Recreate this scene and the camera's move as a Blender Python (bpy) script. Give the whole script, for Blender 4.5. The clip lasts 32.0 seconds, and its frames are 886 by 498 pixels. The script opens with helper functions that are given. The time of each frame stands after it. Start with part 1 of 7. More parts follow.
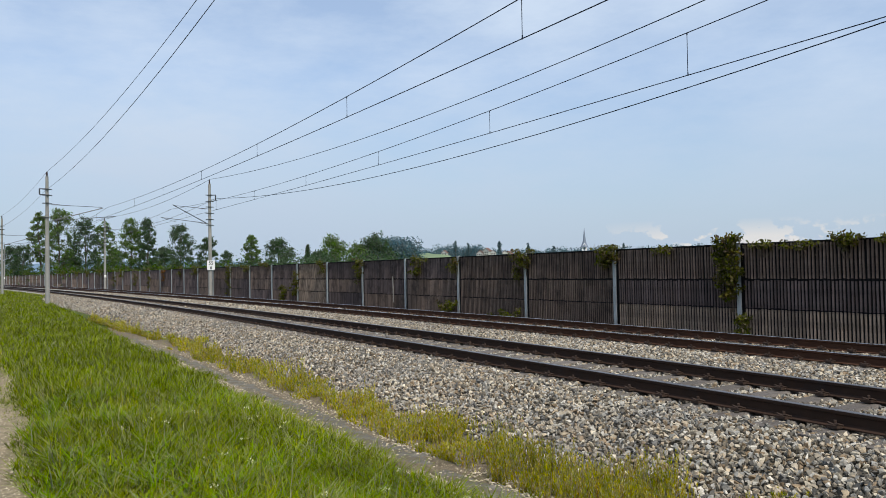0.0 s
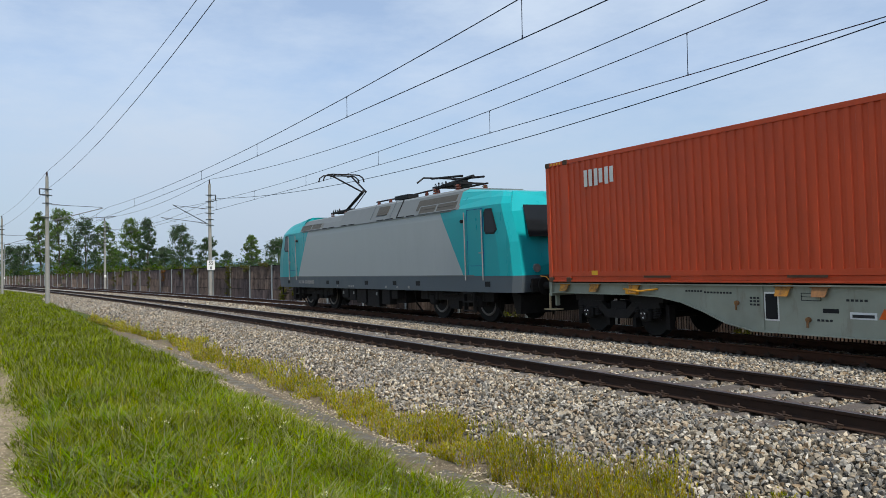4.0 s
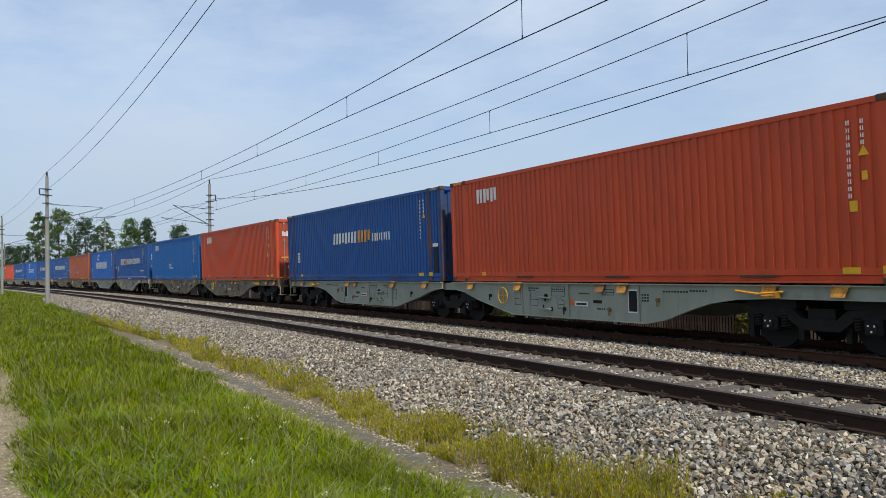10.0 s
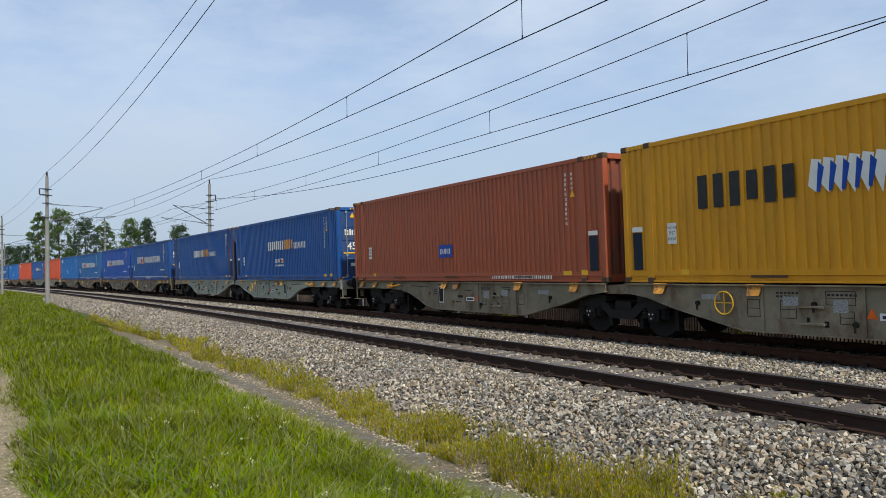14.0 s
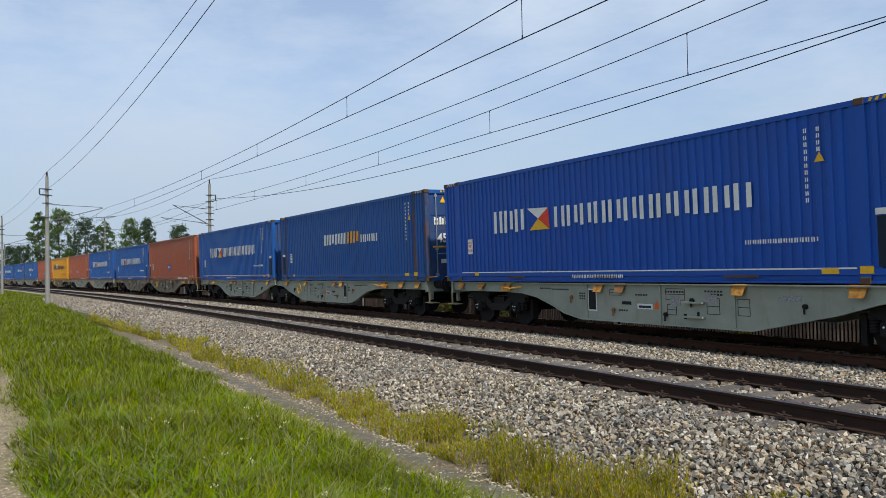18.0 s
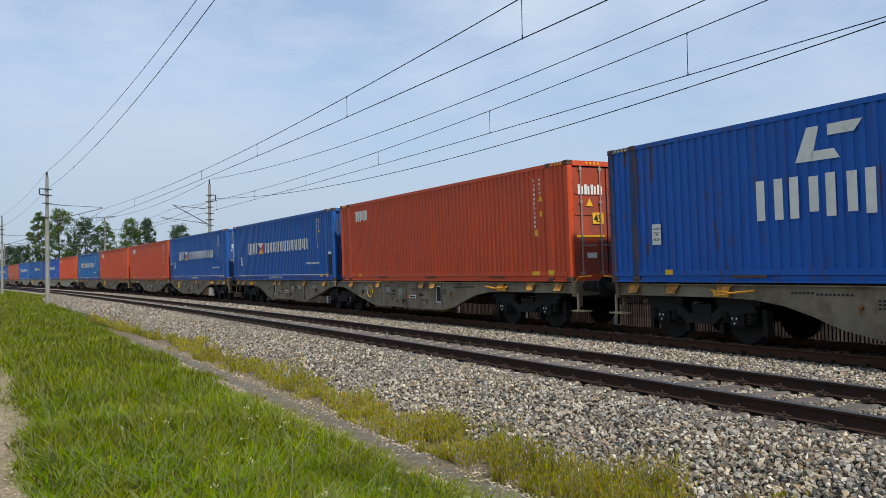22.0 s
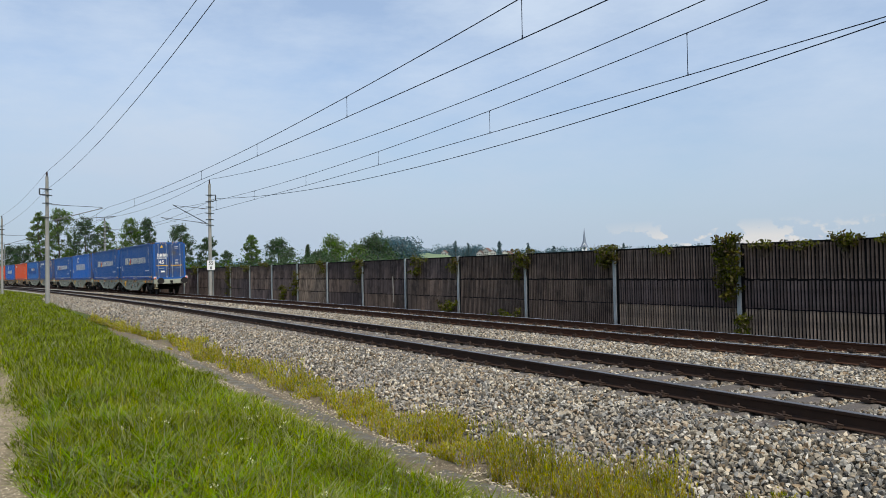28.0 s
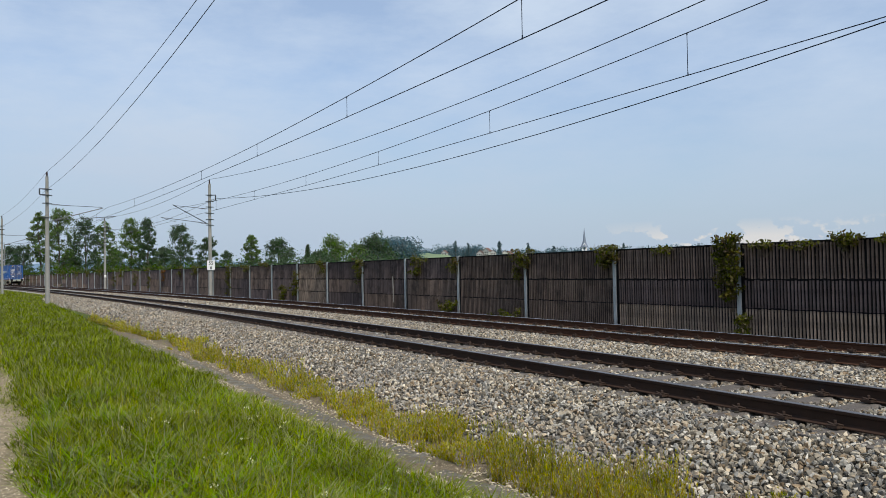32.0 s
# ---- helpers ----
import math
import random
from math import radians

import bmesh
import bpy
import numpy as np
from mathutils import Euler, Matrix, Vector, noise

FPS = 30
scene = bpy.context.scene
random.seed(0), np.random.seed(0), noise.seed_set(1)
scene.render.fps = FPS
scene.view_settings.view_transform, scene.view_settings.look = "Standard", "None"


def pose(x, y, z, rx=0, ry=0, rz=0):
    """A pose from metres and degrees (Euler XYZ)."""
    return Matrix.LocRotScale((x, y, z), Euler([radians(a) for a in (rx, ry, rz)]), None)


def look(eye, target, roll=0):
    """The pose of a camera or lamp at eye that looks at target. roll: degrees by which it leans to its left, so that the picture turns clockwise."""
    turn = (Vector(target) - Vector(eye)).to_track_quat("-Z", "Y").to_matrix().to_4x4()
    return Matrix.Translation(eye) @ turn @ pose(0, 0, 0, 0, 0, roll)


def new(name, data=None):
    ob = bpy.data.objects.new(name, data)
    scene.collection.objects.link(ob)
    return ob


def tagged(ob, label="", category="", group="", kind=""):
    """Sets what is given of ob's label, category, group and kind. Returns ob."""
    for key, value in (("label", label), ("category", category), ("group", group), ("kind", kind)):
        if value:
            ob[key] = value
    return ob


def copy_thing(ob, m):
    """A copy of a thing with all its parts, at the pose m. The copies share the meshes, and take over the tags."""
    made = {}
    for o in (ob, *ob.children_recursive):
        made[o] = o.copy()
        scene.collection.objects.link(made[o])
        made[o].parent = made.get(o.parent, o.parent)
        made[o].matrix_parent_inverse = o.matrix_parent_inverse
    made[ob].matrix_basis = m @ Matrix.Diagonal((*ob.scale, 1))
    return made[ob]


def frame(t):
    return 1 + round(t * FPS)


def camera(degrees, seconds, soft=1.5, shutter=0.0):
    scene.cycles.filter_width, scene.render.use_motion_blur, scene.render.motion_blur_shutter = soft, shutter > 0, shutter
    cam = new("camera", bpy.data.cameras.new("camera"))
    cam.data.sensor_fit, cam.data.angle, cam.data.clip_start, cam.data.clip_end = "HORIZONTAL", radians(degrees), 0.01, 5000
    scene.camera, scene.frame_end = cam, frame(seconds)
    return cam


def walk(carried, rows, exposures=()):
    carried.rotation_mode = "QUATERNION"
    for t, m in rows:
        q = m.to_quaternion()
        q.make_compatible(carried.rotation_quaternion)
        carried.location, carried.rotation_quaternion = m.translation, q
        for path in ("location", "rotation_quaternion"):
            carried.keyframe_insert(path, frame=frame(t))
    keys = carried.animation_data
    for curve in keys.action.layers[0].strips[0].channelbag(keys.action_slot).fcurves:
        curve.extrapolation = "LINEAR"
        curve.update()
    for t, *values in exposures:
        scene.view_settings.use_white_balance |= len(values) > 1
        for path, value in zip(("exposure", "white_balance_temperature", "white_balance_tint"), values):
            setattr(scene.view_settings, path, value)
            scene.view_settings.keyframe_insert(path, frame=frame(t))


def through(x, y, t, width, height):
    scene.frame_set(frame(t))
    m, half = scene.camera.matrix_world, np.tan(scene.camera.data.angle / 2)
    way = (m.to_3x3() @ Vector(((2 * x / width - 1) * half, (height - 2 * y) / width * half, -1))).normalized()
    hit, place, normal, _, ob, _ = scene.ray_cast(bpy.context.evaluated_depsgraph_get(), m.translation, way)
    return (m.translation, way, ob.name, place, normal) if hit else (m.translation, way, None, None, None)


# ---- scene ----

# ---- plan of the line: plan angle of the track by the distance s along it (s grows the way the train runs) ----
EYE_Z = 1.504
SPACING, NEAR = 4.6245, 8.0673          # between the two tracks; from the eye to the near one
CANT, GRADE, GAUGE = 0.01674, -0.00541, 0.7535
TS = np.linspace(-900.0, 1100.0, 2001)
TK = np.interp(TS, [-60, -15, 0, 60, 150, 300], [0, 0.001679, 0.001679, 0.000582, 0.000552, 0.000413])
TH = np.cumsum(TK) - TK / 2
TH -= np.interp(0.0, TS, TH)
TX = np.cumsum(-np.cos(TH))
TX -= np.interp(0.0, TS, TX)
TY = np.cumsum(-np.sin(TH))
TY += NEAR + SPACING - np.interp(0.0, TS, TY)


def turn_at(s):
    return float(np.interp(s, TS, TH))


def plan(s, off):
    """World x, y at s along the line, off metres beyond the far track's middle (arrays too)."""
    h = np.interp(s, TS, TH)
    return np.interp(s, TS, TX) - np.sin(h) * off, np.interp(s, TS, TY) + np.cos(h) * off


def spot(s, off, z):
    """World place; z counts from the rail head of the low rail."""
    x, y = plan(s, off)
    return Vector((float(x), float(y), float(z + GRADE * s)))


def on_track(s, z, back=False):
    """Pose of a vehicle on the far track: x backwards along the train, y away from the camera."""
    m = Matrix.Translation(spot(s, -z * CANT, z + GAUGE * CANT))
    return m @ Euler((CANT, GRADE, turn_at(s) + (math.pi if back else 0.0))).to_matrix().to_4x4() if not back else \
        m @ Euler((-CANT, -GRADE, turn_at(s) + math.pi)).to_matrix().to_4x4()


cam = camera(59.62, 32.0, 0.5)
YAW, PITCH, ROLL = radians(61.504), radians(1.2487), -0.9606
EYE = Vector((0, 0, EYE_Z))
AIM = EYE + 50 * Vector((-math.sin(YAW) * math.cos(PITCH), math.cos(YAW) * math.cos(PITCH), math.sin(PITCH)))
VIEW = look(EYE, AIM, ROLL)
walk(cam, [(0.0, VIEW), (32.0, VIEW)], exposures=[(0.0, 0.0), (3.0, 0.0), (6.0, -0.05), (25.5, -0.05), (28.0, -0.05), (32.0, -0.09)])

# ---- daylight: hazy high sun along the line ----
SUN_TO = Vector((0.610, -0.018, 0.790)).normalized()
world = bpy.data.worlds.new("sky")
scene.world = world
world.use_nodes = True
wn, wl = world.node_tree.nodes, world.node_tree.links
wn.clear()
w_out = wn.new("ShaderNodeOutputWorld")
w_bg = wn.new("ShaderNodeBackground")
w_sky = wn.new("ShaderNodeTexSky")
w_sky.sky_type, w_sky.sun_disc = "NISHITA", False
w_sky.sun_elevation = math.asin(SUN_TO.z)
w_sky.sun_rotation = math.atan2(SUN_TO.x, SUN_TO.y)
w_sky.air_density, w_sky.dust_density, w_sky.ozone_density = 1.0, 1.2, 1.5
w_tc = wn.new("ShaderNodeTexCoord")
w_map = wn.new("ShaderNodeMapping")
w_map.inputs["Scale"].default_value = (1.0, 1.0, 3.0)
w_map.inputs["Location"].default_value = (1.3, 0.4, 0.25)
w_n1 = wn.new("ShaderNodeTexNoise")
w_n1.inputs["Scale"].default_value, w_n1.inputs["Detail"].default_value, w_n1.inputs["Roughness"].default_value = 2.2, 9.0, 0.62
w_r1 = wn.new("ShaderNodeMapRange")
w_r1.inputs["From Min"].default_value, w_r1.inputs["From Max"].default_value = 0.38, 0.66
w_r1.inputs["To Min"].default_value, w_r1.inputs["To Max"].default_value = 0.42, 1.0
w_mix = wn.new("ShaderNodeMix")
w_mix.data_type = "RGBA"
w_mix.inputs[7].default_value = (6.45, 7.65, 9.35, 1)
wl.new(w_tc.outputs["Generated"], w_map.inputs["Vector"])
wl.new(w_map.outputs["Vector"], w_n1.inputs["Vector"])
wl.new(w_n1.outputs["Fac"], w_r1.inputs["Value"])
# the veil thins a little away from the sun
w_sep = wn.new("ShaderNodeSeparateXYZ")
wl.new(w_tc.outputs["Generated"], w_sep.inputs["Vector"])
w_thin = wn.new("ShaderNodeMapRange")
w_thin.inputs["From Min"].default_value, w_thin.inputs["From Max"].default_value = 0.45, 0.95
w_thin.inputs["To Min"].default_value, w_thin.inputs["To Max"].default_value = 1.0, 0.82
w_veil = wn.new("ShaderNodeMath")
w_veil.operation = "MULTIPLY"
wl.new(w_sep.outputs["Y"], w_thin.inputs["Value"])
wl.new(w_thin.outputs["Result"], w_veil.inputs[0])
wl.new(w_r1.outputs["Result"], w_veil.inputs[1])
wl.new(w_veil.outputs["Value"], w_mix.inputs[0])
# clear blue between the veils, brightened by thin high cloud
w_clear = wn.new("ShaderNodeMix")
w_clear.data_type, w_clear.blend_type = "RGBA", "MULTIPLY"
w_clear.inputs[0].default_value = 1.0
w_clear.inputs[7].default_value = (1.22, 1.40, 1.58, 1)
wl.new(w_sky.outputs["Color"], w_clear.inputs[6])
wl.new(w_clear.outputs[2], w_mix.inputs[6])
# greyer haze low in the sky
w_far = wn.new("ShaderNodeMapRange")
w_far.inputs["From Min"].default_value, w_far.inputs["From Max"].default_value = 0.24, 0.02
w_far.inputs["To Min"].default_value, w_far.inputs["To Max"].default_value = 0.0, 0.85
w_haze = wn.new("ShaderNodeMix")
w_haze.data_type = "RGBA"
w_haze.inputs[7].default_value = (4.75, 5.8, 7.1, 1)
wl.new(w_sep.outputs["Z"], w_far.inputs["Value"])
wl.new(w_far.outputs["Result"], w_haze.inputs[0])
wl.new(w_mix.outputs[2], w_haze.inputs[6])
# low heaps of bright cloud just over the horizon
w_n2 = wn.new("ShaderNodeTexNoise")
w_n2.inputs["Scale"].default_value, w_n2.inputs["Detail"].default_value, w_n2.inputs["Roughness"].default_value = 29.0, 6.0, 0.50
w_map2 = wn.new("ShaderNodeMapping")
w_map2.inputs["Scale"].default_value = (1.0, 1.0, 1.5)
w_map2.inputs["Location"].default_value = (2.35, 1.2, 0.6)
w_low = wn.new("ShaderNodeMapRange")
w_low.inputs["From Min"].default_value, w_low.inputs["From Max"].default_value = 0.052, 0.030
w_heap = wn.new("ShaderNodeMapRange")
w_heap.inputs["From Min"].default_value, w_heap.inputs["From Max"].default_value = 0.53, 0.575
w_side = wn.new("ShaderNodeMapRange")
w_side.inputs["From Min"].default_value, w_side.inputs["From Max"].default_value = 0.62, 0.70
w_gate = wn.new("ShaderNodeMath")
w_gate.operation = "MULTIPLY"
w_both = wn.new("ShaderNodeMath")
w_both.operation = "MULTIPLY"
w_mix2 = wn.new("ShaderNodeMix")
w_mix2.data_type = "RGBA"
w_mix2.inputs[7].default_value = (7.5, 7.5, 7.5, 1)
wl.new(w_tc.outputs["Generated"], w_map2.inputs["Vector"])
wl.new(w_map2.outputs["Vector"], w_n2.inputs["Vector"])
wl.new(w_sep.outputs["Z"], w_low.inputs["Value"])
wl.new(w_n2.outputs["Fac"], w_heap.inputs["Value"])
wl.new(w_sep.outputs["Y"], w_side.inputs["Value"])
wl.new(w_side.outputs["Result"], w_gate.inputs[0])
wl.new(w_low.outputs["Result"], w_gate.inputs[1])
wl.new(w_gate.outputs["Value"], w_both.inputs[0])
wl.new(w_heap.outputs["Result"], w_both.inputs[1])
wl.new(w_both.outputs["Value"], w_mix2.inputs[0])
wl.new(w_haze.outputs[2], w_mix2.inputs[6])
wl.new(w_mix2.outputs[2], w_bg.inputs["Color"])
w_bg.inputs["Strength"].default_value = 0.097
wl.new(w_bg.outputs["Background"], w_out.inputs["Surface"])

sun_data = bpy.data.lights.new("sun", "SUN")
sun_data.energy, sun_data.angle, sun_data.color = 4.4, radians(3.0), (1.0, 0.95, 0.87)
sun = new("sun", sun_data)
sun.matrix_world = look(SUN_TO * 300, (0, 0, 0))


# ---- mesh tools ----
class Geo:
    """Collects faces for one mesh."""

    def __init__(self):
        self.v, self.f = [], []

    def add(self, verts, faces):
        n = len(self.v)
        self.v.extend(tuple(p) for p in verts)
        self.f.extend(tuple(i + n for i in q) for q in faces)
        return self

    def box(self, c, size, rot=None, taper=1.0):
        x, y, z = (a / 2 for a in size)
        pts = [Vector((sx * x * (taper if sz > 0 else 1), sy * y * (taper if sz > 0 else 1), sz * z)) for sz in (-1, 1) for sy in (-1, 1) for sx in (-1, 1)]
        if rot:
            r = Euler([radians(a) for a in rot]).to_matrix()
            pts = [r @ p for p in pts]
        return self.add([p + Vector(c) for p in pts], [(0, 2, 3, 1), (4, 5, 7, 6), (0, 1, 5, 4), (2, 6, 7, 3), (0, 4, 6, 2), (1, 3, 7, 5)])

    def rbox(self, c, size, b):
        """A box with chamfered long edges all round (octagonal in plan and section)."""
        x, y, z = (a / 2 for a in size)
        b = min(b, x * .9, y * .9, z * .9)
        rings = []
        for zz, k in ((-z, b), (-z + b, 0), (z - b, 0), (z, b)):
            xx, yy = x - k, y - k
            rings.append([(xx, -yy + b, zz), (xx, yy - b, zz), (xx - b, yy, zz), (-xx + b, yy, zz), (-xx, yy - b, zz), (-xx, -yy + b, zz), (-xx + b, -yy, zz), (xx - b, -yy, zz)])
        vs = [Vector(p) + Vector(c) for r in rings for p in r]
        fs = [tuple(reversed(range(8))), tuple(range(24, 32))]
        for i in range(3):
            fs += [(i * 8 + j, i * 8 + (j + 1) % 8, i * 8 + 8 + (j + 1) % 8, i * 8 + 8 + j) for j in range(8)]
        return self.add(vs, fs)

    def cyl(self, a, b, r, n=10, r2=None, caps=True):
        a, b = Vector(a), Vector(b)
        r2 = r if r2 is None else r2
        w = (b - a).normalized()
        u = w.orthogonal().normalized()
        v = w.cross(u)
        ang = [2 * math.pi * i / n for i in range(n)]
        vs = [a + (u * math.cos(t) + v * math.sin(t)) * r for t in ang] + [b + (u * math.cos(t) + v * math.sin(t)) * r2 for t in ang]
        fs = [(i, (i + 1) % n, n + (i + 1) % n, n + i) for i in range(n)]
        if caps:
            fs += [tuple(reversed(range(n))), tuple(range(n, 2 * n))]
        return self.add(vs, fs)

    def ring(self, c, axis, r, tube, n=20, m=6):
        axis = Vector(axis).normalized()
        u = axis.orthogonal().normalized()
        v = axis.cross(u)
        vs, fs = [], []
        for i in range(n):
            t = 2 * math.pi * i / n
            d = u * math.cos(t) + v * math.sin(t)
            for j in range(m):
                q = 2 * math.pi * j / m
                vs.append(Vector(c) + d * (r + tube * math.cos(q)) + axis * tube * math.sin(q))
                fs.append((i * m + j, (i + 1) % n * m + j, (i + 1) % n * m + (j + 1) % m, i * m + (j + 1) % m))
        return self.add(vs, fs)

    def prism(self, poly, y0, y1):
        """A polygon in x, z pushed from y0 to y1."""
        n = len(poly)
        vs = [(x, y0, z) for x, z in poly] + [(x, y1, z) for x, z in poly]
        fs = [(i, (i + 1) % n, n + (i + 1) % n, n + i) for i in range(n)]
        return self.add(vs, fs + [tuple(reversed(range(n))), tuple(range(n, 2 * n))])

    def tube(self, pts, r, n=6):
        pts = [Vector(p) for p in pts]
        vs, fs = [], []
        for i, p in enumerate(pts):
            w = (pts[min(i + 1, len(pts) - 1)] - pts[max(i - 1, 0)]).normalized()
            u = w.cross(Vector((0, 0, 1)))
            u = (u if u.length > 1e-3 else w.orthogonal()).normalized()
            v = w.cross(u)
            vs += [p + (u * math.cos(2 * math.pi * j / n) + v * math.sin(2 * math.pi * j / n)) * r for j in range(n)]
        for i in range(len(pts) - 1):
            fs += [(i * n + j, i * n + (j + 1) % n, (i + 1) * n + (j + 1) % n, (i + 1) * n + j) for j in range(n)]
        fs += [tuple(reversed(range(n))), tuple((len(pts) - 1) * n + j for j in range(n))]
        return self.add(vs, fs)

    def mesh(self, name, material=None, smooth=False):
        me = bpy.data.meshes.new(name)
        me.from_pydata(self.v, [], self.f)
        me.update()
        bm = bmesh.new()
        bm.from_mesh(me)
        bmesh.ops.recalc_face_normals(bm, faces=bm.faces)
        bm.to_mesh(me)
        bm.free()
        if material:
            me.materials.append(material)
        if smooth:
            me.shade_smooth()
        return me


def big_mesh(name, verts, faces, material, smooth=False):
    """One mesh from numpy arrays: verts (n, 3), faces (m, 3 or 4)."""
    verts, faces = np.asarray(verts, np.float32), np.asarray(faces, np.int32)
    k = faces.shape[1]
    me = bpy.data.meshes.new(name)
    me.vertices.add(len(verts))
    me.vertices.foreach_set("co", verts.ravel())
    me.loops.add(faces.size)
    me.loops.foreach_set("vertex_index", faces.ravel())
    me.polygons.add(len(faces))
    me.polygons.foreach_set("loop_start", np.arange(0, faces.size, k, dtype=np.int32))
    me.update(calc_edges=True)
    me.validate()
    me.materials.append(material)
    if not smooth:
        me.shade_flat()
    if smooth:
        me.shade_smooth()
    return me


def thing(name, label, category, group="", kind=""):
    return tagged(new(name), label, category, group, kind)


def part(name, geo, material, parent, label="", smooth=False, at=None):
    """One mesh object under a thing or a part; geo: a Geo or a ready mesh."""
    ob = new(name, geo.mesh(name, material, smooth) if isinstance(geo, Geo) else geo)
    ob.parent = parent
    if at is not None:
        ob.matrix_basis = at
    if label:
        ob["label"] = label
    return ob


def sweep(profile, s_list, name, material, wobble=0.0, smooth=True):
    """A strip along the line: profile of (off, z) or a function of s that gives it."""
    vs, fs = [], []
    for i, s in enumerate(s_list):
        pr = profile(s) if callable(profile) else profile
        n = len(pr)
        for off, z in pr:
            p = spot(s, off, z)
            if wobble:
                p.z += wobble * noise.noise(Vector((p.x * 0.9, p.y * 0.9, 3.0))) + wobble * 0.5 * noise.noise(Vector((p.x * 3.1, p.y * 3.1, 7.0)))
            vs.append(p)
        if i:
            fs += [(i * n + j, i * n + j + 1, (i - 1) * n + j + 1, (i - 1) * n + j) for j in range(n - 1)]
    return big_mesh(name, vs, fs, material, smooth)


# ---- materials ----
def node(nt, kind, **inputs):
    nd = nt.nodes.new(kind)
    for k, v in inputs.items():
        nd.inputs[k.replace("_", " ")].default_value = v
    return nd


def surface(name, base, rough=0.6, metal=0.0, tone=0.25, scale=6.0, stretch=(1, 1, 1), second=None, second_at=(0.55, 0.7), second_scale=2.0,
            second_stretch=(1, 1, 1), bump=0.15, bump_scale=60.0, spread=0.0, island=0.0, spec=0.18, hue=0.0, second_most=1.0):
    """Node material: base colour varied at two scales, a second colour in patches (rust, moss, dirt), fine relief.
    spread: variation from object to object; island: from loose piece to loose piece."""
    m = bpy.data.materials.new(name)
    m.use_nodes = True
    nt = m.node_tree
    b = nt.nodes["Principled BSDF"]
    b.inputs["Metallic"].default_value = metal
    b.inputs["Specular IOR Level"].default_value = spec
    tc = nt.nodes.new("ShaderNodeTexCoord")
    mp = node(nt, "ShaderNodeMapping", Scale=stretch)
    nt.links.new(tc.outputs["Object"], mp.inputs["Vector"])
    n1 = node(nt, "ShaderNodeTexNoise", Scale=scale, Detail=6.0, Roughness=0.65)
    nt.links.new(mp.outputs["Vector"], n1.inputs["Vector"])
    r1 = node(nt, "ShaderNodeMapRange", From_Min=0.3, From_Max=0.7, To_Min=1 - tone, To_Max=1 + tone)
    nt.links.new(n1.outputs["Fac"], r1.inputs["Value"])
    hsv = nt.nodes.new("ShaderNodeHueSaturation")
    hsv.inputs["Color"].default_value = (*base, 1)
    value = r1.outputs["Result"]
    for amount, kind, socket in ((spread, "ShaderNodeObjectInfo", "Random"), (island, "ShaderNodeNewGeometry", "Random Per Island")):
        if amount:
            oi = nt.nodes.new(kind)
            r2 = node(nt, "ShaderNodeMapRange", To_Min=1 - amount, To_Max=1 + amount)
            nt.links.new(oi.outputs[socket], r2.inputs["Value"])
            mul = nt.nodes.new("ShaderNodeMath")
            mul.operation = "MULTIPLY"
            nt.links.new(value, mul.inputs[0])
            nt.links.new(r2.outputs["Result"], mul.inputs[1])
            value = mul.outputs["Value"]
            if hue:
                wn_ = nt.nodes.new("ShaderNodeTexWhiteNoise")
                wn_.noise_dimensions = "1D"
                nt.links.new(oi.outputs[socket], wn_.inputs["W"])
                rh = node(nt, "ShaderNodeMapRange", To_Min=0.5 - hue, To_Max=0.5 + hue)
                nt.links.new(wn_.outputs["Value"], rh.inputs["Value"])
                nt.links.new(rh.outputs["Result"], hsv.inputs["Hue"])
                rs = node(nt, "ShaderNodeMapRange", To_Min=0.45, To_Max=1.6)
                nt.links.new(wn_.outputs["Value"], rs.inputs["Value"])
                nt.links.new(rs.outputs["Result"], hsv.inputs["Saturation"])
    nt.links.new(value, hsv.inputs["Value"])
    col = hsv.outputs["Color"]
    if second:
        mp2 = node(nt, "ShaderNodeMapping", Scale=second_stretch, Location=(3.1, 1.7, 0.4))
        nt.links.new(tc.outputs["Object"], mp2.inputs["Vector"])
        n2 = node(nt, "ShaderNodeTexNoise", Scale=second_scale, Detail=7.0, Roughness=0.7)
        nt.links.new(mp2.outputs["Vector"], n2.inputs["Vector"])
        r3 = node(nt, "ShaderNodeMapRange", From_Min=second_at[0], From_Max=second_at[1], To_Max=second_most)
        nt.links.new(n2.outputs["Fac"], r3.inputs["Value"])
        mx = nt.nodes.new("ShaderNodeMix")
        mx.data_type = "RGBA"
        mx.inputs[7].default_value = (*second, 1)
        nt.links.new(r3.outputs["Result"], mx.inputs[0])
        nt.links.new(col, mx.inputs[6])
        col = mx.outputs[2]
    nt.links.new(col, b.inputs["Base Color"])
    rr = node(nt, "ShaderNodeMapRange", From_Min=0.3, From_Max=0.7, To_Min=max(0.03, rough - 0.12), To_Max=min(1, rough + 0.12))
    nt.links.new(n1.outputs["Fac"], rr.inputs["Value"])
    nt.links.new(rr.outputs["Result"], b.inputs["Roughness"])
    if bump:
        n4 = node(nt, "ShaderNodeTexNoise", Scale=bump_scale, Detail=4.0)
        nt.links.new(tc.outputs["Object"], n4.inputs["Vector"])
        bp = node(nt, "ShaderNodeBump", Strength=bump, Distance=0.02)
        nt.links.new(n4.outputs["Fac"], bp.inputs["Height"])
        nt.links.new(bp.outputs["Normal"], b.inputs["Normal"])
    return m


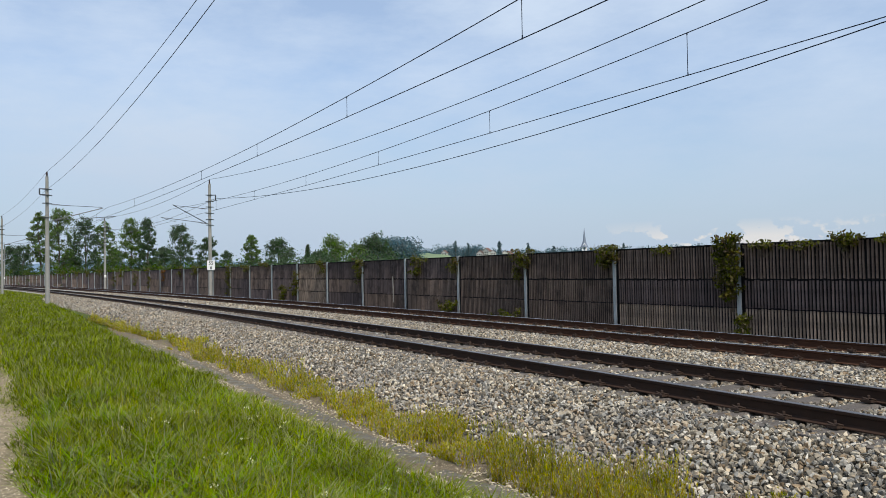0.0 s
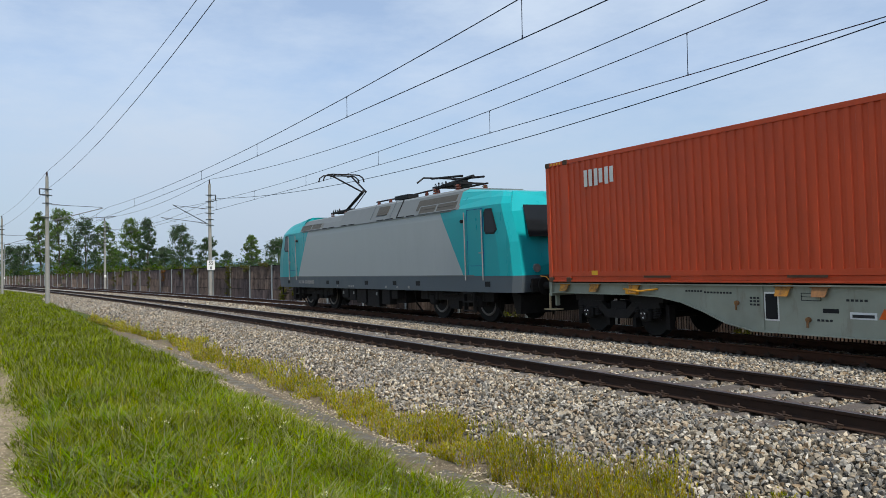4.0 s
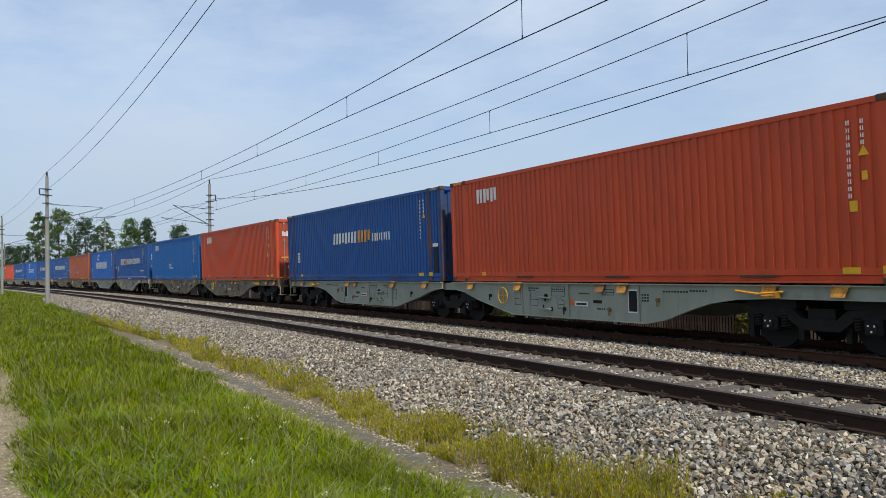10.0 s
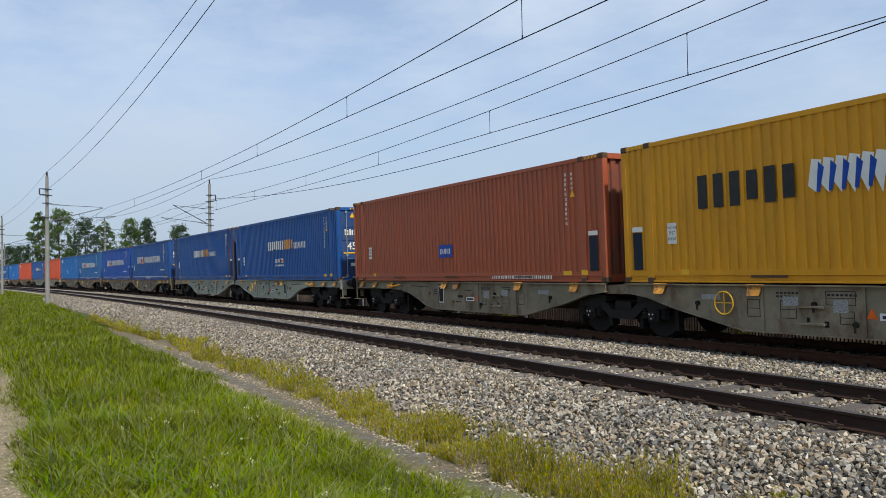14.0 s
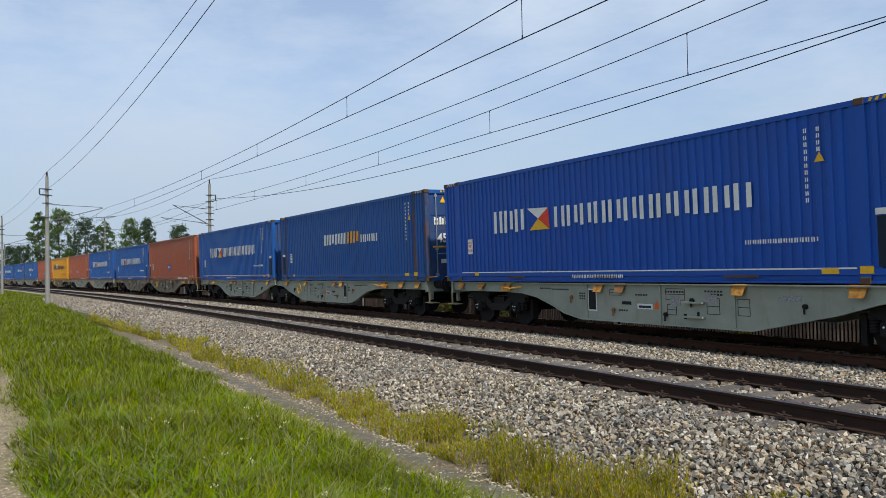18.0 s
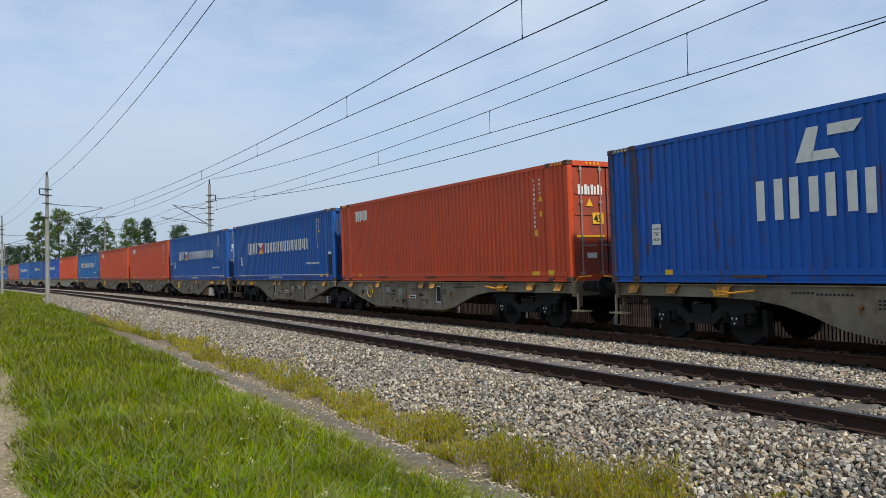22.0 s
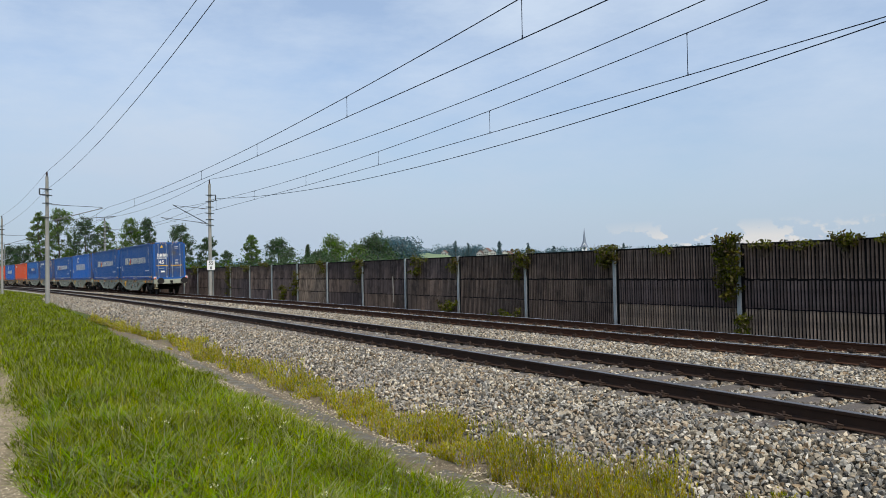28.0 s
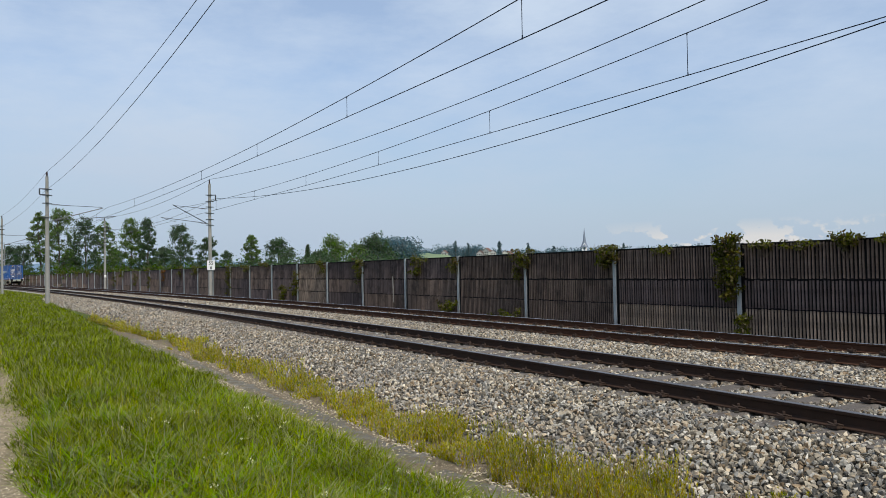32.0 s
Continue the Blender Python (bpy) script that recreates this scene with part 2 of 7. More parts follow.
def leaf_material(name, base, tone=0.35, island=0.35, through=0.35, hue=0.03, **kw):
    m = surface(name, base, 0.6, 0, tone, 0.6, bump=0, island=island, hue=hue, spec=0.0, **kw)
    nt = m.node_tree
    b = nt.nodes["Principled BSDF"]
    out = nt.nodes["Material Output"]
    tr = nt.nodes.new("ShaderNodeBsdfTranslucent")
    src = b.inputs["Base Color"].links[0].from_socket
    nt.links.new(src, tr.inputs["Color"])
    mx = nt.nodes.new("ShaderNodeMixShader")
    mx.inputs[0].default_value = through
    nt.links.new(b.outputs["BSDF"], mx.inputs[1])
    nt.links.new(tr.outputs["BSDF"], mx.inputs[2])
    nt.links.new(mx.outputs["Shader"], out.inputs["Surface"])
    return m


M_GRASS_SOIL = surface("grass_soil", (0.062, 0.078, 0.007), 0.95, tone=0.4, scale=5, second=(0.04, 0.058, 0.005), second_scale=2.5, second_at=(0.4, 0.6), bump=0.6, bump_scale=30)
M_FIELD = surface("field", (0.10, 0.15, 0.035), 0.95, tone=0.25, scale=0.02, second=(0.2, 0.2, 0.07), second_scale=0.008, bump=0)
M_PATH = surface("gravel_path", (0.235, 0.19, 0.12), 0.95, tone=0.45, scale=14, second=(0.15, 0.12, 0.07), second_scale=2.2, bump=0.8, bump_scale=70)
M_BLADE = leaf_material("grass_blade", (0.15, 0.186, 0.003), island=0.55, hue=0.022, second=(0.25, 0.20, 0.02), second_scale=1.3, second_at=(0.52, 0.72), second_most=0.35)
M_WEED = leaf_material("yellow_weed", (0.45, 0.385, 0.036), island=0.22, through=0.5, hue=0.014)
# darker than the loose stones: shade of the gaps put into the bed colour
M_BED = surface("ballast_bed", (0.10, 0.088, 0.07), 0.95, tone=0.5, scale=14, second=(0.13, 0.10, 0.075), second_scale=1.1, bump=1.0, bump_scale=22)
M_STONE = surface("ballast_stone", (0.18, 0.16, 0.13), 0.85, tone=0.38, scale=24, island=0.4, second=(0.15, 0.149, 0.145), second_scale=0.45, second_at=(0.52, 0.68), second_most=0.5, bump=0.25, bump_scale=90)


def many_stones(m, tints):
    """Gives each loose piece one of several stone colours."""
    nt = m.node_tree
    geo = nt.nodes.new("ShaderNodeNewGeometry")
    white = nt.nodes.new("ShaderNodeTexWhiteNoise")
    white.noise_dimensions = "1D"
    ramp = nt.nodes.new("ShaderNodeValToRGB")
    ramp.color_ramp.interpolation = "CONSTANT"
    while len(ramp.color_ramp.elements) < len(tints):
        ramp.color_ramp.elements.new(0.5)
    for i, c in enumerate(tints):
        ramp.color_ramp.elements[i].position = i / len(tints)
        ramp.color_ramp.elements[i].color = (*c, 1)
    nt.links.new(geo.outputs["Random Per Island"], white.inputs["W"])
    nt.links.new(white.outputs["Value"], ramp.inputs["Fac"])
    nt.links.new(ramp.outputs["Color"], [n for n in nt.nodes if n.type == "HUE_SAT"][0].inputs["Color"])


many_stones(M_STONE, [(0.285, 0.258, 0.212), (0.315, 0.252, 0.172), (0.22, 0.21, 0.187), (0.41, 0.355, 0.265), (0.125, 0.107, 0.082), (0.285, 0.242, 0.183), (0.20, 0.145, 0.09), (0.385, 0.355, 0.30), (0.12, 0.113, 0.102)])
M_RAIL = surface("rail_rust", (0.038, 0.021, 0.014), 0.8, 0.0, tone=0.25, scale=8, second=(0.03, 0.02, 0.017), second_scale=1.5, bump=0.25)
M_RAIL2 = surface("rail_rust_bright", (0.066, 0.030, 0.017), 0.85, tone=0.3, scale=6, second=(0.04, 0.02, 0.014), second_scale=0.8, bump=0.25)
M_RAILTOP = surface("rail_head", (0.16, 0.15, 0.15), 0.42, 0.8, tone=0.1, scale=4, bump=0.05)
M_RAILSHINE = surface("rail_head_polished", (0.5, 0.49, 0.48), 0.25, 0.95, tone=0.08, scale=4, bump=0.02)
M_SLEEPER = surface("sleeper_concrete", (0.135, 0.118, 0.104), 0.9, tone=0.3, scale=9, spread=0.2, second=(0.075, 0.062, 0.052), second_scale=9, second_at=(0.5, 0.62), bump=0.9, bump_scale=40)
M_CLIP = surface("clip_steel", (0.055, 0.036, 0.027), 0.7, 0.3, bump=0.1)
M_DUCT = surface("duct_concrete", (0.13, 0.12, 0.102), 0.95, tone=0.35, scale=5, spread=0.12, second=(0.115, 0.095, 0.06), second_scale=3.2, second_at=(0.48, 0.6), bump=0.6)
# near-black: the shade in the gaps between battens is put into this colour
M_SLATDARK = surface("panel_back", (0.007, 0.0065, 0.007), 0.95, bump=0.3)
M_POST = surface("post_steel", (0.33, 0.36, 0.37), 0.55, 0.4, tone=0.12, scale=3, second=(0.22, 0.2, 0.17), second_scale=5, bump=0.05)
M_MAST = surface("mast_concrete", (0.25, 0.245, 0.225), 0.85, tone=0.12, scale=2, second=(0.3, 0.28, 0.25), second_scale=1.5, bump=0.25)
M_STEEL = surface("galvanised", (0.13, 0.135, 0.14), 0.55, 0.5, tone=0.15, bump=0.05)
M_WIRE = surface("wire", (0.018, 0.028, 0.05), 0.5, 0.0, bump=0)
M_INSUL = surface("insulator", (0.035, 0.022, 0.02), 0.3, 0, bump=0)
M_WHITE = surface("white_paint", (0.68, 0.68, 0.66), 0.5, tone=0.06, scale=5, bump=0.02)
M_BLACK = surface("black_paint", (0.012, 0.012, 0.013), 0.6, bump=0.05)
M_YELLOW = surface("yellow_paint", (0.75, 0.42, 0.03), 0.5, tone=0.12, scale=10, bump=0.02)
M_FLAP = surface("flap_paint", (0.46, 0.21, 0.035), 0.6, tone=0.3, scale=10, second=(0.13, 0.07, 0.04), second_scale=7, second_at=(0.48, 0.66), spread=0.3, bump=0.1)
M_ORANGE = surface("orange_paint", (0.70, 0.31, 0.028), 0.55, tone=0.25, scale=10, second=(0.2, 0.09, 0.04), second_scale=8, bump=0.05)
M_REDP = surface("red_paint", (0.65, 0.06, 0.03), 0.5, bump=0.02)
M_BOGIE = surface("bogie_grime", (0.019, 0.017, 0.016), 0.8, 0.1, tone=0.4, scale=9, bump=0.3)
M_WHEEL = surface("wheel_steel", (0.012, 0.011, 0.010), 0.75, 0.0, tone=0.3, bump=0.1)
M_BARK = surface("bark", (0.09, 0.07, 0.05), 0.95, tone=0.4, scale=5, stretch=(1, 1, 0.2), bump=0.6)
M_LEAF = leaf_material("tree_leaf", (0.110, 0.158, 0.058), hue=0.02)
M_LEAF2 = leaf_material("tree_leaf_dark", (0.072, 0.106, 0.057), hue=0.02)
M_VINE = leaf_material("vine_leaf", (0.105, 0.105, 0.030), hue=0.05, second=(0.17, 0.08, 0.04), second_scale=3.0, second_at=(0.5, 0.7), second_most=0.6)
M_GLASSY = surface("dark_glass", (0.012, 0.014, 0.016), 0.08, 0, tone=0.05, bump=0)


# ---- ground sheet out to the horizon ----
def ground_height(x, y):
    d = math.hypot(x, y)
    return -1.35 - 0.0054 * min(max(-x, 0.0), 500.0) + 0.15 * noise.noise(Vector((x * 0.02, y * 0.02, 0))) - 0.002 * max(0.0, d - 500)


def build_ground():
    ax = [-4500, -3200, -2300, -1700, -1300, -1000, -800, -650] + list(range(-540, 161, 20)) + [220, 320, 500, 800, 1400, 2500]
    ay = [-2500, -1500, -900, -600, -400, -280] + list(range(-200, 301, 20)) + [360, 450, 600, 800, 1100, 1500, 2100, 3000, 4500]
    vs = [(x, y, ground_height(x, y)) for y in ay for x in ax]
    n = len(ax)
    fs = [(j * n + i, j * n + i + 1, j * n + n + i + 1, j * n + n + i) for j in range(len(ay) - 1) for i in range(n - 1)]
    ob = new("ground", big_mesh("ground", vs, fs, M_FIELD, True))
    tagged(ob, "flat green farmland that runs to low wooded hills", "ground", kind="structure")


build_ground()

S_LINE = [-120, -90, -60, -40, -25, -15] + [-8 + 0.5 * i for i in range(80)] + [32 + i for i in range(60)] + list(range(92, 240, 4)) + list(range(240, 720, 12))


def duct_mid(s):
    """Middle of the cable duct beside the line (arrays too)."""
    return np.interp(s, [5.0, 8.0, 12.0, 20.0, 26.0, 32.0], [-8.92, -8.99, -9.03, -9.05, -9.15, -9.36])


def verge_profile(s):
    d = float(duct_mid(s))
    return [(-30, -0.9), (-17, -0.55), (-15.4, -0.42), (-15.2, -0.34), (-12.75, -0.30), (-12.5, -0.27), (-11.8, -0.29), (-11, -0.36), (-10.2, -0.46), (d - 0.25, -0.53), (d + 0.25, -0.55), (-8.5, -0.56),
            (-8.0, -0.56), (-7.6, -0.6), (-7.0, -0.9), (-5, -1.3)]


tagged(new("ground_verge", sweep(verge_profile, S_LINE, "ground_verge", M_GRASS_SOIL, 0.03)),
       "grassy verge sloping gently down to the railway ballast", "verge", kind="structure")
tagged(new("pavement", sweep([(-15.3, -0.345), (-15.0, -0.29), (-14.0, -0.27), (-13.2, -0.275), (-12.8, -0.264), (-12.5, -0.252), (-12.36, -0.30)], S_LINE, "pavement", M_PATH, 0.02)),
       "pale gravel field path beside the grass", "path", kind="structure")

BED = [(-8.25, -0.62), (-7.8, -0.53), (-7.3, -0.43), (-6.8, -0.32), (-6.4, -0.24), (-6.0, -0.215), (-5.3, -0.225), (-4.6, -0.235), (-3.9, -0.22), (-3.2, -0.205), (-2.4, -0.20), (-1.4, -0.20),
       (-0.7, -0.215), (0, -0.22), (0.7, -0.205), (1.4, -0.19), (2.2, -0.21), (3.2, -0.3), (4.4, -0.45), (5.5, -0.9), (7, -1.5)]
# paler than the near bed; stands for the loose stones, which end hereabouts
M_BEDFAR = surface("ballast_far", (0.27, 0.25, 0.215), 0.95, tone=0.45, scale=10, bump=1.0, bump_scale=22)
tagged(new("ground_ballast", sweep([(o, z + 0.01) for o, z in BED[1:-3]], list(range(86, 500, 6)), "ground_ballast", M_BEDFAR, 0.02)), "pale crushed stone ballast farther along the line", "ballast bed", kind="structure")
tagged(new("ground_ballast", sweep([(o, z - 0.03) for o, z in BED], S_LINE, "ground_ballast", M_BED, 0.025)), "grey and tan crushed stone ballast under both tracks", "ballast bed", kind="structure")


# ---- tracks ----
RAIL_HEAD = [(-0.036, -0.006), (-0.030, -0.0005), (0.030, -0.0005), (0.036, -0.006)]
RAIL_BODY = [(0.036, -0.006), (0.035, -0.036), (0.009, -0.05), (0.009, -0.135), (0.025, -0.15), (0.074, -0.16), (0.074, -0.172), (-0.074, -0.172), (-0.074, -0.16), (-0.025, -0.15), (-0.009, -0.135),
             (-0.009, -0.05), (-0.035, -0.036), (-0.036, -0.006)]
S_RAIL = [-200, -120, -80, -50, -30, -20, -12] + list(range(-8, 60, 2)) + list(range(60, 240, 4)) + list(range(240, 720, 10))


def tilted(middle, lat, z):
    return middle + lat - z * CANT, z + (lat + GAUGE) * CANT


def track(name, middle, label, near):
    ob = thing(name, label, "railway track", "railway tracks")
    for side in (-1, 1):
        r = part("rail", sweep([tilted(middle, side * GAUGE + a, z) for a, z in RAIL_BODY], S_RAIL, "rail", M_RAIL if near else M_RAIL2, smooth=False), None, ob)
        part("rail_head", sweep([tilted(middle, side * GAUGE + a, z) for a, z in RAIL_HEAD], S_RAIL, "rail_head", M_RAILTOP if near else M_RAILSHINE, smooth=False), None, r, "polished running surface")
    # concrete sleepers, each with four spring clips
    slab = Geo()
    slab.prism([(-0.15, -0.2), (0.15, -0.2), (0.14, -0.03), (0.11, 0.0), (-0.11, 0.0), (-0.14, -0.03)], -1.3, 1.3)
    slab_mesh = slab.mesh("sleeper", M_SLEEPER)
    clip = Geo()
    for k in (-1, 1):
        clip.tube([(-0.06 * k, 0.03, 0.012), (-0.02 * k, 0.085, 0.035), (0.05 * k, 0.075, 0.05), (0.055 * k, 0.02, 0.03), (0.03 * k, -0.03, 0.02)], 0.010, 5)
    clip.box((0, 0.05, 0.02), (0.11, 0.10, 0.03)).cyl((0, 0.045, 0.0), (0, 0.045, 0.075), 0.016, 6)
    clip_mesh = clip.mesh("rail_clip", M_CLIP)
    far = Geo()
    count = 150 if near else 110
    for i in range(-14, count + 190):
        s = 3.86 + 0.6 * i + (0.0 if near else 0.22)
        o, z = tilted(middle, 0, -0.182)
        m = Matrix.Translation(spot(s, o, z)) @ Euler((CANT, GRADE, turn_at(s))).to_matrix().to_4x4()
        if i < count:
            sl = part("sleeper", slab_mesh, None, ob, at=m)
            if 0 <= i < (46 if near else 30):
                for side in (-1, 1):
                    for k in (-1, 1):
                        part("rail_clip", clip_mesh, None, sl, at=pose(0, side * GAUGE + k * 0.055, 0.012, 0, 0, 0 if k > 0 else 180) @ Matrix.Scale(1.1, 4))
            else:
                for side in (-1, 1):
                    for k in (-1, 1):
                        far.box(m @ Vector((0, side * GAUGE + k * 0.1, 0.035)), (0.1, 0.09, 0.06))
        else:
            far.box(m @ Vector((0, 0, -0.08)), (0.28, 2.6, 0.16), (0, 0, math.degrees(turn_at(s))))
    tagged(part("sleeper_rest", far, M_CLIP, ob), kind="stuff")
    return ob


track("railway_track", -SPACING, "near railway track with rusty rails on concrete sleepers", True)
track("railway_track", 0.0, "far railway track with rust-brown rails beside the barrier", False)

# ---- cable duct lids ----
duct = thing("pavement_duct", "weathered grey concrete cable duct lids between grass and weeds", "cable duct", kind="structure")
lid = Geo()
lid.rbox((0, 0, 0), (0.494, 0.40, 0.08), 0.012)
lid_mesh = lid.mesh("duct_lid", M_DUCT)
for i in range(-22, 66):
    s = 3.0 + 0.5 * i
    part("duct_lid", lid_mesh, None, duct, at=Matrix.Translation(spot(s, duct_mid(s), -0.55 + 0.006 * math.sin(i * 2.3))) @ pose(0, 0, 0, 0.6 * math.sin(i * 1.7), 0.5 * math.sin(i * 3.1), math.degrees(turn_at(s)) + 0.8 * math.sin(i * 5.3)))

# bare stony soil on both sides of the duct
M_SOIL = surface("stony_soil", (0.15, 0.118, 0.078), 0.95, tone=0.45, scale=22, second=(0.07, 0.06, 0.035), second_scale=3.0, bump=1.0, bump_scale=60)
tagged(new("ground_soil", sweep(lambda s: [(duct_mid(s) - 0.46, -0.56), (duct_mid(s) - 0.32, -0.505), (duct_mid(s) - 0.15, -0.503), (duct_mid(s) - 0.10, -0.525), (duct_mid(s) + 0.06, -0.525), (duct_mid(s) + 0.12, -0.500), (duct_mid(s) + 0.4, -0.512), (duct_mid(s) + 0.8, -0.53), (duct_mid(s) + 1.2, -0.6)],
                                [-9.0 + 0.12 * i for i in range(350)], "ground_soil", M_SOIL, 0.035)), "bare stony soil beside the concrete duct lids", "soil", kind="structure")

# ---- noise barrier behind the far track ----
WALL = 3.85
BAY = 4.64
S_POST = 13.9
TIERS = ((-0.45, 0.345), (0.372, 1.068), (1.118, 1.985))
barrier = thing("wall_barrier", "dark weathered timber noise barrier of ribbed panels between steel posts", "noise barrier", kind="structure")


def barrier_frame(s, dz=0.0):
    return Matrix.Translation(spot(s, WALL, dz)) @ pose(0, 0, 0, 0, math.degrees(GRADE), math.degrees(turn_at(s)))


def build_barrier():
    post = Geo()
    post.box((0, -0.075, 0.75), (0.13, 0.016, 2.6)).box((0, 0.075, 0.75), (0.13, 0.016, 2.6)).box((0, 0, 0.75), (0.012, 0.14, 2.6))
    post_mesh = post.mesh("post", M_POST)
    slat_meshes = {}
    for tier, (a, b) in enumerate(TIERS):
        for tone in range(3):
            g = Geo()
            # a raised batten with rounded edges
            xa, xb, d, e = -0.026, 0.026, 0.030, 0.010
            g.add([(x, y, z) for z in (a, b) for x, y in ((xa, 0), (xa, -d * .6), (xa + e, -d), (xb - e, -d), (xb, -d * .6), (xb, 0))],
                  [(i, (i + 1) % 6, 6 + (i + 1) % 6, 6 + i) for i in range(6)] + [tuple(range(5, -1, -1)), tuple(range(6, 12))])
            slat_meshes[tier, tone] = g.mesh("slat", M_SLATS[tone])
    rng = random.Random(5)
    for k in range(-1, 46):
        s0 = S_POST + k * BAY
        mid = s0 + BAY / 2
        fr = barrier_frame(mid)
        part("post", post_mesh, None, barrier, at=barrier_frame(s0))
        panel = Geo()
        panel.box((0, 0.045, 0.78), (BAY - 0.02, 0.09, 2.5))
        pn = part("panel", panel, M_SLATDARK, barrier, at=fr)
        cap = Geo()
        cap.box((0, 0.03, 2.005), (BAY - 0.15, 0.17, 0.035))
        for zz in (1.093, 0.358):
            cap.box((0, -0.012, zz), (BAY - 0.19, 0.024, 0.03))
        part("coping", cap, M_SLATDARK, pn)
        n = 46
        near = k < 1
        rest = [Geo(), Geo(), Geo()]
        # panels not listed here draw the darker brown two times in three
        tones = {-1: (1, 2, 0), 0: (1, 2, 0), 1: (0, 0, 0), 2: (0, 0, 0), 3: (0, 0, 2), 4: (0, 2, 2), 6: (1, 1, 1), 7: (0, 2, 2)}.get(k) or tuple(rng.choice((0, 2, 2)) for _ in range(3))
        for i in range(n):
            x = -BAY / 2 + 0.16 + i * (BAY - 0.32) / (n - 1)
            for t in range(3):
                lean = {6: 26, 7: 20 if t == 2 else 0}.get(k, 0)
                zj = rng.uniform(-0.012, 0.012)
                m = pose(x, -0.001 - rng.uniform(0, 0.004), zj, 0, rng.uniform(-0.5, 0.5), rng.uniform(-3, 3))
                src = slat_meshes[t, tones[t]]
                if near:
                    part("slat", src, None, pn, at=m)
                else:
                    sh = math.tan(radians(lean * (0.55 + 0.45 * i / n)))
                    a, b = TIERS[t]
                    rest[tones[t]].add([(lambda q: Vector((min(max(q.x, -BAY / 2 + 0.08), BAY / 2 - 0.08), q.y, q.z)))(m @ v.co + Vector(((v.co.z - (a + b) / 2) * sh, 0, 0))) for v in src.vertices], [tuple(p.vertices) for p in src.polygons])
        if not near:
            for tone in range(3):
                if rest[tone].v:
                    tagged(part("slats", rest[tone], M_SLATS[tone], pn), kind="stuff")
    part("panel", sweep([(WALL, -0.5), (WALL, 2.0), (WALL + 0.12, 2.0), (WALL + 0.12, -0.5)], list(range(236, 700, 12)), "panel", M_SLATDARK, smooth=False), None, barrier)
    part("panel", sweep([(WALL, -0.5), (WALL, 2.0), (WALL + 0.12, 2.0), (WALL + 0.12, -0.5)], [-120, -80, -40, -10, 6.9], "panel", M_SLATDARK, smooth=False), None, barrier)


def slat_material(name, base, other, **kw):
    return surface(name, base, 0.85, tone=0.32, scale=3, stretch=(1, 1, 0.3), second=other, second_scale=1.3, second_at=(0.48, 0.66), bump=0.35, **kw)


# weathered brown-grey, paler grey-brown, darker brown
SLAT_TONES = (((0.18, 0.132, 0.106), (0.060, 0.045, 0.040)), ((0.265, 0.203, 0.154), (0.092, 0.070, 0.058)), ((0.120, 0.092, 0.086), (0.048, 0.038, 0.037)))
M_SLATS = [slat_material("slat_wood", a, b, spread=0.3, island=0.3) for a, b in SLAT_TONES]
build_barrier()


# ---- overhead line ----
def sag(s, s0, s1, z0, z1, drop):
    u = (s - s0) / (s1 - s0)
    return z0 + (z1 - z0) * u - 4 * drop * u * (1 - u)


SPANS = [(-2.0, 62.7), (62.7, 108.6), (108.6, 160.0), (160.0, 215.0), (215.0, 270.0)]
M_ARM = surface("arm_steel", (0.05, 0.055, 0.062), 0.55, 0.2, tone=0.2, bump=0.03)
NEAR_MAST, FAR_MAST = -SPACING - 4.0, 3.0


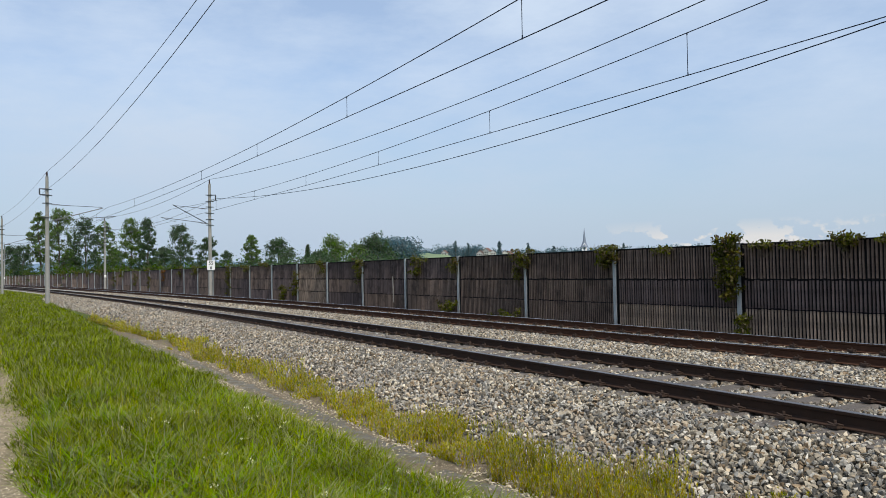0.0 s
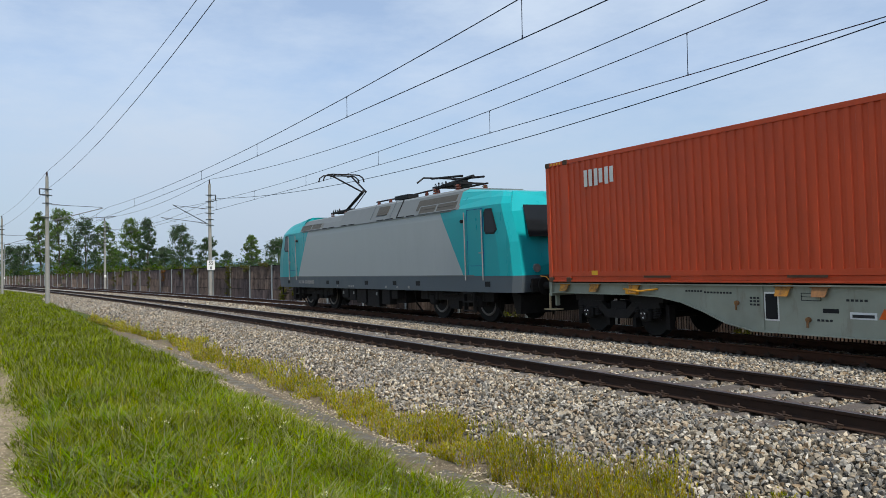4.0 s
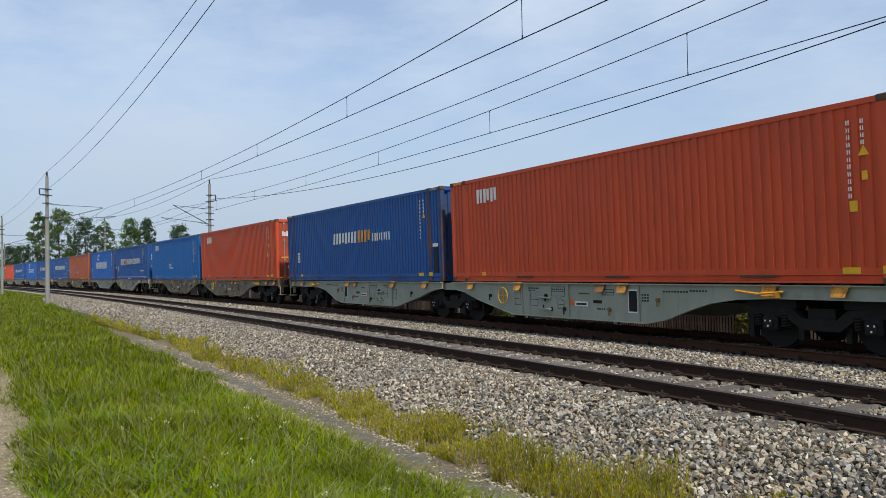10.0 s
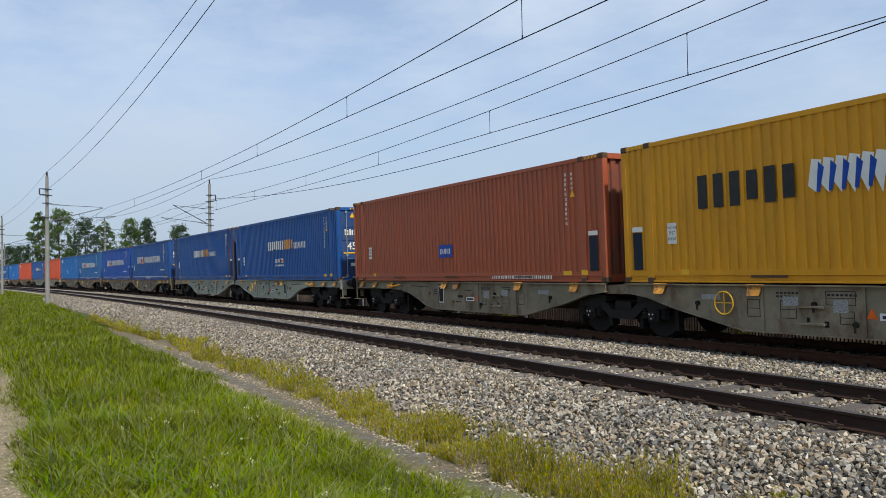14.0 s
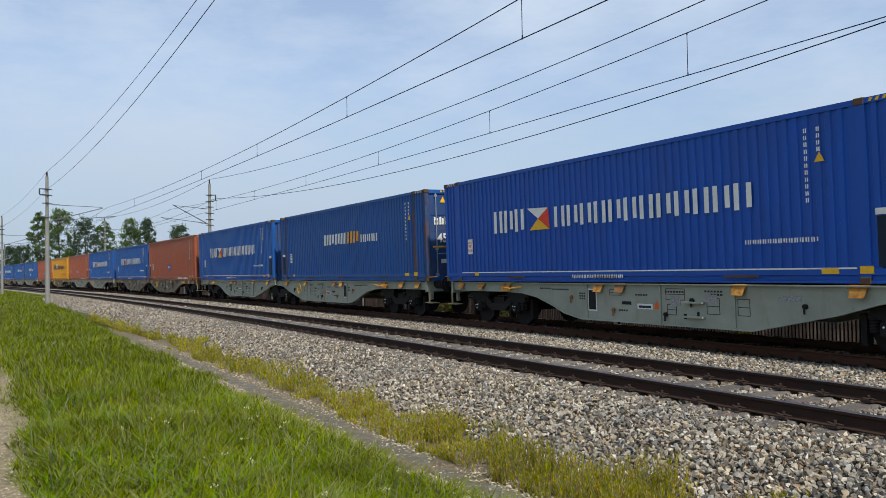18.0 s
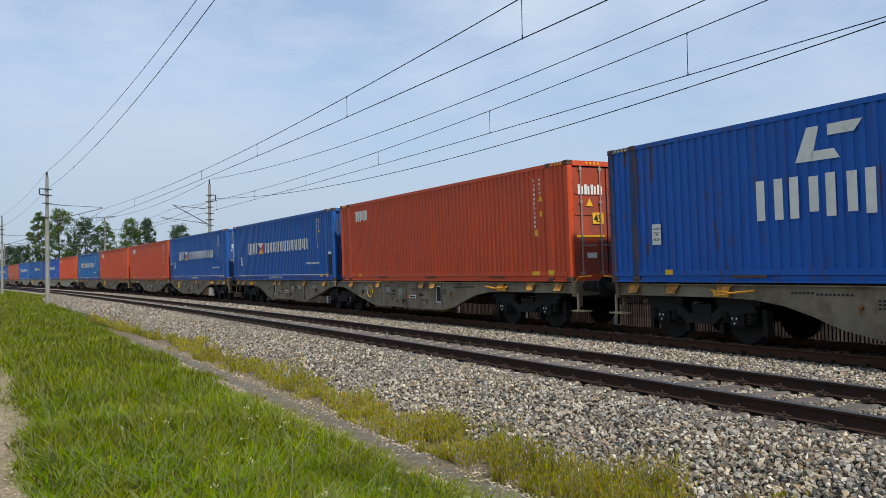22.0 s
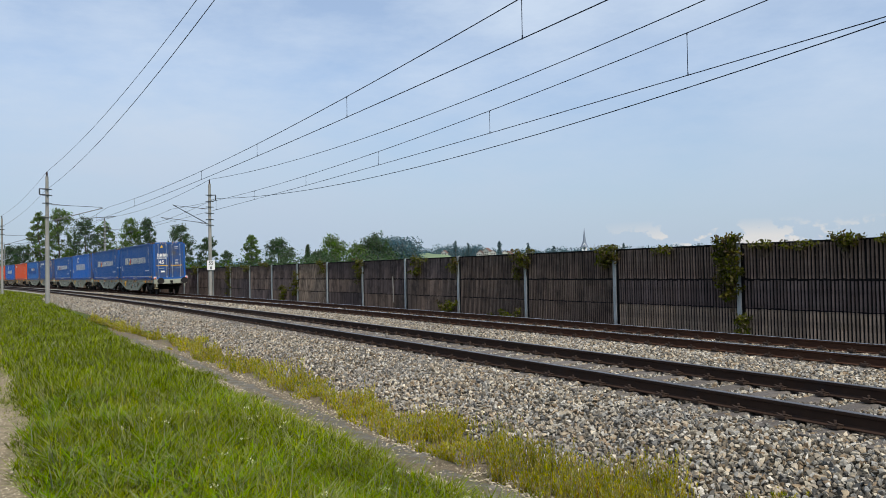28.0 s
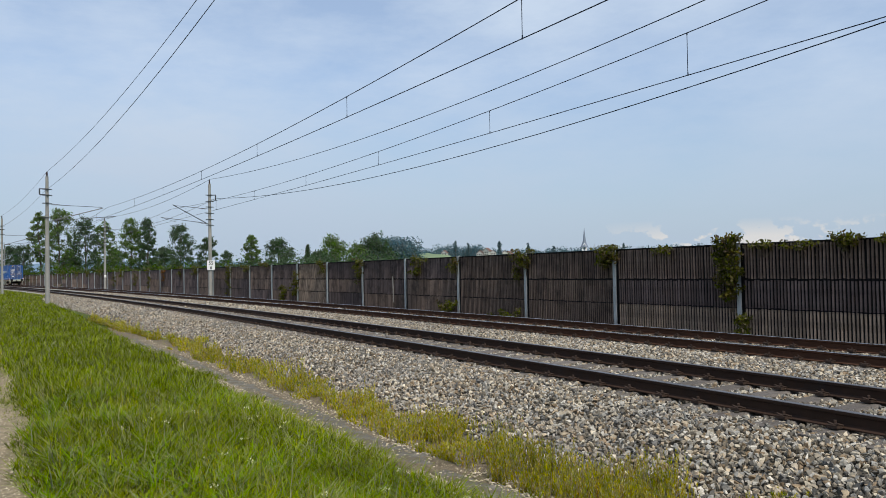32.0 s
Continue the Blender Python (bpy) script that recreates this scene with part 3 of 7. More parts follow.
def build_mast(s, off, base, top, facing, label, sign=False, feeder=True, stripes=False):
    """A concrete mast; facing +1: its arm reaches away from the camera, -1: towards it."""
    ob = thing("catenary_mast", label, "railway mast", "catenary masts")
    ob.matrix_basis = Matrix.Translation(spot(s, off, base)) @ pose(0, 0, 0, 0, 0, math.degrees(turn_at(s)))
    h = top - base - 0.35
    g = Geo().cyl((0, 0, -0.3), (0, 0, h), 0.168, 18, 0.10)
    part("pole", g, M_MAST, ob, smooth=False)
    part("top_insulator", Geo().cyl((0, 0, h), (0, 0, h + 0.12), 0.05, 8).cyl((0, 0, h + 0.1), (0, 0, h + 0.34), 0.07, 10, 0.04), M_INSUL, ob)
    zs = [z - base for z in ((5.4, 5.85, 6.35, 6.85, 7.3, 7.8) if stripes else (5.75, 6.8, 7.37, 7.8))]
    for z in zs:
        part("clamp_band", Geo().cyl((0, 0, z - 0.035), (0, 0, z + 0.035), 0.16, 14).box((0.0, 0, z), (0.07, 0.62, 0.06)).box((0.0, 0, z), (0.5, 0.07, 0.06)), M_ARM, ob)
    reach = 3.7 if facing > 0 else 2.85
    arm = part("cantilever", Geo().tube([(0, 0.15 * facing, 5.5 - base), (0, reach * facing, 6.95 - base if facing < 0 else 6.55 - base)], 0.032, 8), M_STEEL if facing > 0 else M_ARM, ob)
    part("top_stay", Geo().tube([(0, 0.15 * facing, 6.7 - base), (0, reach * 0.98 * facing, 6.9 - base if facing < 0 else 6.6 - base)], 0.02, 6), M_ARM, arm)
    part("steady_arm", Geo().tube([(0, 0.25 * facing, 5.55 - base), (0, (reach + 0.9) * facing, 5.95 - base)], 0.022, 6).tube([(0, (reach + 0.9) * facing, 5.95 - base), (0, (reach - 0.2) * facing, 5.62 - base)], 0.014, 5), M_ARM, arm)
    ins = Geo()
    for zz, z2 in ((5.5, 5.72), (6.7, 6.74)):
        for i in range(5):
            y = 0.35 + 0.1 * i
            ins.cyl((0, y * facing, zz - base + (z2 - zz) * y * 0.5), (0, (y + 0.05) * facing, zz - base + (z2 - zz) * y * 0.5), 0.05, 10, 0.03)
    part("insulator", ins, M_INSUL, arm)
    if feeder:
        b = Geo().box((0, -0.22 * facing, 7.82 - base), (0.06, 0.6, 0.06)).cyl((0, -0.48 * facing, 7.42 - base), (0, -0.48 * facing, 7.8 - base), 0.05, 10).box((0, -0.3 * facing, 7.42 - base), (0.05, 0.4, 0.05))
        part("feeder_bracket", b, M_ARM, ob)
    if sign:
        sg = part("kilometre_sign", Geo().rbox((0.2, 0.0, 2.2 - base), (0.02, 0.62, 0.76), 0.008), M_WHITE, ob, "white kilometre sign with black figures")
        for txt, zz in (("55", 2.25), ("6", 1.9)):
            fc = bpy.data.curves.new("figures", "FONT")
            fc.body, fc.size, fc.align_x, fc.extrude, fc.offset = txt, 0.36, "CENTER", 0.003, 0.006
            fo = new("figures", fc)
            me = bpy.data.meshes.new_from_object(fo)
            bpy.data.objects.remove(fo)
            me.materials.append(M_BLACK)
            part("figures", me, None, sg, "black figures", at=pose(0.214, 0.0, zz - base, 90, 0, 90))
    elif stripes:
        part("number_plate", Geo().box((0.18, 0, 1.5 - base), (0.015, 0.26, 0.34)), M_WHITE, ob, "small white plate")
    return ob


for i, s in enumerate((62.7, 108.6, 160.0, 215.0)):
    build_mast(s, NEAR_MAST, -0.62, 9.07, 1, "tall concrete overhead line mast in the grass beside the ballast", False)
    build_mast(s + 0.2, FAR_MAST, -0.3, 9.05, -1, "tall concrete overhead line mast with steel bands before the barrier", i == 0, True, True)


def build_wires():
    def line(name, label, mid, contact_z, far):
        ob = thing(name, label, "overhead wire", "overhead wires")
        for s0, s1 in SPANS:
            L = s1 - s0
            if L > 60:
                zm = (lambda s: 6.065 + 0.00074 * (s - 36) ** 2) if far else (lambda s: 6.17 + 0.0005 * (s - 33) ** 2)
            else:
                zm = lambda s: sag(s, s0, s1, 6.6, 6.6, 0.4)
            st = lambda s: mid
            cz = lambda s: contact_z + (0.0014 if far else 0.0055) * min(s, 62.7)
            n = 40
            ss = [s0 + L * i / n for i in range(n + 1)]
            part("carrier_wire", Geo().tube([spot(s, st(s), zm(s)) for s in ss], 0.011, 5), M_WIRE, ob)
            part("contact_wire", Geo().tube([spot(s, st(s), cz(s)) for s in ss], 0.0108, 5), M_WIRE, ob)
            s = (4.27 if far else 3.42) if L > 60 else s0 + 5
            while s < s1 - 3:
                p, q = spot(s, st(s), zm(s)), spot(s, st(s), cz(s))
                part("dropper", Geo().tube([p, q], 0.0075, 4).cyl(q + Vector((0, 0, -0.015)), q + Vector((0, 0, 0.06)), 0.014, 5).cyl(p + Vector((0, 0, -0.05)), p, 0.014, 5), M_WIRE, ob)
                s += 7.72 if far else 8.17

    line("overhead_line", "contact wire hung by droppers above the near track", -SPACING, 5.59, False)
    line("overhead_line", "contact wire hung by droppers above the far track", 0.0, 5.56, True)
    # offset and height at the first mast, at the others, and the sag over the long span
    for oa, ob_, za, zb, drop in ((-8.262, NEAR_MAST, 8.88, 9.07, 0.40), (-8.86, -8.74, 7.736, 7.7, 0.413), (2.89, FAR_MAST, 9.14, 9.05, 1.088), (3.517, 3.4, 7.361, 7.537, 1.364)):
        ob = thing("feeder_wire", "thin dark feeder wire sagging between the masts", "overhead wire", "feeder wires")
        for s0, s1 in SPANS:
            d = drop * ((s1 - s0) / 64.7) ** 2
            a, z0 = (oa, za) if s0 < 0 else (ob_, zb)
            us = [i / 30 for i in range(31)]
            part("wire_span", Geo().tube([spot(s0 + (s1 - s0) * u, a + (ob_ - a) * u, sag(s0 + (s1 - s0) * u, s0, s1, z0, zb, d)) for u in us], 0.0102 if oa < 0 else 0.015, 5), M_WIRE, ob)


build_wires()


# ---- freight train ----
CL, CW, CHT = 13.716, 2.44, 2.896
WAGON, JOINT = 29.576, 0.578
FLOOR_Z = 1.152


def paint(name, base, **kw):
    args = dict(rough=0.48, tone=0.14, scale=2.2, stretch=(1, 1, 0.25), second=(0.10, 0.05, 0.03), second_scale=1.1, second_stretch=(3, 3, 0.35), second_at=(0.66, 0.85), bump=0.04, bump_scale=14, spec=0.30)
    args.update(kw)
    return surface(name, base, **args)


PAINTS = {
    "navy": paint("navy_paint", (0.011, 0.078, 0.275)),
    "royal": paint("royal_blue_paint", (0.008, 0.070, 0.345)),
    "feeder": paint("feeder_blue_paint", (0.011, 0.110, 0.42)),
    "feeder_worn": paint("worn_feeder_blue_paint", (0.008, 0.092, 0.39), second=(0.085, 0.045, 0.03), second_scale=2.4, second_at=(0.56, 0.66)),
    "teal": paint("faded_blue_paint", (0.015, 0.108, 0.30)),
    "tealgrey": paint("greyed_blue_paint", (0.013, 0.115, 0.32)),
    "sky": paint("bright_blue_paint", (0.004, 0.120, 0.38)),
    "orange": paint("orange_red_paint", (0.55, 0.071, 0.021), second=(0.16, 0.05, 0.03)),
    "brown": paint("red_brown_paint", (0.35, 0.084, 0.036), second=(0.09, 0.035, 0.025)),
    "yellow": paint("golden_yellow_paint", (0.60, 0.27, 0.009), second=(0.20, 0.09, 0.03), second_at=(0.62, 0.8)),
    "fadedblue": paint("faded_mid_blue_paint", (0.018, 0.105, 0.34)),
    "mid": paint("mid_blue_paint", (0.011, 0.090, 0.33)),
    "dark": paint("deep_navy_paint", (0.018, 0.064, 0.215)),
}
# doors and end walls: sunlit faces toned down in the base colour, plus dirt patches
DIMMED_ENDS = {}
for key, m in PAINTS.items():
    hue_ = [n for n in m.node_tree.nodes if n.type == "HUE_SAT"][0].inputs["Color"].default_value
    DIMMED_ENDS[key] = paint(m.name.replace("_paint", "_door_paint"), tuple(0.62 * c + 0.012 for c in hue_[:3]), rough=0.65, tone=0.22, second=(0.085, 0.075, 0.065), second_scale=1.7, second_stretch=(1, 1, 0.6), second_at=(0.46, 0.75))
M_CASTING = surface("casting_steel", (0.10, 0.062, 0.04), 0.7, 0.2, tone=0.3, bump=0.1)
M_POSTRUST = surface("rusty_blue_paint", (0.035, 0.06, 0.13), 0.7, tone=0.3, scale=4, second=(0.15, 0.062, 0.03), second_scale=2.6, second_stretch=(2, 2, 0.4), second_at=(0.47, 0.62), bump=0.15)
M_RODB = surface("lock_rod_blue", (0.24, 0.28, 0.34), 0.5, 0.2, tone=0.2, bump=0.02)
M_RODR = surface("lock_rod_brown", (0.32, 0.25, 0.22), 0.5, 0.2, tone=0.2, bump=0.02)
M_ROD = surface("lock_rod", (0.32, 0.30, 0.29), 0.45, 0.6, bump=0.02)
M_CREAM = surface("cream_paint", (0.70, 0.69, 0.64), 0.5, tone=0.1, scale=3, second=(0.35, 0.33, 0.3), second_at=(0.62, 0.8), bump=0)
M_BLUEMARK = surface("mark_blue", (0.012, 0.06, 0.32), 0.5, bump=0)
M_CHARCOAL = surface("mark_charcoal", (0.03, 0.03, 0.03), 0.5, bump=0)
M_RECESS = surface("recess_dark", (0.012, 0.02, 0.035), 0.6, bump=0.1)
M_FADE = surface("mark_overpainted", (0.010, 0.068, 0.28), 0.55, tone=0.2, bump=0)
M_TAN = surface("mark_tan", (0.62, 0.40, 0.27), 0.5, tone=0.2, bump=0)
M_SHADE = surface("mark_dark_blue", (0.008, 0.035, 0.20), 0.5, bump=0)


def corrugated(x0, x1, z0, z1, y, sign, pitch=0.2, depth=0.026):
    """A ribbed sheet in the plane y, its ribs pushed inwards; sign: the side it faces."""
    g = Geo()
    n = max(1, round((x1 - x0) / pitch))
    p = (x1 - x0) / n
    xs = []
    for i in range(n):
        a = x0 + i * p
        xs += [(a, 0), (a + p * 0.44, 0), (a + p * 0.53, depth), (a + p * 0.91, depth)]
    xs.append((x1, 0))
    vs = [(x, y - sign * d, z) for z in (z0, z1) for x, d in xs]
    k = len(xs)
    return g.add(vs, [(i, i + 1, k + i + 1, k + i) for i in range(k - 1)])


def channel(y, sd):
    """The bottom side rail: a channel with a proud upper and lower lip."""
    g = Geo()
    ys = [y - sd * 0.06, y - sd * 0.004, y - sd * 0.004, y - sd * 0.035, y - sd * 0.035, y - sd * 0.002, y - sd * 0.002, y - sd * 0.06]
    zs = [0.25, 0.25, 0.15, 0.14, 0.06, 0.05, 0.018, 0.018]
    h = CL / 2 - 0.15
    g.add([(x, a, b) for x in (-h, h) for a, b in zip(ys, zs)], [(i, (i + 1) % 8, 8 + (i + 1) % 8, 8 + i) for i in range(8)] + [tuple(range(8)), tuple(range(15, 7, -1))])
    return g


def lettering(g, x0, x1, z0, z1, y, side, count, slant=0.0, weight=0.38, low=None):
    """A word as plain upright bars of its size, two to a figure; nothing to read."""
    cell = (x1 - x0) / count
    for i in range(count):
        a, b = x0 + i * cell, x0 + (i + 0.80) * cell
        w = cell * weight * 0.6
        zt = z1 if low is None or i == 0 else z0 + (z1 - z0) * low
        dip = (zt - z0) * (0.0, 0.13, 0.07)[i % 3]
        for xa, xb, za, zb in ((a, a + w, z0, zt), (b - w, b, z0 + dip, zt - dip * 0.3)):
            mark(g, [(xa, za), (xb, za), (xb, zb), (xa, zb)], y, side, slant, z0)


def mark(g, poly, y, side, slant=0.0, z0=0.0):
    """A thin painted shape on the long side; x counts from the middle as one faces that side."""
    pts = [((x + slant * (z - z0)) * side, z) for x, z in poly]
    g.prism(pts, -side * (y + 0.0015), -side * (y + 0.0045))


def sides(make):
    """The same painted shape on both long sides: a pair of Geos."""
    pair = []
    for side in (1, -1):
        pair.append(Geo())
        make(pair[-1], side)
    return pair


def words(text, size, material, thick=0.001, offset=0.0):
    """Flat lettering in the built-in font, centred."""
    key = "words_%s_%.3f_%s" % (text, size, material.name)
    if key in bpy.data.meshes:
        return bpy.data.meshes[key]
    fc = bpy.data.curves.new("words", "FONT")
    fc.body, fc.size, fc.align_x, fc.extrude, fc.offset, fc.resolution_u = text, size, "CENTER", thick, offset, 3
    fo = new("words", fc)
    me = bpy.data.meshes.new_from_object(fo)
    bpy.data.objects.remove(fo)
    me.name = key
    me.materials.append(material)
    return me


X0 = -CL / 2
SMALL_BARS = ("side_word", "small_word", "code_mark", "hazard_stripe", "yellow_plates", "door_plate", "lashing_rail")
FACE = CW / 2 - 0.006


def make_container(kind, colour, label):
    body = PAINTS[colour]
    ob = thing("freight_container", label, "container", "containers on the train")

    def P(name, g, m=body, parent=ob, lab=""):
        if isinstance(g, list):
            if name not in SMALL_BARS:
                return [part(name, q, m, parent, lab) for q in g][0]
            g = Geo().add(g[0].v, g[0].f).add(g[1].v, g[1].f)
        return tagged(part(name, g, m, parent, lab), kind="stuff" if name in SMALL_BARS else "")

    H, W2, L2 = CHT, CW / 2, CL / 2
    postm = M_POSTRUST if kind in ("feeder", "slant", "crest", "graffiti") else body
    rodm = M_RODR if colour == "orange" else (M_RODB if colour not in ("brown", "yellow") else M_RODR)
    P("floor_frame", Geo().box((0, 0, 0.10), (CL - 0.3, CW - 0.14, 0.12)), M_BOGIE)
    for sd in (-1, 1):
        y = sd * (W2 - 0.004)
        P("side_panel", corrugated(-L2 + 0.86, L2 - 0.86, 0.24, H - 0.10, y - sd * 0.012, sd)).data
        for e in (-1, 1):
            xa, xb = sorted((e * (L2 - 0.14), e * (L2 - 0.68)))
            P("side_panel", corrugated(xa, xb, 0.24, H - 0.10, y - sd * 0.012, sd))
            P("side_post", Geo().box((e * (L2 - 0.77), y - sd * 0.03, H / 2), (0.19, 0.055, H - 0.2)), postm)
        P("top_rail", Geo().box((0, y - sd * 0.035, H - 0.06), (CL - 0.3, 0.07, 0.09)))
        P("bottom_rail", channel(y, sd), PAINTS["royal"] if kind == "ferry" else body)
        for e in (-1, 1):
            P("corner_post", Geo().rbox((e * (L2 - 0.075), y - sd * 0.075, H / 2), (0.15, 0.15, H - 0.22), 0.02), postm)
            for z in (0.06, H - 0.06):
                P("corner_casting", Geo().rbox((e * (L2 - 0.088), sd * (W2 - 0.08), z), (0.178, 0.164, 0.118), 0.012), M_CASTING)
                P("corner_casting", Geo().rbox((e * (L2 - 0.77), sd * (W2 - 0.08), z), (0.178, 0.168, 0.118), 0.012), M_CASTING)
    roof = corrugated(-L2 + 0.18, L2 - 0.18, -W2 + 0.06, W2 - 0.06, 0, 1, 0.42, 0.02)
    roof.v = [(x, z, H - 0.03 + y) for x, y, z in roof.v]
    P("roof_panel", roof)
    front = corrugated(-W2 + 0.15, W2 - 0.15, 0.16, H - 0.11, 0, 1, 0.27, 0.045)
    front.v = [(-L2 + 0.05 - y, x, z) for x, y, z in front.v]
    P("end_panel", front, DIMMED_ENDS[colour])
    for e in (-1, 1):
        P("end_rail", Geo().box((e * (L2 - 0.06), 0, 0.09), (0.1, CW - 0.3, 0.16)))
        P("end_rail", Geo().box((e * (L2 - 0.06), 0, H - 0.07), (0.1, CW - 0.3, 0.12)))
    mk = M_CHARCOAL if colour == "yellow" else M_CREAM
    for sd in (-1, 1):
        d = Geo().box((L2 - 0.07, sd * 0.535, H / 2), (0.05, 1.05, H - 0.32))
        for z in (0.62, 1.12, 1.62, 2.12):
            d.box((L2 - 0.045, sd * 0.535, z), (0.03, 0.92, 0.07))
        for z in (0.45, 1.15, 1.8, 2.45):
            d.box((L2 - 0.03, sd * 1.09, z), (0.05, 0.12, 0.1))
        door = P("door", d, DIMMED_ENDS[colour])
        for y in (0.22, 0.82):
            P("lock_rod", Geo().cyl((L2 - 0.012, sd * y, 0.12), (L2 - 0.012, sd * y, H - 0.12), 0.019, 8).box((L2 - 0.02, sd * y, 0.2), (0.05, 0.09, 0.07)).box((L2 - 0.02, sd * y, H - 0.2), (0.05, 0.09, 0.07)).box((L2 - 0.02, sd * y, 1.0), (0.05, 0.09, 0.06)).box((L2 - 0.02, sd * y, 1.9), (0.05, 0.09, 0.06)), rodm, door)
            P("door_handle", Geo().box((L2 + 0.005, sd * (y - 0.2), 0.86), (0.02, 0.42, 0.035)), rodm, door)
        plates = Geo()
        zl, zt, z45, k45 = (2.2, 1.80, 1.42, 0.26) if colour == "orange" else (1.90, 2.48, 1.22, 0.40)
        if sd < 0:
            plates.box((L2 - 0.028, -0.52, 0.62), (0.006, 0.3, 0.13))
            for i in range(4):
                plates.box((L2 - 0.026, -0.86 + 0.2 * i, zl), (0.006, 0.075, 0.24)).box((L2 - 0.026, -0.77 + 0.2 * i, zl - 0.02), (0.006, 0.06, 0.2))
            if kind == "ferry":
                for i in range(9):
                    plates.box((L2 - 0.026, -0.9 + 0.085 * i, zl - 0.24), (0.006, 0.05, 0.1))
        else:
            for z in (2.55, 2.42, 1.55, 1.42, 1.3, 1.18):
                plates.box((L2 - 0.028, 0.55, z), (0.006, 0.26, 0.028))
        P("door_plate", plates, mk, door, "pale marks")
        P("tape_stripe", Geo().box((L2 - 0.027, sd * 0.535, 1.08), (0.006, 0.86, 0.05)), M_YELLOW, door, "yellow tape stripe")
        P("door_gasket", Geo().box((L2 - 0.046, sd * 0.012, H / 2), (0.012, 0.016, H - 0.34)), M_BLACK, door)
        if sd < 0:
            tri = Geo().add([(L2 - 0.026, -0.66, zt), (L2 - 0.026, -0.44, zt), (L2 - 0.026, -0.55, zt + 0.19), (L2 - 0.03, -0.66, zt), (L2 - 0.03, -0.44, zt), (L2 - 0.03, -0.55, zt + 0.19)], [(0, 1, 2), (3, 5, 4), (0, 3, 4, 1), (1, 4, 5, 2), (2, 5, 3, 0)])
            P("warning_triangle", tri, M_YELLOW, door, "yellow warning triangle")
            if colour == "orange":
                P("length_plate", Geo().box((L2 - 0.027, -0.3, z45 + 0.09), (0.006, 0.34, 0.27)), M_YELLOW, door, "yellow length plate")
            part("length_mark", words("45", k45, M_CHARCOAL if colour == "orange" else mk, 0.002, 0.006), None, door, "painted length figures", at=Matrix.Translation((L2 - 0.022, -0.3 if colour == "orange" else -0.6, z45)) @ pose(0, 0, 0, 90, 0, 90))
    # yellow and black stripes of a tall box at the top corners, code figures, placards, lashing slots
    def stripes(g, side):
        for e in (-1, 1):
            for i in range(4):
                x = e * (L2 - 0.25 - 0.11 * i)
                mark(g, [(x - 0.035, H - 0.085), (x + 0.015, H - 0.085), (x + 0.045, H - 0.03), (x - 0.005, H - 0.03)], FACE + 0.002, side)
    P("hazard_stripe", sides(stripes), M_YELLOW)
    es = Geo()
    for i in range(8):
        for e in (-1, 1):
            y = -0.62 + 0.12 * i + (0.4 if i > 3 else 0)
            es.box((e * (L2 - 0.005), y, H - 0.065), (0.008, 0.05, 0.06), (25, 0, 0))
    P("hazard_stripe", es, M_YELLOW)

    if kind in ("ferry", "plain", "yellow", "slant", "slant_flag"):
        for sd in (-1, 1):
            # not cut in: a flat plate with the recess's shade as its colour
            rc = P("end_recess", Geo().box((-L2 + 0.42, sd * (W2 - 0.012), 0.66), (0.26, 0.012, 0.78)), M_RECESS, lab="dark recess beside the corner post")
            P("recess_label", Geo().box((-L2 + 0.42, sd * (W2 - 0.008), 1.12), (0.30, 0.012, 0.10)), M_CREAM, rc, "white label")
    if kind == "ferry":
        em = Geo()
        for i in range(5):
            em.box((-L2 + 0.036, 0.72 - 0.22 * i, 2.5), (0.006, 0.13, 0.28))
        for i in range(9):
            em.box((-L2 + 0.036, 0.76 - 0.13 * i, 2.2), (0.006, 0.07, 0.13))
        em.box((-L2 + 0.036, 0.5, 0.62), (0.006, 0.3, 0.24))
        tagged(P("end_word", em, M_CREAM, lab="white painted bars on the end wall"), kind="stuff")
    cx = L2 - (0.38 if kind == "ferry" else 0.0)

    def code(g, side):
        for i in range(11):
            for x in (-1.35, -1.315):
                mark(g, [(cx + x, 2.5 - 0.115 * i), (cx + x + 0.018, 2.5 - 0.115 * i), (cx + x + 0.018, 2.575 - 0.115 * i - 0.02 * (i % 2)), (cx + x, 2.575 - 0.115 * i)], FACE, side)
        for i in range(4):
            for x in (-1.12, -1.085):
                mark(g, [(cx + x, 2.5 - 0.11 * i), (cx + x + 0.018, 2.5 - 0.11 * i), (cx + x + 0.018, 2.575 - 0.11 * i), (cx + x, 2.56 - 0.11 * i)], FACE, side)
    P("code_mark", sides(code), mk, lab="column of small painted bars")
    P("warning_triangle", sides(lambda g, s: mark(g, [(cx - 1.17, 2.0), (cx - 0.99, 2.0), (cx - 1.08, 2.16)], FACE, s)), M_YELLOW, lab="yellow warning triangle")

    def tabs(g, side):
        for x, z, w, h in ((L2 - 1.12, 1.62, 0.09, 0.14), (L2 - 1.34, 1.14, 0.13, 0.17), (L2 - 1.5, 0.17, 0.3, 0.1), (X0 + 1.6, 0.17, 0.2, 0.1), (L2 - 0.85, 0.17, 0.22, 0.12)):
            if colour in ("orange", "sky", "yellow", "dark") or z < 0.5:
                mark(g, [(x, z), (x + w, z), (x + w, z + h), (x, z + h)], FACE, side)
    P("yellow_plates", sides(tabs), M_YELLOW, lab="small yellow plates")

    def slots(g, side):
        for x in (-3.6, -0.2, 3.4):
            mark(g, [(x, 0.11), (x + 0.75, 0.11), (x + 0.75, 0.155), (x, 0.155)], FACE + 0.012, side)
    P("lashing_rail", sides(slots), M_CASTING)
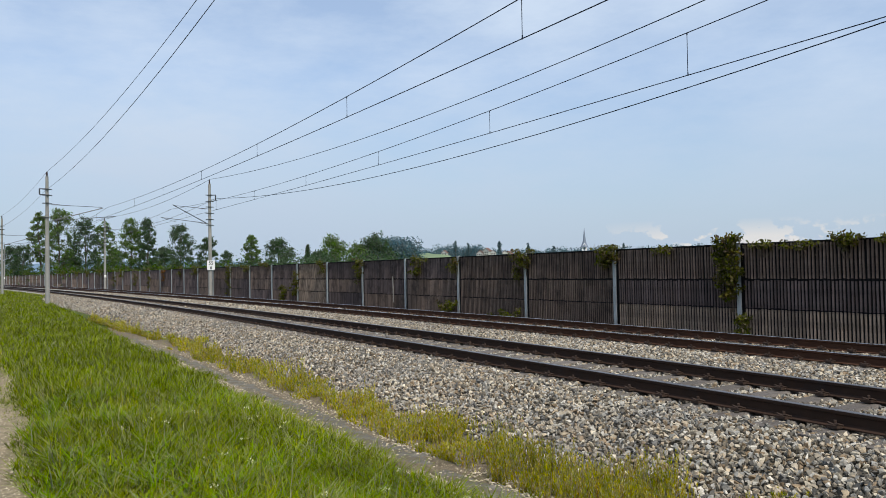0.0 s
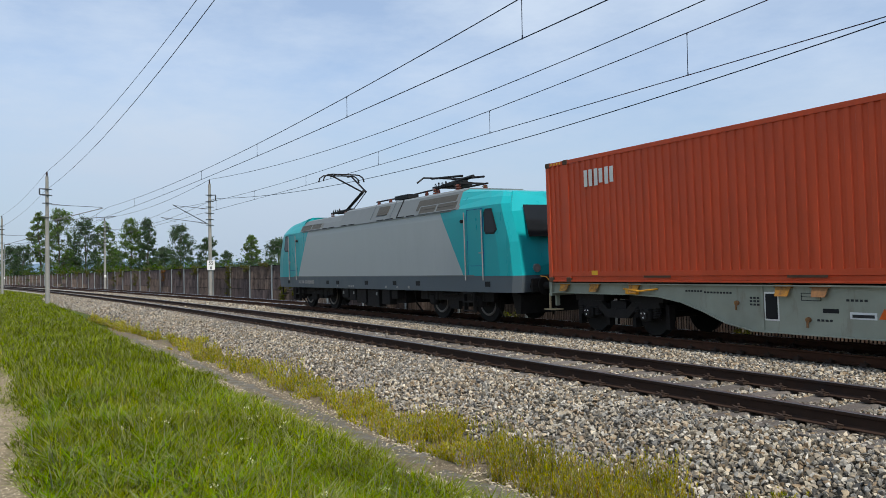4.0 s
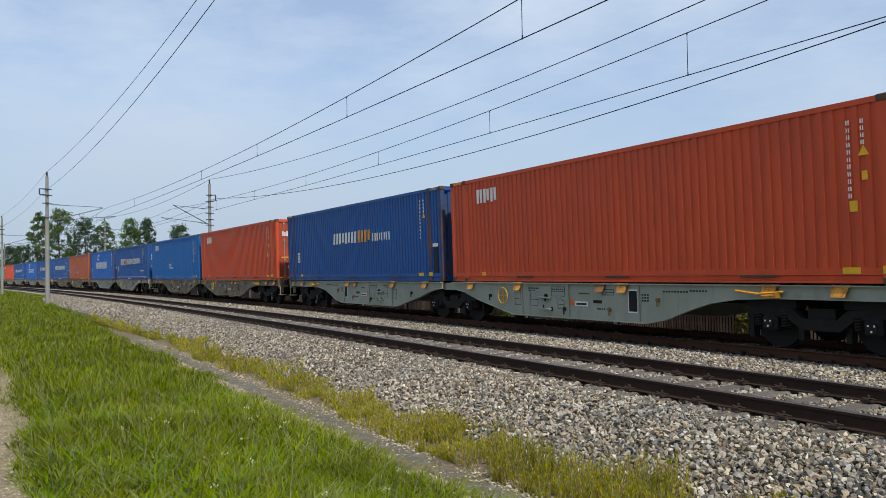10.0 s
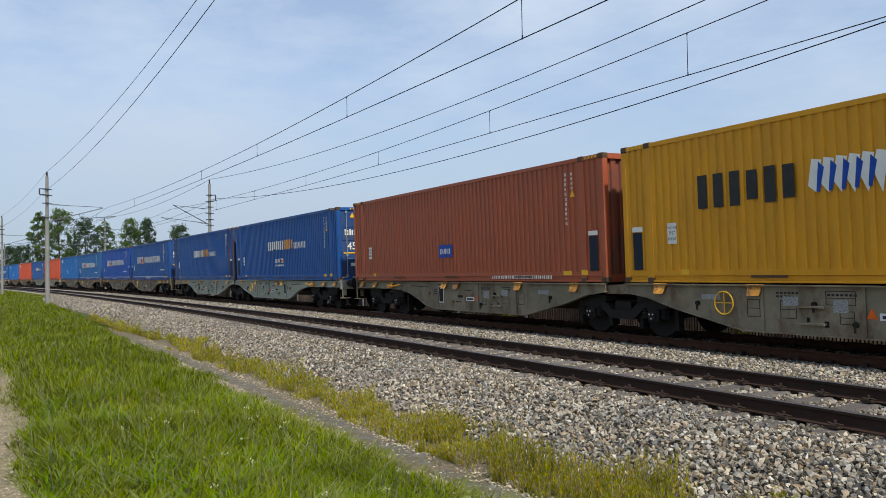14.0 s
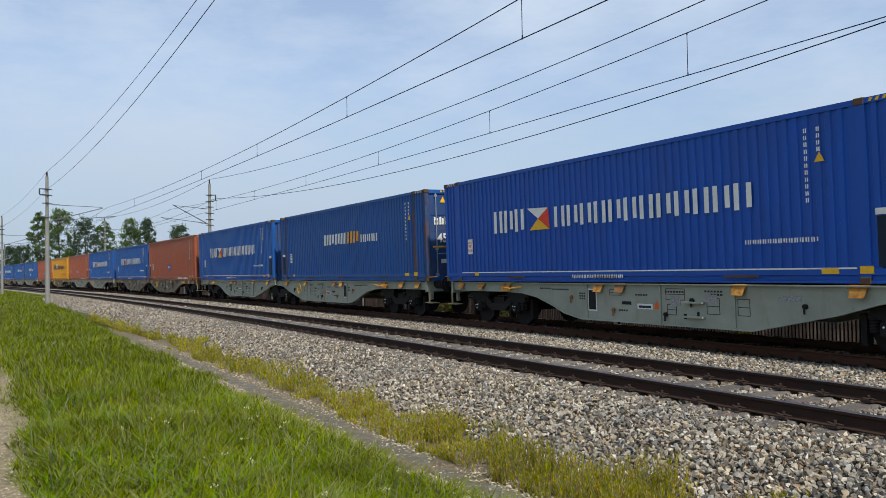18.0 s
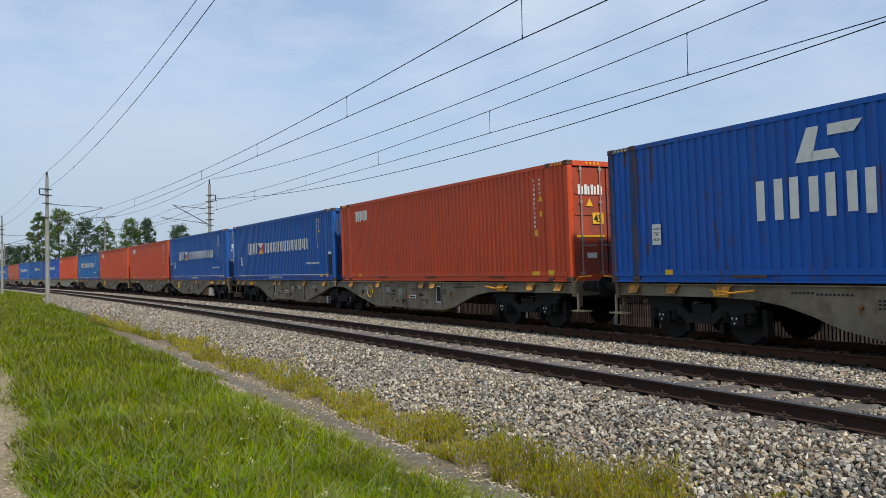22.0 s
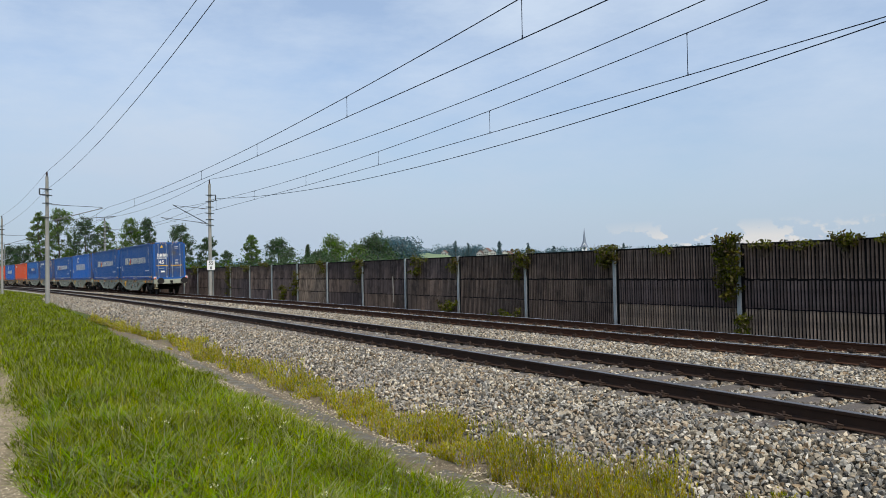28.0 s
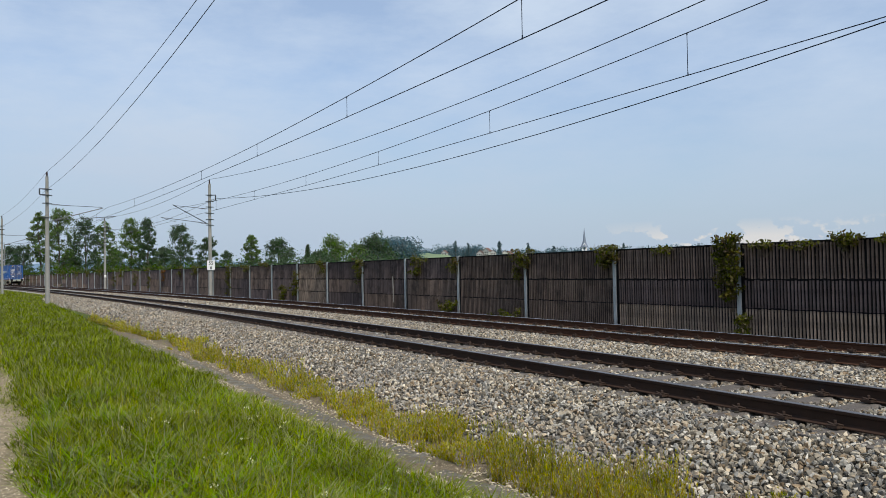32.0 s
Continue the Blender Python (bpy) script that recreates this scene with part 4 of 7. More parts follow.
    if kind not in ("smallmark",):
        pl = P("placard", sides(lambda g, s: mark(g, [(X0 + 1.28, 0.78), (X0 + 1.52, 0.78), (X0 + 1.52, 1.2), (X0 + 1.28, 1.2)], FACE, s)), M_CREAM, lab="white caution placard")

        for s in (1, -1):
            for word, z, size in (("CAUTION", 1.085, 0.062), ("9'6\"", 0.965, 0.105), ("HIGH", 0.855, 0.09)):
                me = words(word, size, M_REDP if colour == "royal" else M_CASTING)
                part("placard_words", me, None, pl, "printed caution words", at=Matrix.Translation((s * (X0 + 1.40), -s * (FACE + 0.006), z)) @ pose(0, 0, 0, 90, 0, 0 if s > 0 else 180))

    def flag(x, z, w, h):
        """A split pennant in four colours."""
        for m, poly in ((M_CREAM, [(x, z + h), (x + w, z + h * 0.94), (x + w * 0.52, z + h * 0.5)]), (M_BLUEMARK, [(x, z + h), (x + w * 0.52, z + h * 0.5), (x + w * 0.1, z)]),
                        (M_YELLOW, [(x + w * 0.1, z), (x + w * 0.52, z + h * 0.5), (x + w * 1.05, z)]), (M_REDP, [(x + w, z + h * 0.94), (x + w * 1.05, z), (x + w * 0.52, z + h * 0.5)])):
            P("pennant", sides(lambda g, s: mark(g, poly, FACE + 0.001, s)), m)

    if kind == "ferry":
        z0, z1 = 1.30, 1.84
        P("side_word", sides(lambda g, s: lettering(g, X0 + 2.66, X0 + 4.12, z0, z1 + 0.04, FACE, s, 3, weight=0.42)), mk, lab="row of white painted bars")
        flag(X0 + 4.18, z0, 0.86, 0.56)
        P("side_word", sides(lambda g, s: lettering(g, X0 + 5.28, X0 + 11.02, z0 + 0.03, z1 - 0.02, FACE, s, 12)), mk, lab="row of white painted bars")
        P("bottom_stripe", sides(lambda g, s: mark(g, [(X0 + 0.9, 0.245), (L2 - 0.9, 0.245), (L2 - 0.9, 0.27), (X0 + 0.9, 0.27)], FACE, s)), mk, lab="thin white stripe")
        P("small_word", sides(lambda g, s: lettering(g, X0 + 10.75, X0 + 12.2, 0.70, 0.78, FACE, s, 14)), mk)
        P("small_word", sides(lambda g, s: lettering(g, X0 + 5.9, X0 + 7.6, 0.10, 0.18, FACE + 0.012, s, 15)), mk)
    elif kind == "feeder":
        P("side_word", sides(lambda g, s: lettering(g, X0 + 3.85, X0 + 9.85, 1.10, 1.80, FACE, s, 9, weight=0.42)), mk, lab="row of white painted bars")
        P("side_mark", sides(lambda g, s: (mark(g, [(X0 + 4.65, 2.02), (X0 + 4.95, 2.02), (X0 + 5.1, 2.58), (X0 + 4.88, 2.58)], FACE, s), mark(g, [(X0 + 4.95, 2.02), (X0 + 5.45, 2.02), (X0 + 5.35, 2.18), (X0 + 4.95, 2.18)], FACE, s),
                                           mark(g, [(X0 + 5.25, 2.4), (X0 + 5.7, 2.4), (X0 + 5.85, 2.58), (X0 + 5.25, 2.58)], FACE, s))), mk, lab="white angular emblem")
    elif kind == "slant":
        P("side_word", sides(lambda g, s: lettering(g, X0 + 5.3, X0 + 7.55, 1.42, 1.84, FACE, s, 4, 0.14, 0.5)), mk, lab="slanting white painted bars")
        P("side_word", sides(lambda g, s: lettering(g, X0 + 7.6, X0 + 8.75, 1.42, 1.86, FACE, s, 2, 0.10, 0.5)), M_ORANGE, lab="orange painted bars")
        P("side_word", sides(lambda g, s: lettering(g, X0 + 8.85, X0 + 10.3, 1.42, 1.70, FACE, s, 4)), mk, lab="white painted bars")
    elif kind == "slant_flag":
        P("side_word", sides(lambda g, s: lettering(g, X0 + 5.3, X0 + 7.55, 1.42, 1.84, FACE, s, 4, 0.14, 0.5)), mk, lab="slanting white painted bars")
        P("side_word", sides(lambda g, s: lettering(g, X0 + 7.6, X0 + 8.75, 1.42, 1.86, FACE, s, 2, 0.10, 0.5)), M_ORANGE, lab="orange painted bars")
        P("side_word", sides(lambda g, s: lettering(g, X0 + 8.85, X0 + 10.3, 1.42, 1.70, FACE, s, 4)), mk, lab="white painted bars")
        P("small_word", sides(lambda g, s: (lettering(g, X0 + 6.35, X0 + 7.0, 0.82, 1.0, FACE, s, 3), lettering(g, X0 + 6.35, X0 + 7.5, 0.66, 0.74, FACE, s, 9))), mk)
        flag(X0 + 7.05, 0.82, 0.42, 0.2)
    elif kind == "smallmark":
        P("side_word", sides(lambda g, s: lettering(g, X0 + 1.45, X0 + 2.5, 2.18, 2.56, FACE, s, 3, weight=0.55)), mk, lab="short row of white painted bars")
        if colour == "sky":
            P("small_word", sides(lambda g, s: (lettering(g, X0 + 5.8, X0 + 6.4, 0.95, 1.15, FACE, s, 3), lettering(g, X0 + 5.8, X0 + 6.8, 0.8, 0.88, FACE, s, 8))), mk)
    elif kind == "plain":
        P("small_sign", sides(lambda g, s: mark(g, [(X0 + 6.3, 0.72), (X0 + 7.1, 0.72), (X0 + 7.1, 1.1), (X0 + 6.3, 1.1)], FACE, s)), M_BLUEMARK, lab="small blue sign")
        P("small_word", sides(lambda g, s: lettering(g, X0 + 6.4, X0 + 7.0, 0.82, 0.98, FACE + 0.004, s, 4)), M_CREAM)
        P("small_word", sides(lambda g, s: lettering(g, X0 + 9.2, X0 + 11.8, 0.08, 0.17, FACE + 0.012, s, 16)), M_CREAM)
    elif kind == "yellow":
        P("side_word", sides(lambda g, s: lettering(g, X0 + 2.1, X0 + 4.35, 1.42, 2.05, FACE, s, 3, weight=0.5)), mk, lab="row of dark painted bars")
        P("pennant", sides(lambda g, s: [mark(g, [(X0 + 4.45 + 0.22 * i, 1.62 + 0.03 * i), (X0 + 4.6 + 0.22 * i, 1.5 - 0.02 * i), (X0 + 4.71 + 0.22 * i, 2.02), (X0 + 4.53 + 0.22 * i, 2.06)], FACE, s) for i in range(6)]), M_CREAM, lab="waving white and blue flag")
        P("pennant", sides(lambda g, s: [mark(g, [(X0 + 4.6 + 0.22 * i, 1.52), (X0 + 4.66 + 0.22 * i, 1.5), (X0 + 4.75 + 0.22 * i, 1.9), (X0 + 4.65 + 0.22 * i, 2.0)], FACE + 0.004, s) for i in range(5)]), M_BLUEMARK)
        P("side_word", sides(lambda g, s: lettering(g, X0 + 5.95, X0 + 11.5, 1.42, 2.02, FACE, s, 12, weight=0.45, low=0.72)), mk, lab="row of dark painted bars")
        P("small_word", sides(lambda g, s: lettering(g, X0 + 9.2, X0 + 12.5, 0.66, 0.84, FACE, s, 17, low=0.7)), mk)
    elif kind == "graffiti":
        P("side_word", sides(lambda g, s: lettering(g, X0 + 1.0, X0 + 4.6, 1.0, 2.0, FACE - 0.001, s, 3, weight=0.55)), M_FADE, lab="large dark blue painted-over bars")
        P("side_word", sides(lambda g, s: lettering(g, X0 + 4.9, X0 + 10.8, 0.95, 1.85, FACE - 0.001, s, 7, weight=0.5)), M_FADE, lab="large dark blue painted-over bars")
        P("side_word", sides(lambda g, s: (lettering(g, X0 + 5.3, X0 + 7.0, 1.45, 1.82, FACE + 0.003, s, 4, 0.14, 0.5))), mk)
        P("side_word", sides(lambda g, s: lettering(g, X0 + 7.05, X0 + 7.9, 1.45, 1.84, FACE + 0.003, s, 2, 0.1, 0.5)), M_ORANGE)
        P("side_word", sides(lambda g, s: lettering(g, X0 + 8.0, X0 + 9.1, 1.45, 1.7, FACE + 0.003, s, 4)), mk)
    elif kind == "crest":
        P("side_word", sides(lambda g, s: lettering(g, X0 + 2.3, X0 + 4.9, 2.16, 2.48, FACE, s, 6)), mk, lab="row of white painted bars")
        P("side_mark", sides(lambda g, s: [mark(g, [(X0 + 1.2 + 0.9 * a, 1.75 + 0.75 * b), (X0 + 1.2 + 0.9 * c, 1.75 + 0.75 * d), (X0 + 1.2 + 0.9 * e, 1.75 + 0.75 * f)], FACE, s) for a, b, c, d, e, f in
                                           ((0, .3, .45, .1, .4, .5), (.05, .5, .5, .35, .35, .62), (.4, .1, .75, .3, .5, .7), (.5, .5, .85, .85, .6, 1), (.6, .35, 1, .5, .72, .6), (.55, .2, .8, 0, .75, .3))]), mk, lab="white rearing animal emblem")
        P("side_mark", sides(lambda g, s: mark(g, [(X0 + 11.0, 2.3), (X0 + 11.35, 2.66), (X0 + 12.1, 2.66), (X0 + 12.2, 2.4), (X0 + 12.0, 1.75)], FACE, s)), M_YELLOW, lab="yellow-edged diamond emblem")
        P("side_mark", sides(lambda g, s: mark(g, [(X0 + 11.1, 2.3), (X0 + 11.4, 2.6), (X0 + 12.03, 2.6), (X0 + 12.12, 2.4), (X0 + 11.95, 1.85)], FACE + 0.003, s)), M_TAN)
        P("small_word", sides(lambda g, s: (lettering(g, X0 + 11.35, X0 + 12.05, 2.2, 2.48, FACE + 0.006, s, 3, -0.3, 0.55), lettering(g, X0 + 11.7, X0 + 12.05, 1.95, 2.12, FACE + 0.006, s, 2, -0.3, 0.5))), M_SHADE)
    return ob


KINDS = {
    "po": ("ferry", "navy", "dark blue ribbed 45-foot container with white side marks and pennant"),
    "pr": ("ferry", "royal", "royal blue ribbed 45-foot container with white side marks and pennant"),
    "pt": ("ferry", "teal", "faded teal-blue ribbed container with white side marks and pennant"),
    "pg": ("ferry", "tealgrey", "greyed teal-blue ribbed container with white side marks and pennant"),
    "pm": ("ferry", "mid", "mid-blue ribbed container with white side marks and pennant"),
    "un": ("feeder", "feeder", "mid-blue ribbed container with a row of white marks"),
    "uw": ("feeder", "feeder_worn", "worn rust-streaked blue container with a row of white marks"),
    "br": ("plain", "brown", "red-brown ribbed 45-foot container with a small blue sign"),
    "ca": ("smallmark", "orange", "orange-red ribbed 45-foot container with small white marks"),
    "cb": ("smallmark", "sky", "bright blue ribbed 45-foot container with small white marks"),
    "ui": ("slant", "navy", "dark blue ribbed container with white and orange marks"),
    "uf": ("slant_flag", "navy", "dark blue ribbed container with white and orange marks and small pennant"),
    "ye": ("yellow", "yellow", "golden yellow ribbed 45-foot container with dark marks"),
    "kl": ("graffiti", "fadedblue", "faded blue container with painted-over lettering and white marks"),
    "cr": ("crest", "dark", "deep navy ribbed container with a white animal emblem"),
}
ORDER = ("ca po un po po br un po cb ca ui ca cb pt pr po ui uf br ye br pm pm br pm ui pr ca pg ca ca pm pm ca uw ca kl cr po un po po").split()


def make_wagon(label):
    ob = thing("container_wagon", label, "flat wagon", "wagons of the train")
    P = lambda name, g, m, parent=ob, lab="", sm=False: part(name, g, m, parent, lab, sm)
    sill_poly = [(0.33, 1.12), (0.33, 0.95), (1.0, 0.86), (1.7, 0.66), (3.35, 0.31), (8.1, 0.31), (8.7, 0.42), (9.25, 0.62), (9.8, 0.78), (10.4, 0.87), (11.2, 0.90), (14.02, 0.90), (14.02, 1.12)]
    for e in (-1, 1):
        poly = [(x * e, z) for x, z in sill_poly]
        for sd in (-1, 1):
            fl = Geo().prism(poly, sd * 1.17, sd * 1.2).box((e * 7.18, sd * 1.19, 1.125), (13.7, 0.16, 0.022))
            low = [(x * e, z) for x, z in sill_poly[1:-1]]
            for (xa, za), (xb, zb) in zip(low[:-1], low[1:]):
                p, q = Vector((xa, sd * 1.19, za)), Vector((xb, sd * 1.19, zb))
                fl.box((p + q) / 2, ((q - p).length + 0.01, 0.13, 0.02), (0, math.degrees(-math.atan2(zb - za, xb - xa)) if xb > xa else math.degrees(-math.atan2(za - zb, xa - xb)), 0))
            for x in (3.75, 5.6, 7.9):
                fl.box((e * x, sd * 1.215, 0.72), (0.05, 0.03, 0.76))
            sill = P("side_sill", fl, M_SILL)
            if sd > 0:
                continue
            for i, x in enumerate((1.35, 3.62, 6.75, 7.45, 11.1, 12.4, 13.5)):
                sp = Geo().cyl((e * (x - 0.18), sd * 1.235, 1.118), (e * (x + 0.18), sd * 1.235, 1.118), 0.028, 8)
                sp.add([(e * (x + a), sd * b, z) for b0, b1 in ((1.225, 1.30), (1.245, 1.32)) for a, b, z in ((-0.15, b0, 1.10), (0.15, b0, 1.10), (0.12, b1, 0.945), (-0.12, b1, 0.945))],
                       [(0, 1, 2, 3), (7, 6, 5, 4), (0, 4, 5, 1), (1, 5, 6, 2), (2, 6, 7, 3), (3, 7, 4, 0)])
                P("folding_spigot", sp, M_FLAP if i != 2 else M_RUSTY, sill, "hinged steel flap for the container spigot")
            for x, z, w, h, m in ((4.3, 0.86, 0.3, 0.16, M_SIGN_GREY), (6.05, 0.66, 0.44, 0.11, M_WHITE), (6.05, 0.655, 0.36, 0.05, M_CHARCOAL), (5.2, 0.8, 0.26, 0.2, M_SIGN_GREY), (2.6, 0.9, 0.44, 0.1, M_SIGN_GREY)):
                P("plate", Geo().box((e * x, sd * (1.203 if m != M_CHARCOAL else 1.206), z), (w, 0.006, h)), m, sill)
            for x, z, w, h in ((6.6, 0.72, 0.28, 0.07), (4.95, 0.5, 0.08, 0.1), (4.62, 0.56, 0.06, 0.08)):
                P("slot", Geo().box((e * x, sd * 1.202, z), (w, 0.005, h)), M_BLACK, sill)
            sm = Geo()
            for x, z, n in ((4.05, 1.0, 6), (4.05, 0.94, 4), (5.0, 0.98, 7), (6.0, 0.9, 5), (6.6, 0.56, 4), (8.6, 0.98, 9), (9.3, 1.0, 6), (8.0, 0.9, 3), (8.0, 0.84, 3), (8.0, 0.78, 3)):
                for i in range(n):
                    sm.box((e * (x + 0.075 * i), sd * 1.2025, z), (0.05, 0.005, 0.035))
            P("opening_frame", Geo().box((e * 7.72, sd * 1.2025, 0.76), (0.30, 0.004, 0.50)), M_CREAM, sill, "pale edge of the opening")
            P("warning_triangle", Geo().prism([(e * 5.62, 0.62), (e * 5.80, 0.62), (e * 5.71, 0.79)], sd * 1.2005, sd * 1.207), M_WARN, sill, "small orange warning triangle")
            fr = Geo()
            for x, z, w, h in ((3.55, 0.72, 0.26, 0.3), (4.25, 0.72, 0.3, 0.3), (5.3, 0.62, 0.24, 0.2), (5.2, 0.93, 0.5, 0.22), (6.95, 0.94, 0.36, 0.12)):
                for dz in (-h / 2, 0, h / 2):
                    fr.box((e * x, sd * 1.2015, z + dz), (w, 0.004, 0.012))
                for dx in (-w / 2, w / 2):
                    fr.box((e * (x + dx), sd * 1.2015, z), (0.012, 0.004, h))
            tagged(P("stencil_frame", fr, M_CHARCOAL, sill, "dark stencilled frames"), kind="stuff")
            # sill is uncut; a flat black plate stands for the dark inside
            P("opening", Geo().box((e * 7.72, sd * 1.206, 0.76), (0.24, 0.006, 0.44)), M_BLACK, sill, "dark opening")
            tagged(P("stencil_mark", sm, M_CHARCOAL, sill, "small dark stencilled bars"), kind="stuff")
            st = Geo()
            for z in (0.5, 0.78):
                st.box((e * 4.7, sd * 1.24, z), (0.5, 0.1, 0.035))
            P("step", st, M_SILL, sill)
            for x, z in ((4.75, 0.82), (5.45, 0.52), (7.0, 0.56), (8.45, 0.8), (2.3, 0.78)):
                P("valve", Geo().cyl((e * x, sd * 1.2, z), (e * x, sd * 1.25, z), 0.045, 8).box((e * x, sd * 1.25, z - 0.06), (0.03, 0.02, 0.14)), M_RUSTY if x > 6 else M_BOGIE, sill)
            P("lever", Geo().tube([(e * 11.4, sd * 1.27, 1.02), (e * 10.9, sd * 1.3, 0.98), (e * 10.4, sd * 1.27, 1.03)], 0.022, 6).box((e * 11.15, sd * 1.27, 0.97), (0.35, 0.05, 0.12)), M_ORANGE, sill)
        P("cross_beam", Geo().box((e * 5.7, 0, 0.85), (4.6, 2.3, 0.4)), M_BOGIE)
        P("spine", Geo().box((e * 7.2, 0, 0.9), (13.5, 0.5, 0.36)), M_BOGIE)
        hs = P("headstock", Geo().box((e * 14.05, 0, 1.0), (0.1, 2.5, 0.36)).box((e * 14.05, 1.05, 0.82), (0.06, 0.1, 0.5)).box((e * 14.05, -1.05, 0.82), (0.06, 0.1, 0.5)), M_SILL)
        P("coupler", Geo().box((e * 14.3, 0, 0.98), (0.55, 0.07, 0.16)).ring((e * 14.55, 0, 0.9), (0, 1, 0), 0.16, 0.03, 12, 5), M_BOGIE, hs)
        for sd in (-1, 1):
            P("buffer", Geo().cyl((e * 14.08, sd * 0.875, 1.05), (e * 14.5, sd * 0.875, 1.05), 0.13, 12).cyl((e * 14.5, sd * 0.875, 1.05), (e * 14.77, sd * 0.875, 1.05), 0.10, 12).cyl((e * 14.74, sd * 0.875, 1.05), (e * 14.786, sd * 0.875, 1.05), 0.24, 16), M_BOGIE, hs)
            if sd > 0:
                continue
            P("foot_step", Geo().box((e * 14.15, sd * 1.1, 0.48), (0.45, 0.25, 0.03)).box((e * 14.15, sd * 1.2, 0.68), (0.05, 0.03, 0.4)), M_YELLOWISH, hs)
            P("hand_rail", Geo().tube([(e * 14.0, sd * 1.2, 1.1), (e * 14.25, sd * 1.22, 1.28), (e * 14.6, sd * 1.15, 1.3)], 0.015, 5), M_ORANGE, hs)
    P("hand_wheel", Geo().ring((2.95, -1.26, 0.8), (0, 1, 0), 0.21, 0.014, 20, 5).box((2.95, -1.25, 0.8), (0.4, 0.016, 0.018)).box((2.95, -1.25, 0.8), (0.018, 0.016, 0.4)), M_YELLOW, ob, "yellow brake hand wheel")
    P("joint_fairing", Geo().box((0, -0.95, 1.0), (0.9, 0.3, 0.2)).box((0, 0.95, 1.0), (0.9, 0.3, 0.2)).box((0, 0, 1.0), (1.0, 0.6, 0.25)), M_SILL)
    for xb, wb in ((0.0, 0.98), (-11.9, 0.93), (11.9, 0.93)):
        bogie = P("bogie", Geo().prism([(xb - 1.35, 0.62), (xb - 1.3, 0.75), (xb - 0.5, 0.72), (xb - 0.3, 0.55), (xb + 0.3, 0.55), (xb + 0.5, 0.72), (xb + 1.3, 0.75), (xb + 1.35, 0.62), (xb + 0.6, 0.55), (xb + 0.35, 0.36), (xb - 0.35, 0.36), (xb - 0.6, 0.55)], -1.06, -0.94)
                  .prism([(xb - 1.35, 0.62), (xb - 1.3, 0.75), (xb - 0.5, 0.72), (xb - 0.3, 0.55), (xb + 0.3, 0.55), (xb + 0.5, 0.72), (xb + 1.3, 0.75), (xb + 1.35, 0.62), (xb + 0.6, 0.55), (xb + 0.35, 0.36), (xb - 0.35, 0.36), (xb - 0.6, 0.55)], 0.94, 1.06)
                  .box((xb, 0, 0.6), (0.5, 2.0, 0.26)), M_BOGIE)
        for k in (-1, 1):
            xa = xb + k * wb
            ws = P("wheelset", Geo().cyl((xa, -0.95, 0.44), (xa, 0.95, 0.44), 0.08, 10), M_WHEEL, bogie)
            for sd in (-1, 1):
                P("wheel", Geo().cyl((xa, sd * 0.70, 0.45), (xa, sd * 0.82, 0.45), 0.44, 28).cyl((xa, sd * 0.675, 0.45), (xa, sd * 0.70, 0.45), 0.47, 28), M_WHEEL, ws)
                if sd > 0:
                    continue
                P("brake_gear", Geo().box((xa - 0.5, -0.86, 0.42), (0.1, 0.16, 0.5)).box((xa + 0.5, -0.86, 0.42), (0.1, 0.16, 0.5)).box((xa, -0.9, 0.8), (1.0, 0.3, 0.14)), M_BOGIE, bogie)
                P("axle_box", Geo().rbox((xa, sd * 1.02, 0.46), (0.3, 0.2, 0.28), 0.04).cyl((xa, sd * 1.1, 0.46), (xa, sd * 1.15, 0.46), 0.1, 12), M_BOGIE, bogie)
                for dx in (-0.27, 0.27):
                    coil = [(xa + dx + 0.085 * math.cos(a), sd * 1.0 + 0.085 * math.sin(a), 0.38 + 0.24 * a / 31.4) for a in np.linspace(0, 31.4, 31)]
                    P("spring", Geo().tube(coil, 0.02, 4), M_BOGIE, bogie)
                P("bolt_heads", Geo().cyl((xa - 0.05, sd * 1.15, 0.5), (xa - 0.05, sd * 1.158, 0.5), 0.018, 6).cyl((xa + 0.05, sd * 1.15, 0.5), (xa + 0.05, sd * 1.158, 0.5), 0.018, 6).cyl((xa, sd * 1.15, 0.41), (xa, sd * 1.158, 0.41), 0.018, 6), M_WHITE, bogie)
    return ob


M_SILL = surface("sill_grey", (0.285, 0.298, 0.238), 0.55, spec=0.25, tone=0.14, scale=1.3, second=(0.20, 0.16, 0.12), second_scale=2.2, second_stretch=(2, 2, 0.5), second_at=(0.56, 0.8), bump=0.05)
M_SILL2 = surface("sill_grey_dirty", (0.215, 0.182, 0.125), 0.65, tone=0.25, scale=1.3, second=(0.115, 0.072, 0.045), second_scale=1.6, second_stretch=(1.3, 1.3, 0.7), second_at=(0.47, 0.68), bump=0.05)
M_WARN = surface("warning_orange", (0.75, 0.13, 0.02), 0.5, bump=0)
M_RUSTY = surface("rusty_steel", (0.22, 0.11, 0.05), 0.8, tone=0.3, scale=12, second=(0.4, 0.2, 0.05), second_scale=9, bump=0.15)
M_SIGN_GREY = surface("sign_grey", (0.27, 0.27, 0.26), 0.6, tone=0.6, scale=30, stretch=(1, 1, 2), bump=0)
M_YELLOWISH = surface("step_grating", (0.36, 0.28, 0.17), 0.7, bump=0.2)


